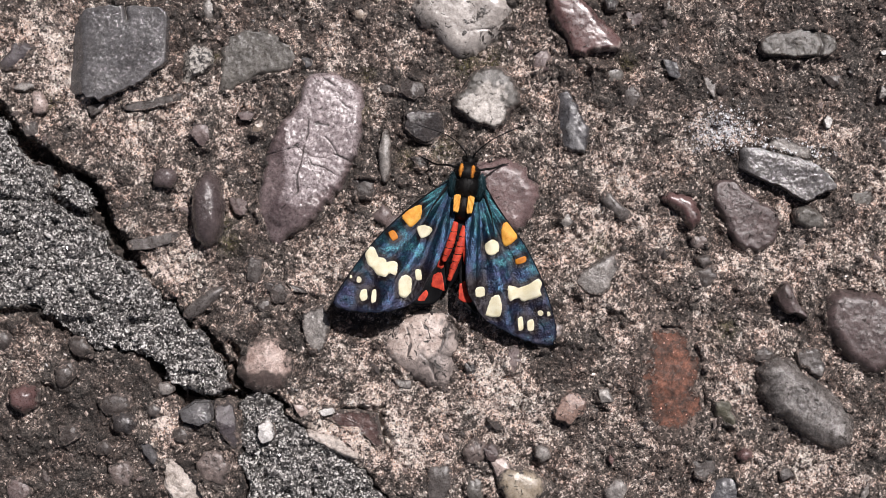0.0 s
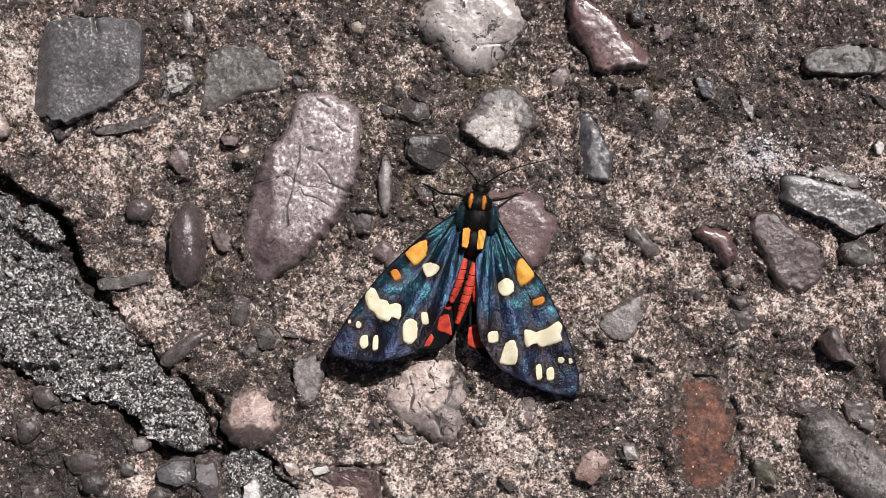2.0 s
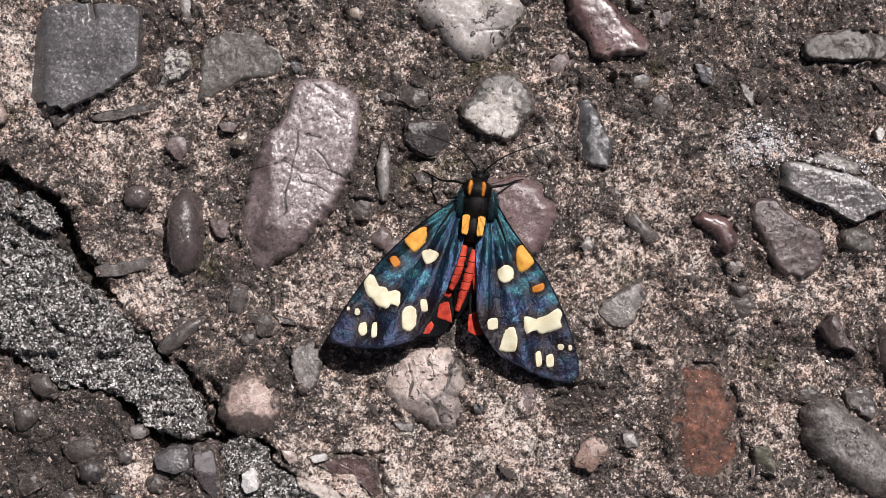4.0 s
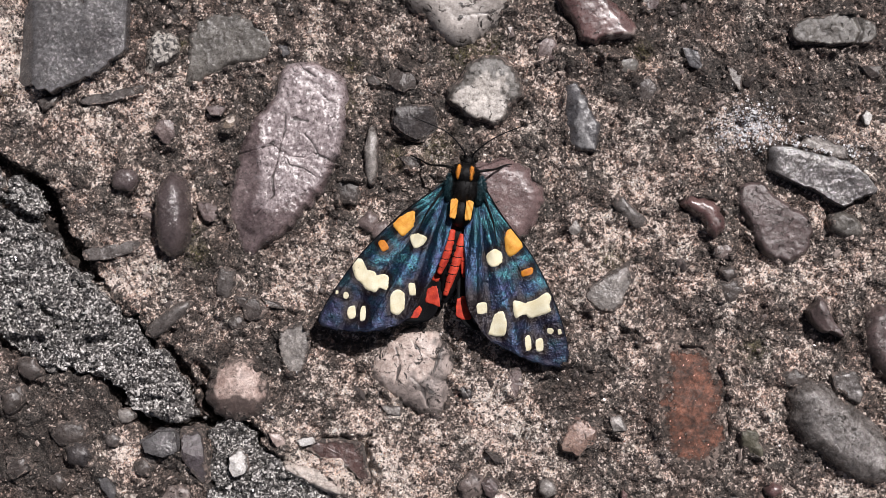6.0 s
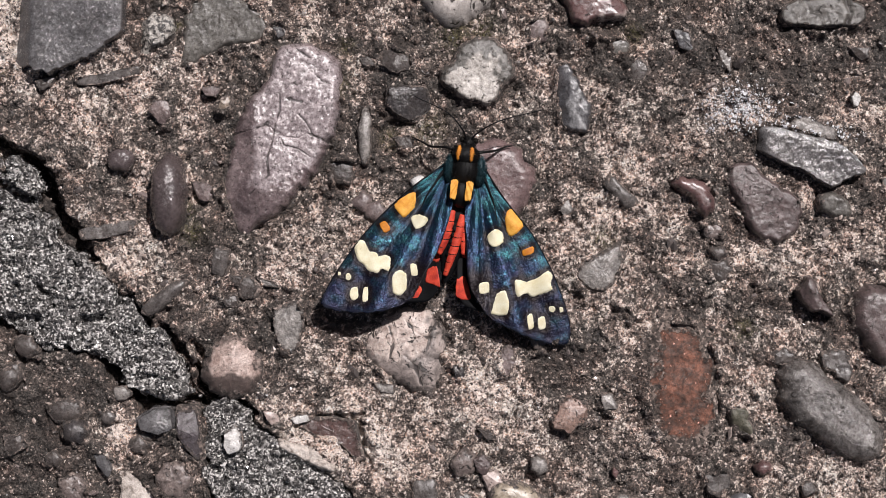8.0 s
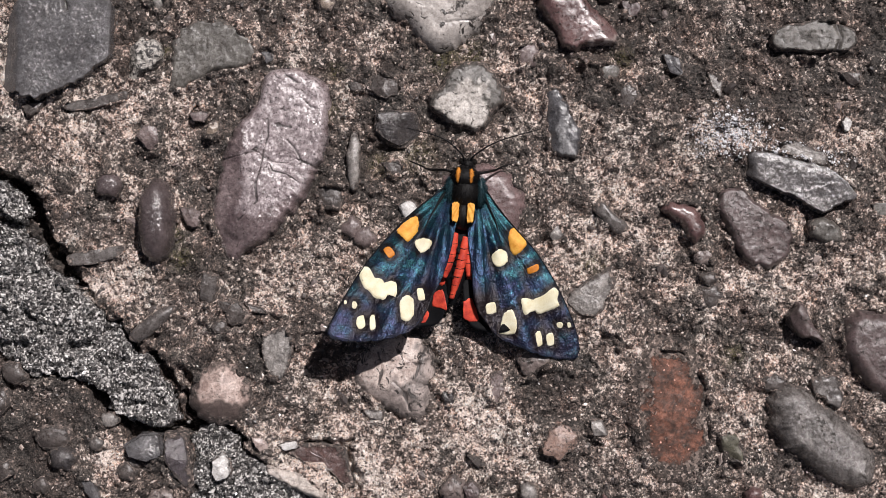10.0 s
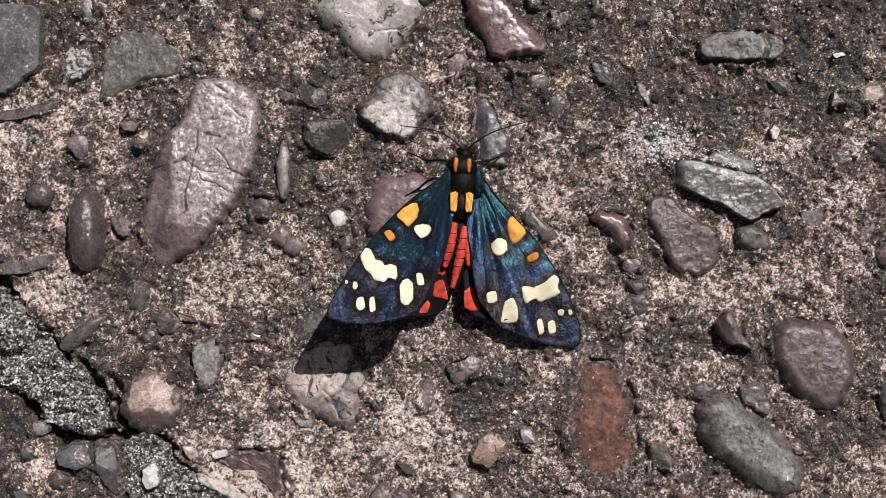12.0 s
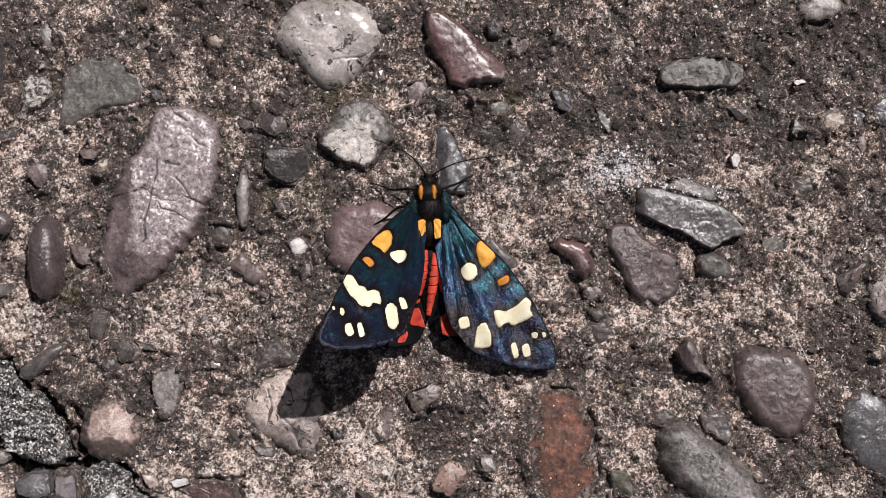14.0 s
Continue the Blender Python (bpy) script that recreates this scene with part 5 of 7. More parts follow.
CRACKS = [  # line, half width, depth
    ([(-67.1, 23.9), (-64.7, 20.7), (-60.8, 16.0), (-57.7, 13.7), (-53.0, 10.9), (-49.1, 7.8), (-48.0, 4.3), (-45.6, 1.2), (-43.7, -2.0)], 0.95, 3.4),
    ([(-43.7, -2.0), (-41.2, -4.9), (-38.6, -7.8)], 0.25, 1.6),
    ([(-38.6, -7.8), (-35.1, -10.7), (-31.2, -14.7), (-28.1, -19.2), (-23.4, -21.7)], 0.6, 3.2),
    ([(-28.1, -19.2), (-28.9, -15.3), (-30.4, -13.7)], 0.9, 2.5),
    ([(-65.6, -8.2), (-57.8, -8.7), (-52.3, -11.5), (-49.2, -13.1)], 0.5, 2.2),
    ([(-44.1, -12.5), (-40.6, -16.0), (-38.2, -19.2), (-36.3, -20.6), (-29.6, -21.1)], 0.9, 2.8),
    ([(-17.8, -21.8), (-10.1, -22.7), (-9.0, -27.2), (-6.6, -30.7)], 0.25, 1.0),
]
GAPS = [  # outline and depth of the gaps along the crack
    ([(-67.1, 25.4), (-62.4, 20.4), (-59.7, 17.1), (-56.9, 15.2), (-55.2, 13.4), (-53.8, 11.6), (-50.8, 11.0), (-49.5, 9.8), (-48.5, 7.4), (-47.7, 3.9), (-45.6, 1.3), (-44.6, -1.3), (-46.8, 0.4), (-49.9, 4.3), (-55.4, 9.0), (-59.3, 12.5), (-67.1, 19.2)], 3.2),
    ([(-49.2, -13.3), (-46.8, -14.0), (-43.1, -13.1), (-41.8, -15.3), (-41.2, -17.5), (-39.0, -19.6), (-36.7, -20.1), (-35.5, -20.6), (-29.3, -20.9), (-28.9, -19.2), (-32.8, -19.2), (-39.0, -12.1), (-43.7, -12.1)], 3.0),
]
HOLLOWS = GAPS + [  # the hollow under a pebble, and one broken out beside the mortar
    ([(-30.3, -15.3), (-28.7, -16.5), (-26.9, -17.8), (-24.2, -20.0), (-22.5, -21.7), (-25.7, -21.1), (-28.2, -19.6), (-29.2, -16.9)], 2.4),
    ([(-19.3, -22.9), (-17.4, -21.5), (-12.9, -21.2), (-9.5, -21.8), (-9.0, -25.1), (-8.4, -27.6), (-10.1, -28.1), (-11.1, -26.7), (-12.7, -25.1), (-15.7, -24.6), (-17.8, -24.2)], 1.35),
]
CLEFTS = [  # cracks in the mortar itself
    ([(-56.9, 12.1), (-55.4, 9.9), (-54.6, 8.6), (-54.9, 7.4)], 0.6, 3.0),
    ([(-54.6, 7.1), (-53.0, 6.2), (-51.1, 5.1), (-49.3, 4.0)], 0.75, 3.0),
    ([(-62.4, 7.4), (-57.7, 7.0), (-54.2, 7.1)], 0.3, 1.3),
    ([(-62.4, -1.9), (-55.4, -2.7), (-52.3, -5.9)], 0.2, 0.7),
]
STRIP = (
    [(-69.4, 21.9), (-64.0, 18.9), (-62.4, 17.9), (-60.5, 15.6), (-58.5, 13.5), (-57.6, 12.4), (-56.2, 11.6), (-55.1, 9.6), (-53.4, 10.7), (-50.8, 9.8), (-49.6, 7.8), (-49.4, 4.4), (-47.4, 2.4), (-46.4, 0.2), (-44.3, -1.5), (-41.5, -4.6), (-38.0, -8.2), (-34.2, -12.3), (-31.2, -15.3), (-29.1, -19.2), (-29.6, -20.4), (-32.8, -20.8), (-35.9, -20.4), (-38.4, -18.4), (-40.2, -14.9), (-43.7, -13.9), (-47.6, -13.7), (-50.7, -12.4), (-53.9, -10.7), (-57.8, -8.0), (-62.4, -7.6), (-69.5, -6.6)],
    0.9, 101, "raised strip of coarse grey mortar filling a crack",
)  # outline, height, seed, label
PATCH = (
    [(-29.0, -19.6), (-25.7, -20.1), (-21.8, -23.3), (-18.7, -25.3), (-14.4, -28.0), (-10.9, -31.7), (-7.8, -34.9), (-4.7, -38.0), (-29.7, -38.0), (-28.7, -31.7), (-29.7, -27.0), (-29.3, -23.1)],
    0.75, 151, "low patch of coarse grey mortar below the crack",
)  # outline, height, seed, label
MORTARS = [STRIP, PATCH]
DIRTY = [  # patches of concrete: x, y, radius, amount
    (31.2, 19.0, 17.5, -0.11),
    (44.5, 22.5, 11.9, -0.12),
    (25.6, -14.6, 11.2, -0.12),
    (-49.3, -25.1, 9.1, -0.26),
    (-54.7, -29.3, 7.7, -0.14),
    (15.7, -29.4, 4.2, -0.05),
    (49.9, 32.7, 7.7, -0.12),
    (-8.5, 29.2, 7.0, -0.14),
    (-6.0, 12.5, 5.0, -0.1),
    (23.9, 29.9, 4.9, -0.06),
    (-50.7, -17.4, 4.9, -0.08),
    (-30.4, -8.3, 5.6, -0.1),
    (66.1, 33.3, 11.2, -0.2),
    (25.6, -2.7, 4.9, -0.05),
]
CLEAN_WEST = [  # patches of concrete: x, y, radius, amount
    (-42.9, 17.6, 9.1, 0.12),
    (-56.1, 27.8, 7.7, 0.18),
    (-45.8, 15.5, 7.7, 0.15),
    (-38.8, -2.0, 4.9, 0.3),
    (-58.5, 30.9, 7.0, 0.15),
    (-56.1, 24.6, 5.6, 0.2),
    (-39.5, 18.0, 6.0, -0.08),
    (-58.6, -15.2, 5.6, 0.1),
    (-24.9, -5.9, 4.9, 0.18),
    (-40.2, -24.4, 2.5, 0.45),
]
CLEAN_MIDDLE = [  # patches of concrete: x, y, radius, amount
    (-12.9, -16.7, 6.3, 0.32),
    (6.7, -19.5, 5.6, 0.3),
    (-4.5, -23.0, 6.3, 0.36),
    (-5.9, 27.4, 4.9, 0.1),
    (-18.5, -2.7, 4.2, 0.1),
    (-0.2, 1.2, 3.5, 0.1),
    (6.0, -19.5, 4.9, 0.12),
    (-9.3, 4.0, 4.9, 0.16),
    (-9.3, -1.6, 4.2, 0.12),
    (-5.8, -4.4, 4.2, 0.14),
    (-9.3, -27.8, 5.6, 0.28),
    (-19.9, -3.4, 4.9, 0.15),
    (-17.1, -24.4, 4.2, 0.2),
]
CLEAN_EAST = [  # patches of concrete: x, y, radius, amount
    (38.2, -17.4, 3.5, 0.4),
    (8.1, 27.4, 4.2, 0.1),
    (12.3, 19.7, 4.2, 0.25),
    (9.5, 14.8, 4.2, 0.2),
    (22.1, 12.7, 6.3, 0.15),
    (50.1, 14.1, 5.6, 0.2),
    (43.1, 14.1, 4.9, 0.12),
    (58.8, 2.6, 5.6, 0.26),
    (20.7, 6.4, 5.6, 0.07),
    (50.8, -30.3, 6.3, 0.14),
    (53.2, -6.1, 5.6, 0.1),
    (21.4, -13.9, 4.9, 0.14),
    (61.1, 15.7, 6.3, 0.17),
    (66.0, 9.4, 5.6, 0.17),
    (25.6, 7.8, 8.4, 0.08),
    (32.6, 12.7, 6.3, 0.08),
    (44.5, 0.1, 7.7, 0.25),
    (22.1, 1.5, 8.4, 0.15),
    (32.6, -2.7, 8.4, 0.15),
    (12.3, -2.7, 4.2, 0.1),
    (38.2, 16.9, 3.2, 0.3),
    (62.5, -1.9, 6.3, 0.12),
    (50.1, -26.5, 6.3, 0.05),
    (15.1, -8.3, 4.9, 0.12),
]
PALE = DIRTY + CLEAN_WEST + CLEAN_MIDDLE + CLEAN_EAST
MOSS = [  # patches of thin moss: x, y, radius
    (-1.3, 14.1, 2.0),
    (2.2, 25.8, 2.1),
    (-30.7, 1.1, 1.5),
    (-31.4, 3.9, 1.1),
    (-12.2, 19.3, 1.1),
    (-11.5, 24.2, 1.0),
    (5.6, 26.1, 1.8),
    (38.2, -11.1, 1.4),
    (-5.9, 12.7, 1.4),
    (20.4, 0.1, 1.4),
    (24.2, 25.7, 1.3),
    (-32.5, 26.7, 0.7),
    (-55.4, 20.7, 1.4),
]
SPARKLES = [(37.5, 16.5), (47.0, 14.1)]
THREAD = [(59.3, -3.8, 0.3), (59.8, -5.0, 0.5), (60.4, -6.2, 0.4), (61.0, -7.6, 0.3)]


def lumps(x, y):
    """Small stones drowned in the concrete: the height of each low swelling in mm, and how much its crust differs."""
    rise, tone = np.zeros(np.shape(x)), np.zeros(np.shape(x))
    chance = np.random.default_rng(77).uniform(0, 1, (6, 256, 256))
    bent = 0.22 * octave(x, y, 0.9, 71) + 0.12 * octave(x, y, 0.45, 72)
    for size, shift, share in ((3.1, 0, 0.55), (5.3, 90, 0.3)):
        i, j = np.floor(x / size).astype(int), np.floor(y / size).astype(int)
        for a in (-1, 0, 1):
            for e in (-1, 0, 1):
                u, v, r, h, t, there = chance[:, (i + a + shift) % 256, (j + e) % 256]
                reach = size * (0.14 + 0.24 * r)
                turn = 6.28 * t
                dx, dy = x - (i + a + u) * size, y - (j + e + v) * size
                dx, dy = dx * np.cos(turn) + dy * np.sin(turn), (dy * np.cos(turn) - dx * np.sin(turn)) * (1.0 + 0.7 * h)
                d = np.hypot(dx, dy) / reach + bent
                dome = np.clip(1 - d * d, 0, 1) ** 0.6 * (there < share)
                rise = np.maximum(rise, dome * reach * (0.2 + 0.35 * h))
                tone = np.where(dome > 0.3, 0.34 * (t - 0.72), tone)
    near = np.clip(2.0 - np.hypot(x, y) / 80, 0, 1)
    return rise * near, tone * near


def paleness(x, y):
    """0 for dark, dirty concrete to 1 for clean sandy concrete."""
    p = 0.455 + lumps(x, y)[1] + np.clip(2.0 - np.hypot(x, y) / 80, 0, 1) * (0.13 * octave(x, y, 9.0, 31) + 0.20 * octave(x, y, 3.0, 32))
    for px, py, r, amount in PALE:
        p = p + amount * np.exp(-((x - px) ** 2 + (y - py) ** 2) / (r * r))
    return np.clip(p, 0, 1)


def surface(x, y):
    """Height in mm of the bare concrete."""
    wide = np.clip(2.0 - np.hypot(x, y) / 80, 0, 1)
    z = wide * (0.5 * octave(x, y, 11.0, 1) + 0.40 * octave(x, y, 3.4, 2) + 0.28 * octave(x, y, 1.5, 3) + 0.40 * octave(x, y, 0.75, 4) + 0.28 * octave(x, y, 0.42, 5))
    z = z - 0.18 * np.clip(octave(x, y, 1.1, 6) - 0.35, 0, 1) * 3.0 * wide
    z = z + lumps(x, y)[0]
    jag = 0.4 * octave(x, y, 3.3, 7) + 0.6 * octave(x, y, 1.4, 8) + 0.45 * octave(x, y, 0.6, 9)
    for line, half, depth in CRACKS:
        d = from_line(x, y, line) + jag
        z = z - depth * np.clip((half - d) / 0.7 + 0.4, 0, 1)
    for ring, depth in HOLLOWS:
        z = z - depth * np.clip((within(x, y, ring) + 0.8 * jag) / 0.7 + 0.3, 0, 1)
    for ring, *_ in MORTARS:
        z = z - 2.6 * np.clip((within(x, y, ring) + 0.5 * jag) / 0.8, 0, 1)
    _, gap = into_stones(x, y)
    lap = np.exp(-((gap + 0.15) / 0.8) ** 2) * (0.45 + 0.9 * octave(x, y, 1.9, 12) + 0.5 * octave(x, y, 0.7, 13))
    return z + lap - np.clip((-gap - 0.5) / 0.6, 0, 1) * 1.2


def axis(low, high, step):
    mid = np.arange(low, high + step / 2, step)
    far = step * np.cumsum(1.42 ** np.arange(1, 36))
    far = far[far < 6.0e4]
    return np.concatenate([(low - far)[::-1], mid, high + far])


def build_ground():
    xs, ys = axis(-67, 76, 0.21), axis(-42, 43, 0.21)
    gx, gy = np.meshgrid(xs, ys)
    gz = surface(gx, gy)
    nx, ny = len(xs), len(ys)
    me = bpy.data.meshes.new("ground")
    me.vertices.add(nx * ny)
    me.vertices.foreach_set("co", (np.stack([gx, gy, gz], -1) * MM).astype(np.float32).ravel())
    i = np.arange(nx * ny).reshape(ny, nx)
    quads = np.stack([i[:-1, :-1], i[:-1, 1:], i[1:, 1:], i[1:, :-1]], -1).reshape(-1)
    count = (nx - 1) * (ny - 1)
    me.loops.add(4 * count)
    me.loops.foreach_set("vertex_index", quads.astype(np.int32))
    me.polygons.add(count)
    me.polygons.foreach_set("loop_start", np.arange(0, 4 * count, 4, dtype=np.int32))
    me.polygons.foreach_set("use_smooth", np.ones(count, bool))
    me.update(calc_edges=True)
    me.attributes.new("pale", "FLOAT", "POINT").data.foreach_set("value", paleness(gx, gy).astype(np.float32).ravel())
    green = np.zeros_like(gx)
    for px, py, r in MOSS:
        green = np.maximum(green, np.exp(-((gx - px) ** 2 + (gy - py) ** 2) / (r * r)))
    me.attributes.new("moss", "FLOAT", "POINT").data.foreach_set("value", green.astype(np.float32).ravel())
    me.materials.append(CONCRETE)
    return tagged(new("ground", me), "rough weathered sandy concrete with exposed aggregate", "pavement", kind="structure")


def build_mortar(name, ring, lift, seed, label):
    """A raised strip of coarse grey mortar over the crack."""
    pts = np.array(ring)
    xs = np.arange(pts[:, 0].min() - 1, pts[:, 0].max() + 1, 0.21)
    ys = np.arange(pts[:, 1].min() - 1, pts[:, 1].max() + 1, 0.21)
    gx, gy = np.meshgrid(xs, ys)
    d = within(gx, gy, ring) + 0.6 * octave(gx, gy, 4.1, seed + 9) + 0.75 * octave(gx, gy, 2.0, seed) + 0.55 * octave(gx, gy, 0.9, seed + 1)
    edge = np.clip(d / 0.9, -1, 1)
    z = -3.2 + (3.2 + lift) * np.sin(np.clip(edge, 0, 1) * math.pi / 2) ** 0.7
    z = z + np.clip(edge, 0, 1) * (0.5 * octave(gx, gy, 4.2, seed + 2) + 0.5 * octave(gx, gy, 1.5, seed + 3) + 0.42 * octave(gx, gy, 0.62, seed + 4) + 0.24 * octave(gx, gy, 0.4, seed + 5))
    z = z - np.clip(edge, 0, 1) * (2.6 * np.clip(octave(gx, gy, 1.7, seed + 7) - 0.34, 0, 1) + 1.6 * np.clip(octave(gx, gy, 0.85, seed + 8) - 0.45, 0, 1))
    for line, half, depth in CLEFTS:
        dl = from_line(gx, gy, line) + 0.4 * octave(gx, gy, 1.2, seed + 6)
        z = z - depth * np.clip((half - dl) / 0.5 + 0.4, 0, 1)
    keep = d > -0.05
    number = np.full(d.shape, -1)
    number[keep] = np.arange(keep.sum())
    q = np.stack([number[:-1, :-1], number[:-1, 1:], number[1:, 1:], number[1:, :-1]], -1).reshape(-1, 4)
    q = q[(q >= 0).all(1)]
    verts = np.stack([gx[keep], gy[keep], z[keep]], -1) * MM
    ob = mesh_object(name, verts.tolist(), q.tolist(), MORTAR)
    return tagged(ob, label, "mortar", kind="structure"), (gx, gy, z, d)


def scatter(name, x, y, z, size, material, label, seed):
    """Sharp little grains, joined into one object."""
    r = np.random.default_rng(seed)
    n = len(x)
    base = np.array([(1, 0, 0), (0, 1, 0), (-1, 0, 0), (0, -1, 0), (0, 0, 1), (0, 0, -1), (0.62, 0.62, 0.45), (-0.62, -0.6, 0.5)], float)
    tri = np.array([(0, 6, 4), (6, 1, 4), (1, 2, 4), (2, 7, 4), (7, 3, 4), (3, 0, 4), (1, 6, 0), (3, 7, 2), (1, 0, 5), (2, 1, 5), (3, 2, 5), (0, 3, 5)])
    v = base[None] * r.uniform(0.7, 1.3, (n, 8, 1)) + r.normal(0, 0.12, (n, 8, 3))
    v *= size[:, None, None] * np.stack([r.uniform(0.8, 1.5, n), r.uniform(0.7, 1.1, n), r.uniform(0.35, 0.75, n)], -1)[:, None]
    a = r.uniform(0, 2 * math.pi, n)
    c, s = np.cos(a)[:, None], np.sin(a)[:, None]
    v = np.stack([v[..., 0] * c - v[..., 1] * s, v[..., 0] * s + v[..., 1] * c, v[..., 2]], -1)
    v += np.stack([x, y, z], -1)[:, None]
    f = (tri[None] + 8 * np.arange(n)[:, None, None]).reshape(-1, 3)
    ob = mesh_object(name, (v.reshape(-1, 3) * MM).tolist(), f.tolist(), material, smooth=False)
    return tagged(ob, label, "grit", kind="stuff")


ground = build_ground()
STRIPS = []
for strip_ring, strip_lift, strip_seed, strip_label in MORTARS:
    STRIPS.append(build_mortar("mortar_strip", strip_ring, strip_lift, strip_seed, strip_label)[1])

gx, gy = rng.uniform(-66, 75, 62000), rng.uniform(-41, 42, 62000)
on_stone, gap = into_stones(gx, gy)
in_crack = np.min([from_line(gx, gy, line) - half for line, half, _ in CRACKS], 0) < 0.3
in_mortar = np.max([within(gx, gy, ring) for ring, *_ in MORTARS], 0) > -0.2
free = (gap > -0.35) & ~in_crack & ~in_mortar & (rng.uniform(0, 1, len(gx)) < 0.35 + 0.75 * paleness(gx, gy))
gx, gy = gx[free], gy[free]
size = np.minimum(0.065 + 0.06 * rng.gamma(1.2, 1.0, len(gx)), 0.26)
scatter("sand_grains", gx, gy, surface(gx, gy) - 0.05 * size, size, SAND, "loose pale and dark sand grains bedded in the concrete", 11)

bx, by = rng.uniform(-66, 75, 520), rng.uniform(-41, 42, 520)
clear = (into_stones(bx, by)[1] > 0.5) & (np.max([within(bx, by, ring) for ring, *_ in MORTARS], 0) < -0.6)
bx, by = bx[clear], by[clear]
size = np.minimum(0.22 + 0.13 * rng.gamma(1.2, 1.0, len(bx)), 0.8)
scatter("small_pebbles", bx, by, surface(bx, by) - 0.12 * size, size, PEBBLE, "small dark pebbles and chips bedded in the concrete", 17)

spread = rng.normal(0, 1, (2, 1800))
qx = np.where(np.arange(1800) < 1150, SPARKLES[0][0] + 2.2 * spread[0], SPARKLES[1][0] + 2.4 * spread[0])
qy = np.where(np.arange(1800) < 1150, SPARKLES[0][1] + 1.5 * spread[1], SPARKLES[1][1] - 0.45 * spread[0] + 0.5 * spread[1])
size = 0.035 + 0.035 * rng.gamma(1.3, 1.0, 1800)
scatter("quartz_grit", qx, qy, surface(qx, qy) + 0.06, np.minimum(size, 0.2), SPARKLE, "glinting pale quartz grit pressed into the concrete", 19)

for k, (sx, sy, sz, sd) in enumerate(STRIPS):
    pick = np.argwhere(sd > 0.5)
    pick = pick[rng.permutation(len(pick))[: len(pick) // 2]]
    a, b = pick[:, 0], pick[:, 1]
    size = np.minimum(0.062 + 0.048 * rng.gamma(1.4, 1.0, len(a)), 0.36)
    scatter("mortar_grains", sx[a, b], sy[a, b], sz[a, b] + 0.05, size, GRIT, "coarse grey and white grit on the mortar strip", 21 + k)

# ---- a thread caught on the concrete ----
def build_thread(points):
    m = Nodes("pale_thread")
    m.set("Base Color", m.ramp(m.noise(0.4, 2.0), (0.3, (0.5, 0.48, 0.46)), (0.7, (0.75, 0.73, 0.7))))
    m.set("Roughness", 0.3)
    line = curved([(x, y, float(surface(np.array([x]), np.array([y]))[0]) + h) for x, y, h in points], 8)
    ob = tube("thread", line, [0.055] * len(line), m.mat, None, 6)
    return tagged(ob, "fine pale glinting thread lying on the concrete", "thread")


# ---- the moth ----
def hair_material(name, colour, rough=0.6):
    m = Nodes(name)
    m.set("Base Color", m.mix(0.5, colour, m.ramp(m.noise(0.3, 3.0, 0.7), (0.3, 0.15), (0.7, 0.8)), "OVERLAY"))
    m.set("Roughness", rough)
    m.set("Specular IOR Level", 0.18)
    m.bump(m.noise(0.15, 3.0, 0.7), 0.06)
    return m.mat


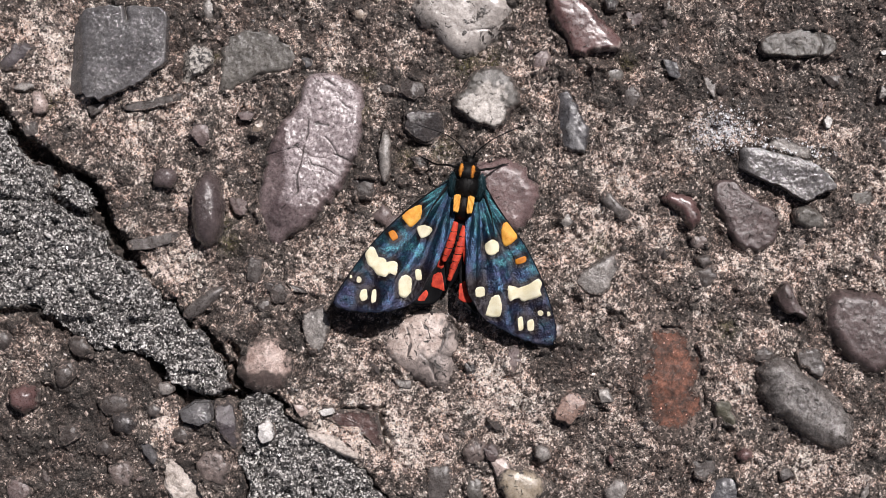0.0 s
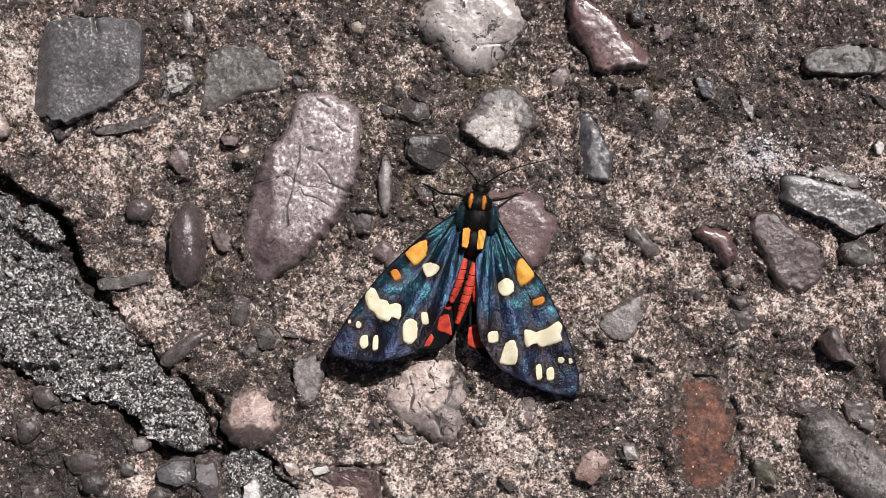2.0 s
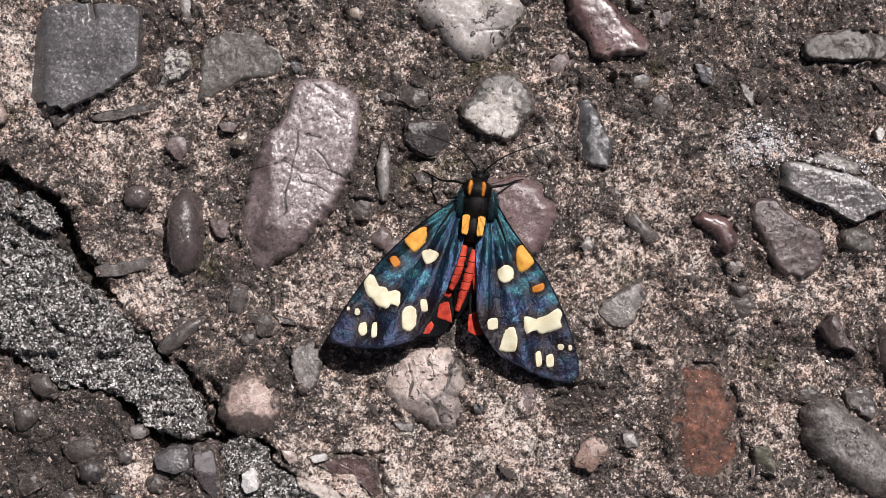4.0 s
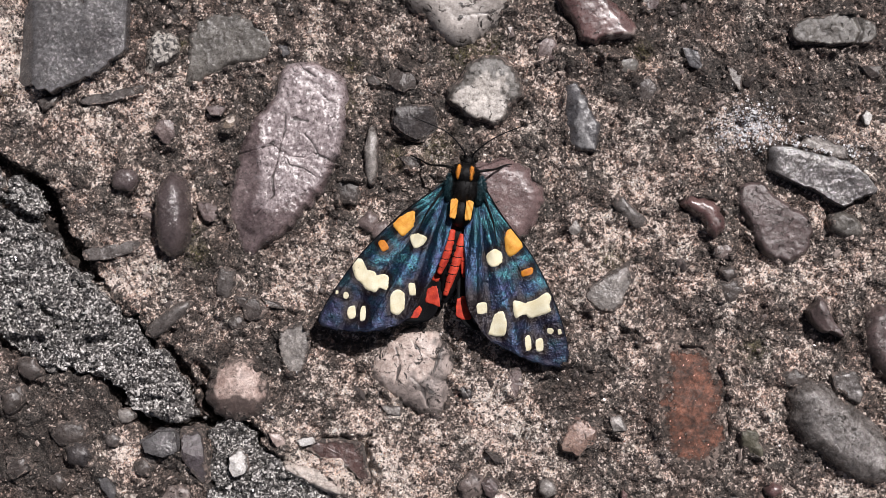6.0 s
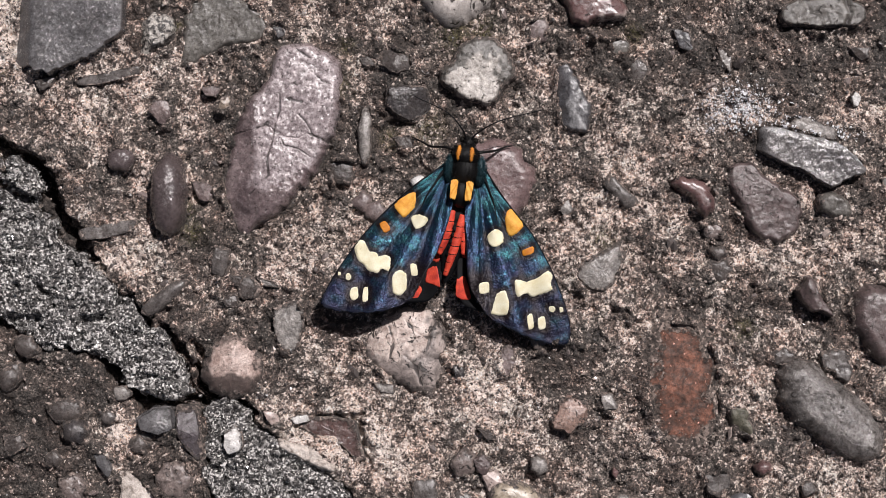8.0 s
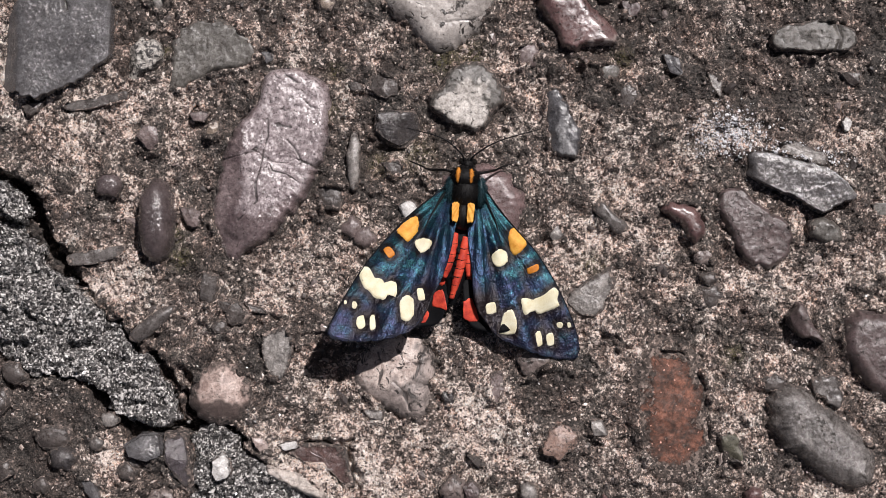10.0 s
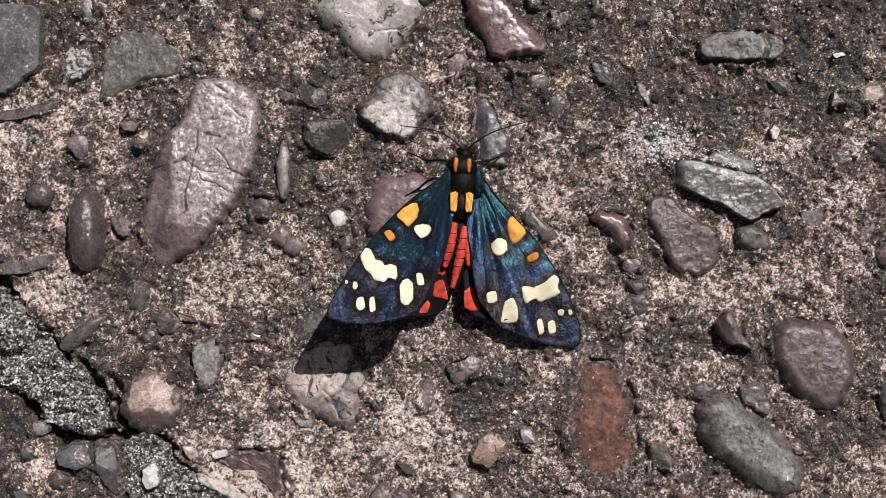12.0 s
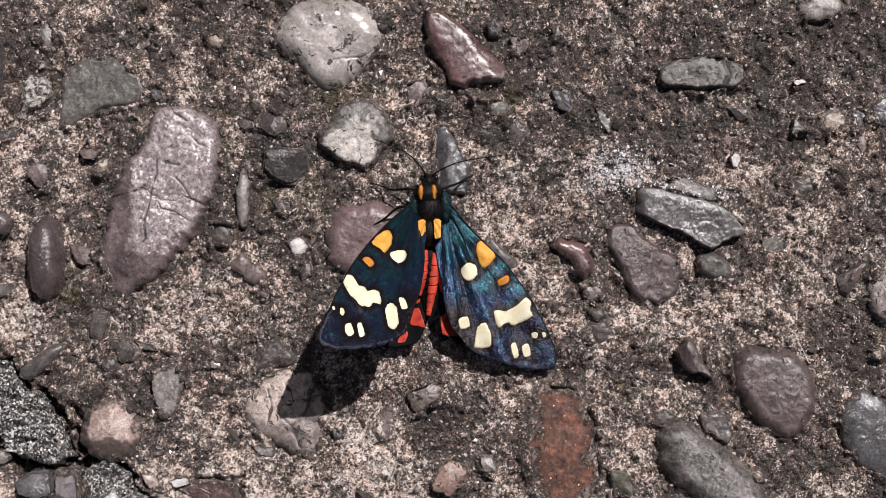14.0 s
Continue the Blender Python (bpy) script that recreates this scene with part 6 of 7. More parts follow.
def wing_material():
    """Black-blue scales with a green and violet metallic sheen, dusted finely."""
    m = Nodes("wing_scales")
    far = m.attribute("far")
    blot = m.noise(2.6, 5.0, 0.65, 1.0)
    tone = m.ramp(blot, (0.34, (0.004, 0.004, 0.012)), (0.50, (0.004, 0.011, 0.030)), (0.68, (0.006, 0.024, 0.046)))
    plain = m.p
    m.p = m.along(("fan", 9.0), ("far", 1.9))
    streak = m.noise(1.0, 4.0, 0.65)
    fine_streak = m.noise(0.28, 3.0, 0.6)
    m.p = plain
    tone = m.mix(m.ramp(streak, (0.38, 0.6), (0.52, 0.0)), tone, (0.006, 0.006, 0.016))
    # dark veins and the shade in the fold bottoms, put into the colour
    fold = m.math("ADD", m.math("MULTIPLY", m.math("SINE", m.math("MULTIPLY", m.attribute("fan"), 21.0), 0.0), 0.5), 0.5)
    crease_shade = m.math("MULTIPLY", m.ramp(fold, (0.0, 1.0), (0.16, 0.0)), m.ramp(far, (0.2, 0.0), (0.5, 0.85)))
    tone = m.mix(crease_shade, tone, (0.005, 0.005, 0.012))
    outer = m.math("ADD", far, m.math("MULTIPLY", m.math("SUBTRACT", m.noise(4.0, 3.0), 0.5), 0.5))
    tone = m.mix(m.ramp(outer, (0.45, 0.0), (0.8, 0.85)), tone, (0.009, 0.007, 0.018))
    halo = m.math("MULTIPLY", m.ramp(m.attribute("halo"), (0.1, 0.0), (0.75, 1.0)), m.ramp(m.noise(0.8, 4.0, 0.7), (0.3, 0.7), (0.6, 1.0)))
    # also darker beside the inner margin at mid-wing, joined to the halo
    inner = m.math("MULTIPLY", m.ramp(m.attribute("fan"), (0.17, 1.0), (0.36, 0.0)), m.ramp(far, (0.40, 0.0), (0.50, 1.0)))
    halo = m.math("MAXIMUM", halo, m.math("MULTIPLY", inner, m.ramp(far, (0.66, 0.95), (0.78, 0.0))))
    tone = m.mix(halo, tone, (0.010, 0.006, 0.006))
    dust = m.cells(0.09)
    gleam = m.ramp(m.math("ADD", m.math("MULTIPLY", dust, 0.5), m.math("MULTIPLY", m.noise(1.1, 6.0, 0.75, 0.6), 0.9)), (0.55, 0.0), (0.87, 1.0))
    lie = m.math("SUBTRACT", m.math("MULTIPLY", m.attribute("fan"), 0.24), m.math("MULTIPLY", far, 0.28))
    hue = m.ramp(m.math("ADD", m.noise(1.6, 3.0, 0.7), lie), (0.32, (0.050, 0.052, 0.115)), (0.45, (0.040, 0.095, 0.165)), (0.59, (0.048, 0.17, 0.185)))
    gleam = m.math("MULTIPLY", gleam, m.ramp(outer, (0.35, 1.0), (0.85, 0.36)))
    gleam = m.math("MULTIPLY", gleam, m.math("SUBTRACT", 1.0, halo))
    gleam = m.math("MULTIPLY", gleam, m.ramp(streak, (0.36, 0.5), (0.54, 1.0)))
    gleam = m.math("MULTIPLY", gleam, m.ramp(fine_streak, (0.36, 0.8), (0.54, 1.0)))
    gleam = m.math("MULTIPLY", gleam, m.math("SUBTRACT", 1.0, crease_shade))
    tone = m.mix(gleam, tone, hue)
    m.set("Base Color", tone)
    m.set("Specular IOR Level", 0.2)
    m.set("Metallic", m.ramp(gleam, (0.0, 0.3), (0.6, 0.95)))
    m.set("Roughness", m.ramp(m.noise(0.15, 2.0), (0.3, 0.24), (0.7, 0.40)))
    m.bump(m.noise(1.0, 4.0, 0.65), 0.25)
    m.bump(streak, 0.2)
    m.lean(0.0, 0.33)
    m.facets(0.1, 0.28)
    return m.mat


def spot_material(name, dark, light):
    m = Nodes(name)
    tone = m.ramp(m.noise(0.9, 3.0), (0.3, dark), (0.65, light))
    tone = m.mix(0.3, tone, m.ramp(m.noise(0.12, 2.0), (0.3, 0.3), (0.7, 0.75)), "OVERLAY")
    m.set("Base Color", tone)
    m.set("Roughness", 0.65)
    m.bump(m.noise(0.15, 2.0), 0.03)
    return m.mat


WING = wing_material()
CREAM = spot_material("cream_scales", (0.70, 0.63, 0.40), (0.82, 0.78, 0.58))
ORANGE = spot_material("orange_scales", (0.62, 0.24, 0.02), (0.80, 0.42, 0.07))
AMBER = spot_material("amber_scales", (0.48, 0.15, 0.012), (0.66, 0.26, 0.02))
SCARLET = spot_material("scarlet_scales", (0.36, 0.022, 0.014), (0.74, 0.08, 0.035))
BLACK = hair_material("black_hair", (0.0045, 0.004, 0.004), 0.45)
INK = hair_material("black_scales", (0.004, 0.004, 0.005), 0.6)
TUFT = hair_material("tuft_hair", (0.016, 0.042, 0.052), 0.3)
FRINGE = hair_material("fringe_scales", (0.03, 0.034, 0.055), 0.4)
EYE = hair_material("eye_black", (0.01, 0.009, 0.008), 0.15)


def smooth_ring(ring, each=5):
    """A closed outline rounded through its points."""
    k, out = len(ring), []
    for a in range(k):
        p0, p1, p2, p3 = (Vector(ring[(a + d) % k]) for d in (-1, 0, 1, 2))
        for i in range(each):
            f = i / each
            out.append(p1 + 0.5 * f * (p2 - p0 + f * (2 * p0 - 5 * p1 + 4 * p2 - p3 + f * (3 * (p1 - p2) + p3 - p0))))
    return out


def wing_height(u, v):
    """The wing's own relief: a shallow arch with folds along the veins that fan out from the base (mm)."""
    far = math.hypot(u, v)
    fan = math.atan2(u, -v + 0.01)
    fold = 0.44 * math.sin(fan * 21.0) * min(1, far / 6) * (0.5 + 0.5 * noise.noise((u * 0.3, v * 0.3, 2.0)))
    arch = 0.9 * math.sin(min(1, max(0, far / 26)) * math.pi) * 0.7
    wave = 0.28 * noise.noise((u * 0.35, v * 0.35, 7.0))
    return arch + fold + wave


def wing_patch(name, ring, material, parent, side, lift, thick, rows=12, label="", fray=0.0, straight=0.0, halo=()):
    """A plate on the wing's relief, filled from its outline inwards; halo: rings round which its scales are black."""
    edge = smooth_ring(ring, 9 if straight or halo else 5)
    if straight:
        plain = [Vector(p).lerp(Vector(q), i / 9) for p, q in zip(ring, list(ring[1:]) + [ring[0]]) for i in range(9)]
        edge = [a.lerp(c, straight) for a, c in zip(edge, plain)]
    mid = sum(edge, Vector((0, 0))) / len(edge)
    n, verts, faces = len(edge), [], []
    rnd = random.Random(name + str(ring))
    jitter = [1 + rnd.uniform(-fray, fray) * (1.0 if halo else min(1.0, 1.2 / max(0.2, (p - mid).length))) for p in edge]
    if halo:  # shallow bays along the outer margin
        run = 0.0
        for i, p in enumerate(edge):
            run += (p - edge[i - 1]).length
            jitter[i] -= 0.028 * abs(math.sin(run * 1.55)) * min(1, max(0, -p.y - 15)) if p.x > 1.5 else 0
    for level in (0, 1):
        for j in range(rows):
            f = 1 - j / rows
            for p, g in zip(edge, jitter):
                q = mid + (p - mid) * f * (g if j == 0 else 1)
                z = wing_height(q.x, q.y) + lift - level * thick
                verts.append((side * q.x * MM, q.y * MM, z * MM))
        z = wing_height(mid.x, mid.y) + lift - level * thick
        verts.append((side * mid.x * MM, mid.y * MM, z * MM))
    block = n * rows + 1
    for level in (0, 1):
        o = level * block
        for j in range(rows - 1):
            for i in range(n):
                k = (i + 1) % n
                quad = (o + j * n + i, o + j * n + k, o + (j + 1) * n + k, o + (j + 1) * n + i)
                faces.append(quad if level == 0 else quad[::-1])
        last = o + (rows - 1) * n
        for i in range(n):
            t = (last + i, last + (i + 1) % n, o + block - 1)
            faces.append(t if level == 0 else t[::-1])
    for i in range(n):
        k = (i + 1) % n
        faces.append((k, i, block + i, block + k))
    if side * sum(a.x * b.y - b.x * a.y for a, b in zip(edge, edge[1:] + edge[:1])) < 0:
        faces = [f[::-1] for f in faces]
    ob = mesh_object(name, verts, faces, material, parent=parent)
    ob.data.attributes.new("far", "FLOAT", "POINT").data.foreach_set("value", [math.hypot(v[0], v[1]) / 0.026 for v in verts])
    ob.data.attributes.new("fan", "FLOAT", "POINT").data.foreach_set("value", [math.atan2(side * v[0], 0.00001 - v[1]) for v in verts])
    if halo:
        x = np.array([abs(v[0]) / MM if side > 0 else -v[0] / MM for v in verts])
        y = np.array([v[1] / MM for v in verts])
        near = np.max([np.exp(-((from_line(x, y, list(r) + [r[0]]) / 0.75) ** 2)) for r in halo], 0)
        ob.data.attributes.new("halo", "FLOAT", "POINT").data.foreach_set("value", near.astype(np.float32))
    if label:
        tagged(ob, label)
    return ob


def tube(name, path, radii, material, parent, sides=8, label=""):
    """A tapering round limb along a path (mm)."""
    verts, faces, m = [], [], len(path)
    for i, (p, r) in enumerate(zip(path, radii)):
        way = (Vector(path[min(i + 1, m - 1)]) - Vector(path[max(i - 1, 0)])).normalized()
        a = way.cross(Vector((0.13, 0.21, 0.97))).normalized()
        b = way.cross(a)
        for k in range(sides):
            t = 2 * math.pi * k / sides
            verts.append((Vector(p) + (a * math.cos(t) + b * math.sin(t)) * r) * MM)
    for i in range(m - 1):
        for k in range(sides):
            q = (k + 1) % sides
            faces.append((i * sides + k, i * sides + q, (i + 1) * sides + q, (i + 1) * sides + k))
    faces += [tuple(range(sides))[::-1], tuple(range((m - 1) * sides, m * sides))]
    ob = mesh_object(name, verts, faces, material, parent=parent)
    if label:
        tagged(ob, label)
    return ob


def curved(points, each=8):
    """A smooth path through a few points."""
    pts = [Vector(p) for p in points]
    pts = [pts[0] * 2 - pts[1]] + pts + [pts[-1] * 2 - pts[-2]]
    out = []
    for a in range(1, len(pts) - 2):
        p0, p1, p2, p3 = pts[a - 1 : a + 3]
        for i in range(each):
            f = i / each
            out.append(p1 + 0.5 * f * (p2 - p0 + f * (2 * p0 - 5 * p1 + 4 * p2 - p3 + f * (3 * (p1 - p2) + p3 - p0))))
    return out + [pts[-2]]


def furry(name, middle, half, material, parent, hairs, length, seed, back=0.6, label=""):
    """An oval body covered with short tapering hairs that lie backwards."""
    rnd = random.Random(seed)
    verts, faces = [], []
    rows, cols = 14, 22
    for j in range(rows + 1):
        for i in range(cols):
            th, ph = math.pi * j / rows, 2 * math.pi * i / cols
            d = Vector((math.sin(th) * math.cos(ph), math.cos(th), math.sin(th) * math.sin(ph)))
            g = 1 + 0.06 * noise.noise(d * 3 + Vector((seed, 0, 0)))
            verts.append(tuple((middle[c] + d[c] * half[c] * g) * MM for c in range(3)))
    for j in range(rows):
        for i in range(cols):
            k = (i + 1) % cols
            faces.append((j * cols + i, j * cols + k, (j + 1) * cols + k, (j + 1) * cols + i))
    for _ in range(hairs):
        d = Vector((rnd.gauss(0, 1), rnd.gauss(0, 1), abs(rnd.gauss(0, 1)) * 0.9 - 0.15)).normalized()
        root = Vector(middle[c] + d[c] * half[c] * 0.97 for c in range(3))
        tip = root + (d + Vector((rnd.uniform(-0.4, 0.4), -back + rnd.uniform(-0.4, 0.4), 0))).normalized() * length * rnd.uniform(0.5, 1.2)
        a = (tip - root).cross(Vector((rnd.uniform(-1, 1), rnd.uniform(-1, 1), 1))).normalized() * 0.05
        b = (tip - root).normalized().cross(a)
        o = len(verts)
        verts += [tuple((root + a) * MM), tuple((root - a * 0.5 + b) * MM), tuple((root - a * 0.5 - b) * MM), tuple(tip * MM)]
        faces += [(o, o + 1, o + 3), (o + 1, o + 2, o + 3), (o + 2, o, o + 3)]
    ob = mesh_object(name, verts, faces, material, parent=parent)
    if label:
        tagged(ob, label)
    return ob


HINGE_AXIS = radians(50)  # in the wing's plane, from straight outwards towards the head


def wing_pose(side, lift, sweep):
    """A forewing's pose on the moth: swept in its plane, then its tip lifted about the slanting hinge (degrees)."""
    turn = Matrix.Rotation(radians(lift), 4, Vector((-math.cos(HINGE_AXIS), -side * math.sin(HINGE_AXIS), 0)))
    return Matrix.Translation((side * 1.6 * MM, 1.0 * MM, 6.0 * MM)) @ turn @ Matrix.Rotation(radians(sweep * side), 4, "Z")


def forewing(moth, side, outline, cream, orange, amber):
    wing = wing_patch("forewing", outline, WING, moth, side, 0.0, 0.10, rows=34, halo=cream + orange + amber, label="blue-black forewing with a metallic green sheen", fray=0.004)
    for ring in cream:
        wing_patch("cream_spot", ring, CREAM, wing, side, 0.014, 0.03, rows=5, label="pale cream wing spot", fray=0.05, straight=0.25)
    for ring in orange:
        wing_patch("orange_spot", ring, ORANGE, wing, side, 0.014, 0.03, rows=5, label="bright orange wing spot", fray=0.05, straight=0.3)
    for ring in amber:
        wing_patch("amber_spot", ring, AMBER, wing, side, 0.014, 0.03, rows=4, label="small dark orange wing spot", fray=0.05, straight=0.3)
    # dark creases from the base, and the black front edge
    for line in ([(0.7, -0.6), (1.6, -2.2), (2.5, -4.0), (3.2, -6.2)],):
        path = [(side * p.x, p.y, wing_height(p.x, p.y) - 0.02) for p in curved([(a, c, 0) for a, c in line], 10)]
        tube("vein", path, [0.22 - 0.16 * i / len(path) for i in range(len(path))], INK, wing, 6)
    path = [(side * p.x, p.y, wing_height(p.x, p.y) - 0.03) for p in curved([(a, c, 0) for a, c in outline[:7]], 10)]
    tube("front_edge", path, [0.11 - 0.06 * i / len(path) for i in range(len(path))], INK, wing, 6, "thin black front edge of the wing")
    # the fringe of fine scales along the outer margin, in shallow scallops
    rnd = random.Random(5 + side)
    edge = smooth_ring(outline, 40)
    mid = sum(edge, Vector((0, 0))) / len(edge)
    for name, mat, low, high, label in (("fringe", INK, 0.4, 0.58, "short dark fringe of scales"), ("pale_fringe", FRINGE, 0.36, 0.46, "bluish grey scales along the wing edge")):
        verts, faces, run = [], [], 0.0
        for p, before in zip(edge, edge[-1:] + edge[:-1]):
            run += (p - before).length
            if p.y > -15.0 or p.x < 1.5:
                continue
            bay = 0.55 + 0.45 * abs(math.sin(run * 1.7))
            for _ in range(3):
                q = p + (mid - p).normalized() * 0.42 + Vector((rnd.uniform(-0.08, 0.08), rnd.uniform(-0.08, 0.08)))
                if mat is FRINGE and rnd.random() > 0.28 * bay:
                    continue
                d = (q - mid).normalized() * rnd.uniform(low, high) * bay
                w = Vector((-d.y, d.x)).normalized() * 0.05
                z = wing_height(q.x, q.y) + (0.04 if mat is FRINGE else 0)
                o = len(verts)
                for r, h in ((q - w, z), (q + w, z), (q + d, z - 0.1), (q + d * 0.3, z - 0.1)):
                    verts.append((side * r.x * MM, r.y * MM, h * MM))
                faces += [(o, o + 1, o + 2), (o, o + 2, o + 3), (o + 1, o + 3, o + 2)]
        tagged(mesh_object(name, verts, faces, mat, False, wing), label)
    wing.matrix_basis = wing_pose(side, -5, 0)
    return wing


def hindwing(moth, side, patches):
    """The hindwing, half hidden below the forewing: black with scarlet patches."""
    ring = [(0.2, -4.5), (2.4, -7.5), (6.2, -13.0), (7.4, -15.4), (5.6, -16.4), (3.6, -16.4), (1.6, -15.4), (0.5, -11.0)]
    wing = wing_patch("hindwing", ring, INK, moth, side, 0.0, 0.08, rows=12, label="black hindwing with scarlet patches", fray=0.01)
    for patch in patches:
        wing_patch("scarlet_patch", patch, SCARLET, wing, side, 0.04, 0.06, rows=6, label="scarlet patch", fray=0.06, straight=0.5)
    wing.matrix_basis = pose(side * 0.1 * MM, 0.2 * MM, 3.7 * MM, 3, side * 4, 0)
    return wing


def build_moth():
    moth = tagged(new("moth"), "scarlet tiger moth, blue-black wings with cream and orange spots", "moth")
    furry("thorax", (0.1, 0.5, 5.5), (1.85, 2.2, 1.7), BLACK, moth, 700, 0.6, 3, label="black furry thorax")
    collar = furry("collar", (-0.05, 2.3, 5.8), (1.75, 1.5, 1.5), BLACK, moth, 420, 0.4, 4, label="black furry collar")
    for side in (-1, 1):
        furry("shoulder_tuft", (0.1 + side * 1.8, 0.6, 5.9), (0.62, 1.7, 0.55), TUFT, moth, 500, 0.5, 9, label="blue-black tuft of hair over the wing base")
    head = furry("head", (0.15, 3.9, 5.5), (0.8, 0.75, 0.8), BLACK, moth, 200, 0.3, 6, back=0.0, label="small black head")
    for side in (-1, 1):
        furry("eye", (0.15 + side * 0.8, 4.25, 5.6), (0.36, 0.4, 0.42), EYE, head, 0, 0, 8, label="shiny black eye")
        # orange stripes on the collar and broader yellow ones behind it
        slot = furry("collar_stripe", (-0.1 + side * 0.78, 2.5, 7.05), (0.26, 0.85, 0.2), AMBER, collar, 110, 0.2, 12 + side, label="orange stripe on the collar")
        slot.rotation_euler = (0, 0, 0)
        wing_patch("shoulder_stripe", [(0.52, -0.85), (0.95, -0.75), (1.36, -0.95), (1.34, -2.0), (1.25, -3.0), (0.9, -3.15), (0.55, -3.05), (0.5, -1.9)], ORANGE, moth, side, 7.45, 1.3, rows=6, label="yellow-orange stripe on the shoulder", fray=0.07, straight=0.5)
    furry("back", (0.1, -2.2, 5.5), (1.5, 1.9, 1.6), BLACK, moth, 120, 0.2, 41, label="black back between the wings")
    # abdomen: a tapering black body in segments, with scarlet stripes along it
    rows, cols, verts, faces = 36, 20, [], []
    for j in range(rows + 1):
        f = j / rows
        r = 1.55 * (1 - f**2.6) ** 0.6 * (1 + 0.06 * math.cos(f * 2 * math.pi * 7)) + 0.03
        for i in range(cols):
            a = 2 * math.pi * i / cols
            verts.append(((0.1 - 0.6 * f + r * math.cos(a)) * MM, (-2.0 - 11.4 * f) * MM, (4.2 - 0.7 * f + 0.8 * r * math.sin(a)) * MM))
    for j in range(rows):
        for i in range(cols):
            k = (i + 1) % cols
            faces.append((j * cols + i, j * cols + k, (j + 1) * cols + k, (j + 1) * cols + i))
    abdomen = tagged(mesh_object("abdomen", verts, faces, INK, parent=moth), "black abdomen with scarlet stripes")
    for path, radius in (
        ([(-0.75, -4.4, 5.2), (-0.95, -6.6, 4.85), (-1.25, -8.3, 4.6), (-1.65, -9.9, 4.3)], 0.62),
        ([(0.62, -4.8, 5.2), (0.35, -7.2, 5.05), (0.05, -9.0, 4.85), (-0.25, -10.6, 4.65), (-0.6, -12.4, 4.15)], 0.6),
        ([(0.95, -6.0, 4.8), (1.1, -7.6, 4.6), (1.25, -9.6, 4.3)], 0.52),
    ):
        line = curved(path, 8)
        wave = [radius * (0.55 + 0.45 * math.sin(math.pi * min(1, 0.12 + 0.95 * i / len(line)))) * (1 - 0.12 * (i % 7 == 0)) for i in range(len(line))]
        stripe = tube("scarlet_stripe", line, wave, SCARLET, abdomen, 10, "scarlet stripe in short segments")
        for k in range(5, len(line) - 2, 5):
            p, r = line[k], wave[k]
            bow = [(p[0] + r * a, p[1] + 0.1 * abs(a), p[2] + r * math.sqrt(max(0.0, 1.0 - a * a)) - 0.01) for a in (-0.95, -0.7, -0.35, 0.0, 0.35, 0.7, 0.95)]
            tube("segment_line", bow, [0.05] * 7, INK, stripe, 5)
    for k in range(5):
        furry("back_mark", (-0.15 - 0.1 * k, -6.6 - 0.8 * k, 5.2 - 0.1 * k), (0.26, 0.36, 0.18), INK, abdomen, 24, 0.25, 50 + k)
    feelers = []
    for side, tip, mid in ((-1, (-6.9, 4.0, 1.2), (-2.7, 2.7, 1.5)), (1, (7.5, 5.6, 1.0), (2.8, 3.0, 1.5))):
        path = curved([(0, 0, 0), (side * 0.5, 0.95, 0.7), mid, tip], 10)
        f = tube("antenna", path, [0.12 - 0.07 * i / len(path) for i in range(len(path))], INK, moth, 6, "thin black antenna")
        f.matrix_basis = pose((0.1 + side * 0.35) * MM, 4.3 * MM, 6.0 * MM)
        feelers.append(f)
    for path in (
        [(-1.0, 2.8, 5.0), (-2.6, 3.1, 4.7), (-4.4, 3.1, 2.8), (-5.6, 3.6, 1.3), (-7.0, 4.1, 0.7)],
        [(1.0, 2.8, 5.0), (2.5, 3.2, 4.6), (3.6, 3.6, 2.8), (4.6, 4.2, 2.0), (5.5, 4.5, 1.8)],
        [(1.2, 0.4, 4.4), (3.0, -1.8, 3.4), (4.4, -4.6, 1.4), (5.4, -6.6, 0.6)],
        [(-1.0, -1.0, 4.4), (-3.2, -4.0, 3.4), (-4.6, -8.0, 1.2), (-5.4, -11.0, 0.6)],
        [(1.0, -1.0, 4.4), (3.0, -4.4, 3.4), (4.4, -8.4, 1.4), (5.2, -11.0, 0.6)],
    ):
        line = curved(path, 7)
        tube("leg", line, [0.20 - 0.13 * i / len(line) for i in range(len(line))], BLACK, moth, 7, "thin black jointed leg")
    line = curved([(0, 0, 0), (-2.4, 0.3, -0.4), (-4.4, -1.0, -2.4), (-6.2, -1.9, -3.0), (-8.4, -2.6, -3.4)], 7)
    mid_leg = tube("leg", line, [0.20 - 0.13 * i / len(line) for i in range(len(line))], BLACK, moth, 7, "thin black jointed leg")
    mid_leg.matrix_basis = pose(-1.2 * MM, 0.6 * MM, 4.6 * MM, 0, 0, 48)
    hindwing(moth, -1, [[(2.7, -12.1), (1.7, -11.6), (1.3, -12.5), (0.9, -14.1), (1.7, -13.9), (2.8, -13.7)], [(4.3, -15.4), (3.5, -14.3), (3.1, -14.8), (3.5, -15.8), (4.4, -15.9)], [(1.0, -6.5), (2.2, -9.4), (2.3, -11.0), (1.5, -11.0), (0.6, -8.5)]])
    hindwing(moth, 1, [[(0.8, -12.9), (1.8, -12.4), (2.9, -15.0), (2.0, -15.3), (0.9, -14.9)], [(0.9, -6.8), (2.0, -9.0), (2.0, -10.2), (1.0, -10.0)]])
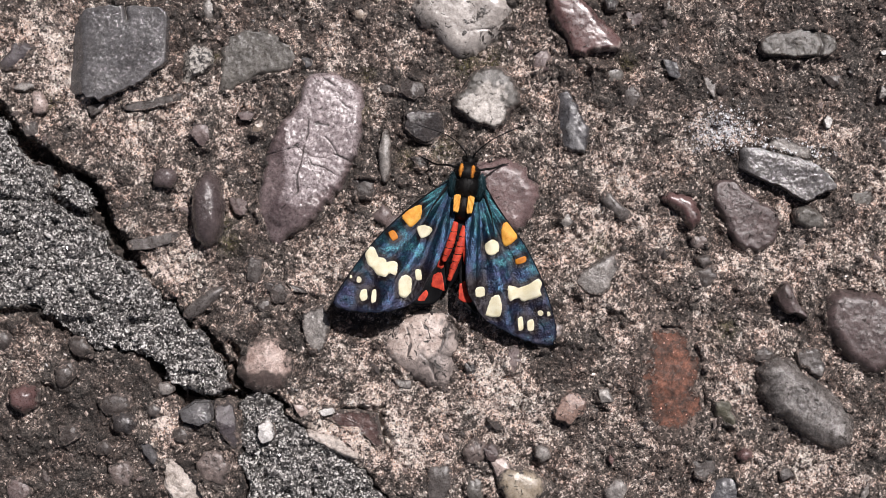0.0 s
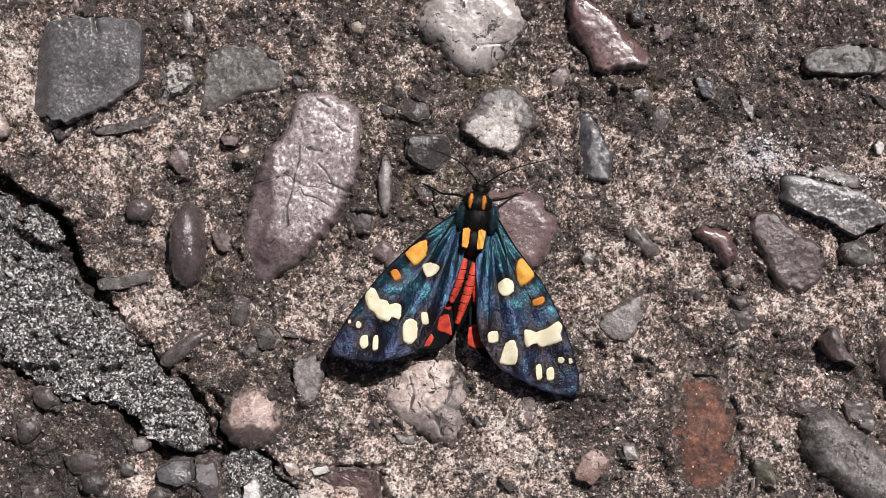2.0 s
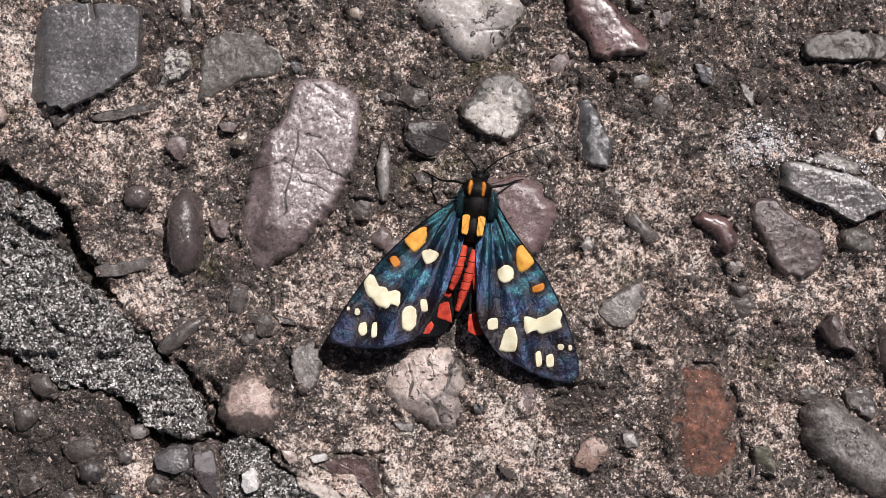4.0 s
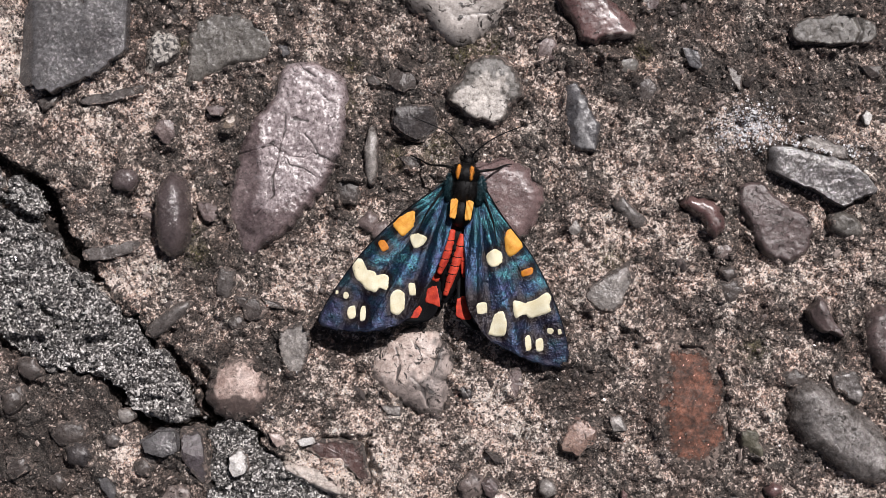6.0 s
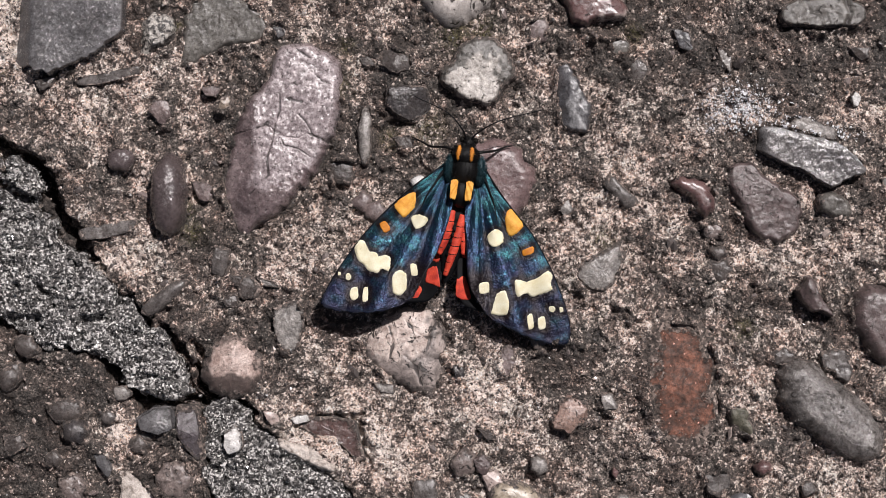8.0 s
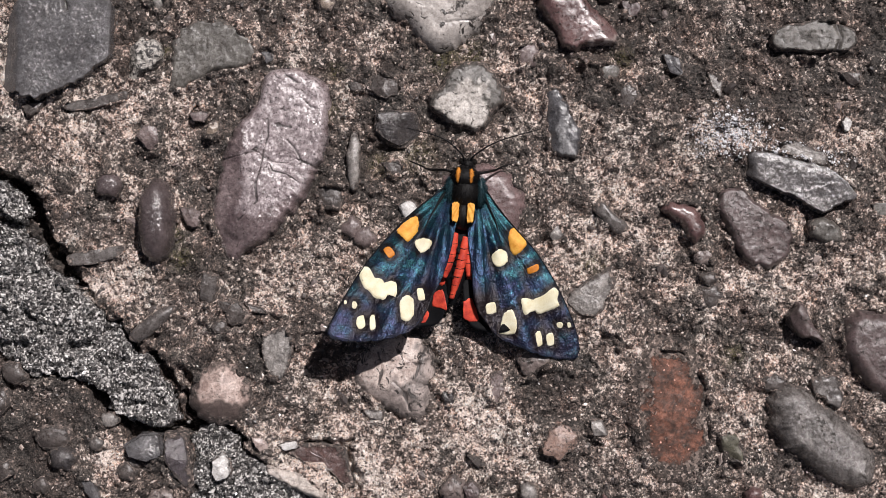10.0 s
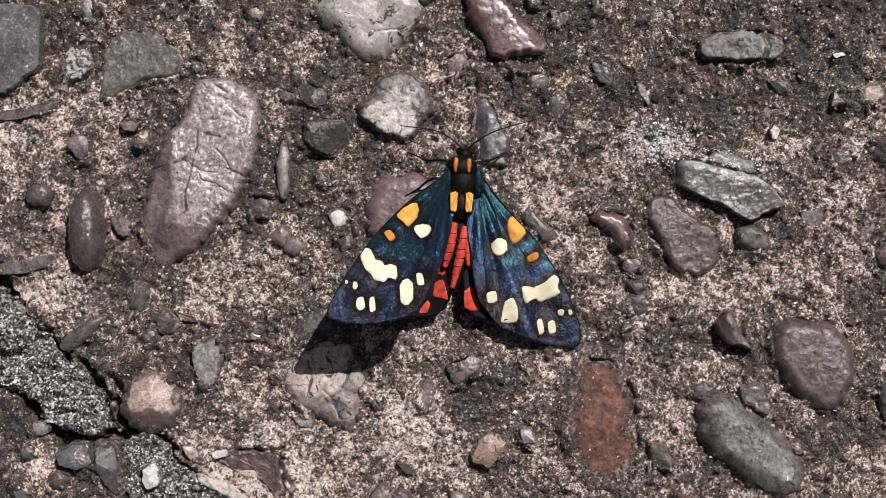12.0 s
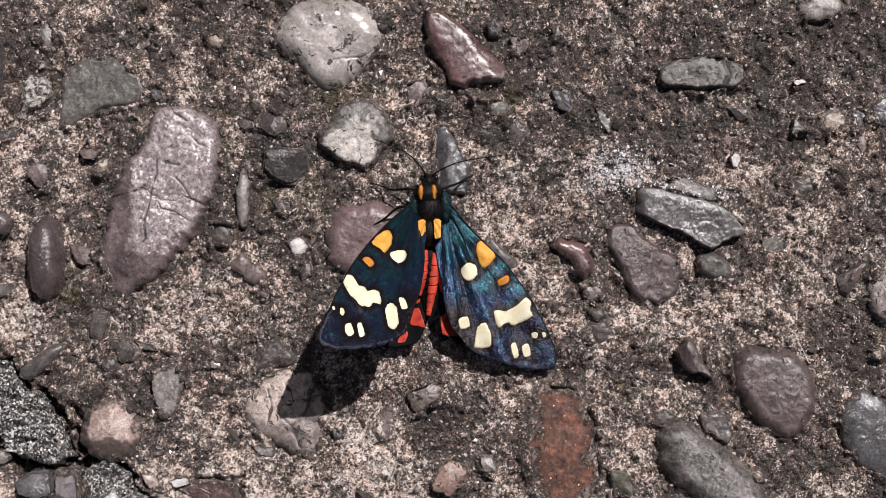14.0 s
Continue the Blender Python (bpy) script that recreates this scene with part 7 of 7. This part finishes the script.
    left = forewing(
        moth, -1,
        [(0.0, 0.6), (3.6, -2.5), (6.6, -5.7), (9.5, -9.5), (11.8, -13.5), (13.2, -16.4), (13.9, -18.5), (12.4, -19.3), (9.7, -19.3), (7.0, -18.9), (4.4, -17.9), (2.7, -16.5), (1.7, -13.6), (0.7, -11.4), (-0.1, -8.6), (-0.6, -5.8), (-0.9, -1.7)],
        cream=[
            [(4.1, -6.9), (3.1, -6.4), (2.0, -6.8), (2.4, -7.7), (3.4, -8.2)],
            [(10.5, -11.4), (10.1, -10.3), (9.3, -10.5), (8.9, -11.5), (7.9, -11.6), (7.3, -12.2), (6.7, -11.8), (6.0, -12.1), (6.0, -13.6), (6.9, -13.5), (7.4, -14.1), (8.6, -13.9), (9.2, -13.2), (9.9, -12.8)],
            [(5.5, -14.3), (4.8, -13.4), (3.9, -13.8), (3.7, -15.6), (4.4, -16.5), (5.2, -16.2)],
            [(3.5, -12.6), (2.8, -12.5), (2.5, -13.7), (3.2, -13.9)],
            [(10.4, -16.4), (9.7, -16.1), (9.4, -17.3), (10.0, -17.8), (10.5, -17.2)],
            [(8.9, -16.2), (8.4, -16.0), (8.2, -17.5), (8.8, -17.8)],
            [(11.1, -14.6), (10.75, -14.55), (10.5, -14.95), (10.75, -15.4), (11.15, -15.2)],
            [(12.1, -14.5), (11.85, -14.5), (11.8, -14.85), (12.1, -14.9)],
        ],
        orange=[[(6.3, -5.6), (4.8, -4.1), (3.9, -3.9), (3.8, -5.6), (4.9, -7.0), (5.6, -6.5)]],
        amber=[[(7.8, -8.1), (7.1, -7.7), (6.4, -8.6), (7.1, -9.1)]],
    )
    right = forewing(
        moth, 1,
        [(0.2, 1.0), (2.9, -2.4), (5.3, -4.9), (7.8, -7.4), (10.5, -11.2), (12.4, -14.6), (13.9, -17.9), (14.1, -20.2), (12.4, -20.7), (9.6, -20.3), (6.6, -19.3), (3.7, -18.1), (1.3, -15.3), (0.3, -13.1), (-0.2, -9.6), (-0.8, -6.2), (-1.1, -2.8), (-0.7, 0.0)],
        cream=[
            [(2.2, -7.9), (3.0, -7.1), (4.0, -7.5), (4.2, -8.6), (3.1, -9.3), (2.4, -8.8)],
            [(6.2, -13.2), (7.0, -13.0), (7.5, -13.3), (8.0, -13.0), (9.0, -12.5), (9.6, -11.9), (10.2, -11.5), (10.8, -12.0), (10.7, -13.0), (11.0, -13.7), (10.0, -14.4), (8.8, -15.0), (8.0, -14.6), (7.4, -14.75), (6.8, -15.1)],
            [(4.0, -16.6), (4.3, -15.0), (5.2, -14.5), (5.9, -16.2), (5.6, -17.6), (4.0, -17.6)],
            [(1.9, -14.0), (3.0, -13.7), (3.3, -14.9), (2.2, -15.2)],
            [(8.4, -17.4), (9.0, -17.1), (9.4, -18.7), (8.8, -19.0)],
            [(9.8, -17.6), (10.6, -17.3), (10.9, -18.7), (10.1, -18.9)],
            [(10.95, -16.0), (11.4, -15.8), (11.75, -16.1), (11.55, -16.6), (11.1, -16.5)],
            [(12.2, -15.9), (12.55, -15.8), (12.75, -16.3), (12.4, -16.5)],
        ],
        orange=[[(4.1, -5.1), (4.8, -4.5), (6.4, -6.1), (6.2, -6.8), (5.0, -7.8), (4.3, -6.7)]],
        amber=[[(6.7, -9.3), (7.9, -8.7), (8.1, -9.4), (6.9, -10.0)]],
    )
    return moth, left, right, feelers, mid_leg


build_thread(THREAD)
moth, wing_left, wing_right, antennae, mid_leg = build_moth()


def motions():
    """The moth rests, shuffles forward between 8 and 11.5 seconds, and lifts one forewing."""
    walk(moth, [
        (0, pose(0.00185, 0.00816, 0, 0, 0, -7.48)),
        (0.5, pose(0.00188, 0.00816, 0, 0, 0, -7.70)),
        (1, pose(0.00192, 0.00817, 0, 0, 0, -7.72)),
        (1.5, pose(0.00193, 0.00826, 0, 0, 0, -7.55)),
        (2, pose(0.00190, 0.00830, 0, 0, 0, -7.55)),
        (2.5, pose(0.00193, 0.00832, 0, 0, 0, -7.20)),
        (3, pose(0.00195, 0.00828, 0, 0, 0, -7.29)),
        (5.5, pose(0.00207, 0.00822, 0, 0, 0, -7.30)),
        (6, pose(0.00210, 0.00815, 0, 0, 0, -7.35)),
        (6.5, pose(0.00231, 0.00809, 0, 0, 0, -7.18)),
        (7, pose(0.00290, 0.00799, 0, 0, 0, -6.60)),
        (7.5, pose(0.00292, 0.00798, 0, 0, 0, -7.08)),
        (8, pose(0.00302, 0.00798, 0, 0, 0, -7.49)),
        (10.3, pose(0.00518, 0.00856, 0, 0, 0, -4.02)),
        (10.5, pose(0.00728, 0.00879, 0, 0, 0, -6.36)),
        (10.7, pose(0.00887, 0.00962, 0, 0, 0, -9.65)),
        (11, pose(0.01103, 0.00990, 0, 0, 0, -8.52)),
        (11.5, pose(0.01256, 0.01067, 0, 0, 0, -5.37)),
        (12, pose(0.01302, 0.01081, 0, 0, 0, -2.93)),
        (12.5, pose(0.01325, 0.01096, 0, 0, 0, -3.17)),
        (13, pose(0.01347, 0.01103, 0, 0, 0, -2.89)),
        (13.5, pose(0.01368, 0.01101, 0, 0, 0, -1.56)),
        (13.8, pose(0.01336, 0.01095, 0, 0, 0, -0.66)),
        (14, pose(0.01400, 0.01102, 0, 0, 0, 1.89)),
    ])
    walk(wing_left, [
        (0, wing_pose(-1, -1.73, 0.71)),
        (0.5, wing_pose(-1, -3.00, 0.25)),
        (1, wing_pose(-1, -4.85, 0.06)),
        (1.5, wing_pose(-1, -2.79, -0.15)),
        (2, wing_pose(-1, -3.07, -0.33)),
        (2.5, wing_pose(-1, -3.20, 0.01)),
        (3, wing_pose(-1, -2.62, 0.02)),
        (5.5, wing_pose(-1, -2.14, 0.09)),
        (6, wing_pose(-1, -5.00, 0.06)),
        (6.5, wing_pose(-1, -1.00, 0.00)),
        (7, wing_pose(-1, -1.08, 0.04)),
        (7.5, wing_pose(-1, -4.51, -0.04)),
        (8, wing_pose(-1, -4.37, -0.78)),
        (10.3, wing_pose(-1, 14.71, -0.57)),
        (10.5, wing_pose(-1, 24.68, 0.33)),
        (11, wing_pose(-1, 21.40, 1.67)),
        (11.5, wing_pose(-1, 21.09, 2.01)),
        (12, wing_pose(-1, 21.66, 2.68)),
        (12.5, wing_pose(-1, 23.40, 2.40)),
        (13, wing_pose(-1, 25.44, 2.15)),
        (13.5, wing_pose(-1, 25.20, 2.73)),
        (14, wing_pose(-1, 35.19, 2.48)),
    ])
    walk(wing_right, [
        (0, wing_pose(1, -11.55, -1.23)),
        (0.5, wing_pose(1, -11.26, -0.77)),
        (1, wing_pose(1, -11.81, -0.57)),
        (1.5, wing_pose(1, -10.10, -0.97)),
        (2, wing_pose(1, -9.79, -0.69)),
        (2.5, wing_pose(1, -10.18, -0.90)),
        (3, wing_pose(1, -10.56, -0.93)),
        (5.5, wing_pose(1, -10.58, -0.69)),
        (6, wing_pose(1, -10.25, -0.44)),
        (6.5, wing_pose(1, -11.00, 0.00)),
        (7, wing_pose(1, -10.06, -0.41)),
        (7.5, wing_pose(1, -10.21, 0.31)),
        (8, wing_pose(1, -11.03, 0.94)),
        (10.3, wing_pose(1, -12.75, 0.93)),
        (10.5, wing_pose(1, -11.59, 1.17)),
        (11, wing_pose(1, -13.38, 2.05)),
        (11.5, wing_pose(1, -12.52, 1.74)),
        (12, wing_pose(1, -12.09, 0.93)),
        (12.5, wing_pose(1, -11.35, 0.19)),
        (13, wing_pose(1, -10.47, 0.19)),
        (13.5, wing_pose(1, -12.05, -0.46)),
        (14, wing_pose(1, -9.98, -1.55)),
    ])
    walk(antennae[0], [
        (0, pose(-0.25 * MM, 4.3 * MM, 6.0 * MM, 0, 0, 4)),
        (1.5, pose(-0.25 * MM, 4.3 * MM, 6.0 * MM, 0, 0, 0)),
        (6.5, pose(-0.25 * MM, 4.3 * MM, 6.0 * MM, 0, 0, 0)),
        (7.5, pose(-0.25 * MM, 4.3 * MM, 6.0 * MM, 0, 0, -2)),
        (10.5, pose(-0.25 * MM, 4.3 * MM, 6.0 * MM, 0, 0, 10)),
        (11, pose(-0.25 * MM, 4.3 * MM, 6.0 * MM, 0, 0, 24)),
        (11.5, pose(-0.25 * MM, 4.3 * MM, 6.0 * MM, 0, 0, 18)),
        (12.5, pose(-0.25 * MM, 4.3 * MM, 6.0 * MM, 0, 0, 6)),
        (14, pose(-0.25 * MM, 4.3 * MM, 6.0 * MM, 0, 0, -8)),
    ])
    walk(antennae[1], [
        (0, pose(0.45 * MM, 4.3 * MM, 6.0 * MM, 0, 0, 2)),
        (1.5, pose(0.45 * MM, 4.3 * MM, 6.0 * MM, 0, 0, -7)),
        (6.5, pose(0.45 * MM, 4.3 * MM, 6.0 * MM, 0, 0, 0)),
        (7.5, pose(0.45 * MM, 4.3 * MM, 6.0 * MM, 0, 0, -5)),
        (10.5, pose(0.45 * MM, 4.3 * MM, 6.0 * MM, 0, 0, -10)),
        (11, pose(0.45 * MM, 4.3 * MM, 6.0 * MM, 0, 0, -28)),
        (11.5, pose(0.45 * MM, 4.3 * MM, 6.0 * MM, 0, 0, -15)),
        (12.5, pose(0.45 * MM, 4.3 * MM, 6.0 * MM, 0, 0, -9)),
        (14, pose(0.45 * MM, 4.3 * MM, 6.0 * MM, 0, 0, -22)),
    ])
    walk(mid_leg, [
        (0, pose(-1.2 * MM, 0.6 * MM, 4.6 * MM, 0, 0, 48)),
        (8, pose(-1.2 * MM, 0.6 * MM, 4.6 * MM, 0, 0, 48)),
        (10.5, pose(-1.2 * MM, 0.6 * MM, 4.6 * MM, 0, 0, 20)),
        (11.5, pose(-1.2 * MM, 0.6 * MM, 4.6 * MM, 0, 0, 6)),
        (13, pose(-1.2 * MM, 0.6 * MM, 4.6 * MM, 0, 0, 0)),
        (14, pose(-1.2 * MM, 0.6 * MM, 4.6 * MM, 0, 0, 0)),
    ])


motions()
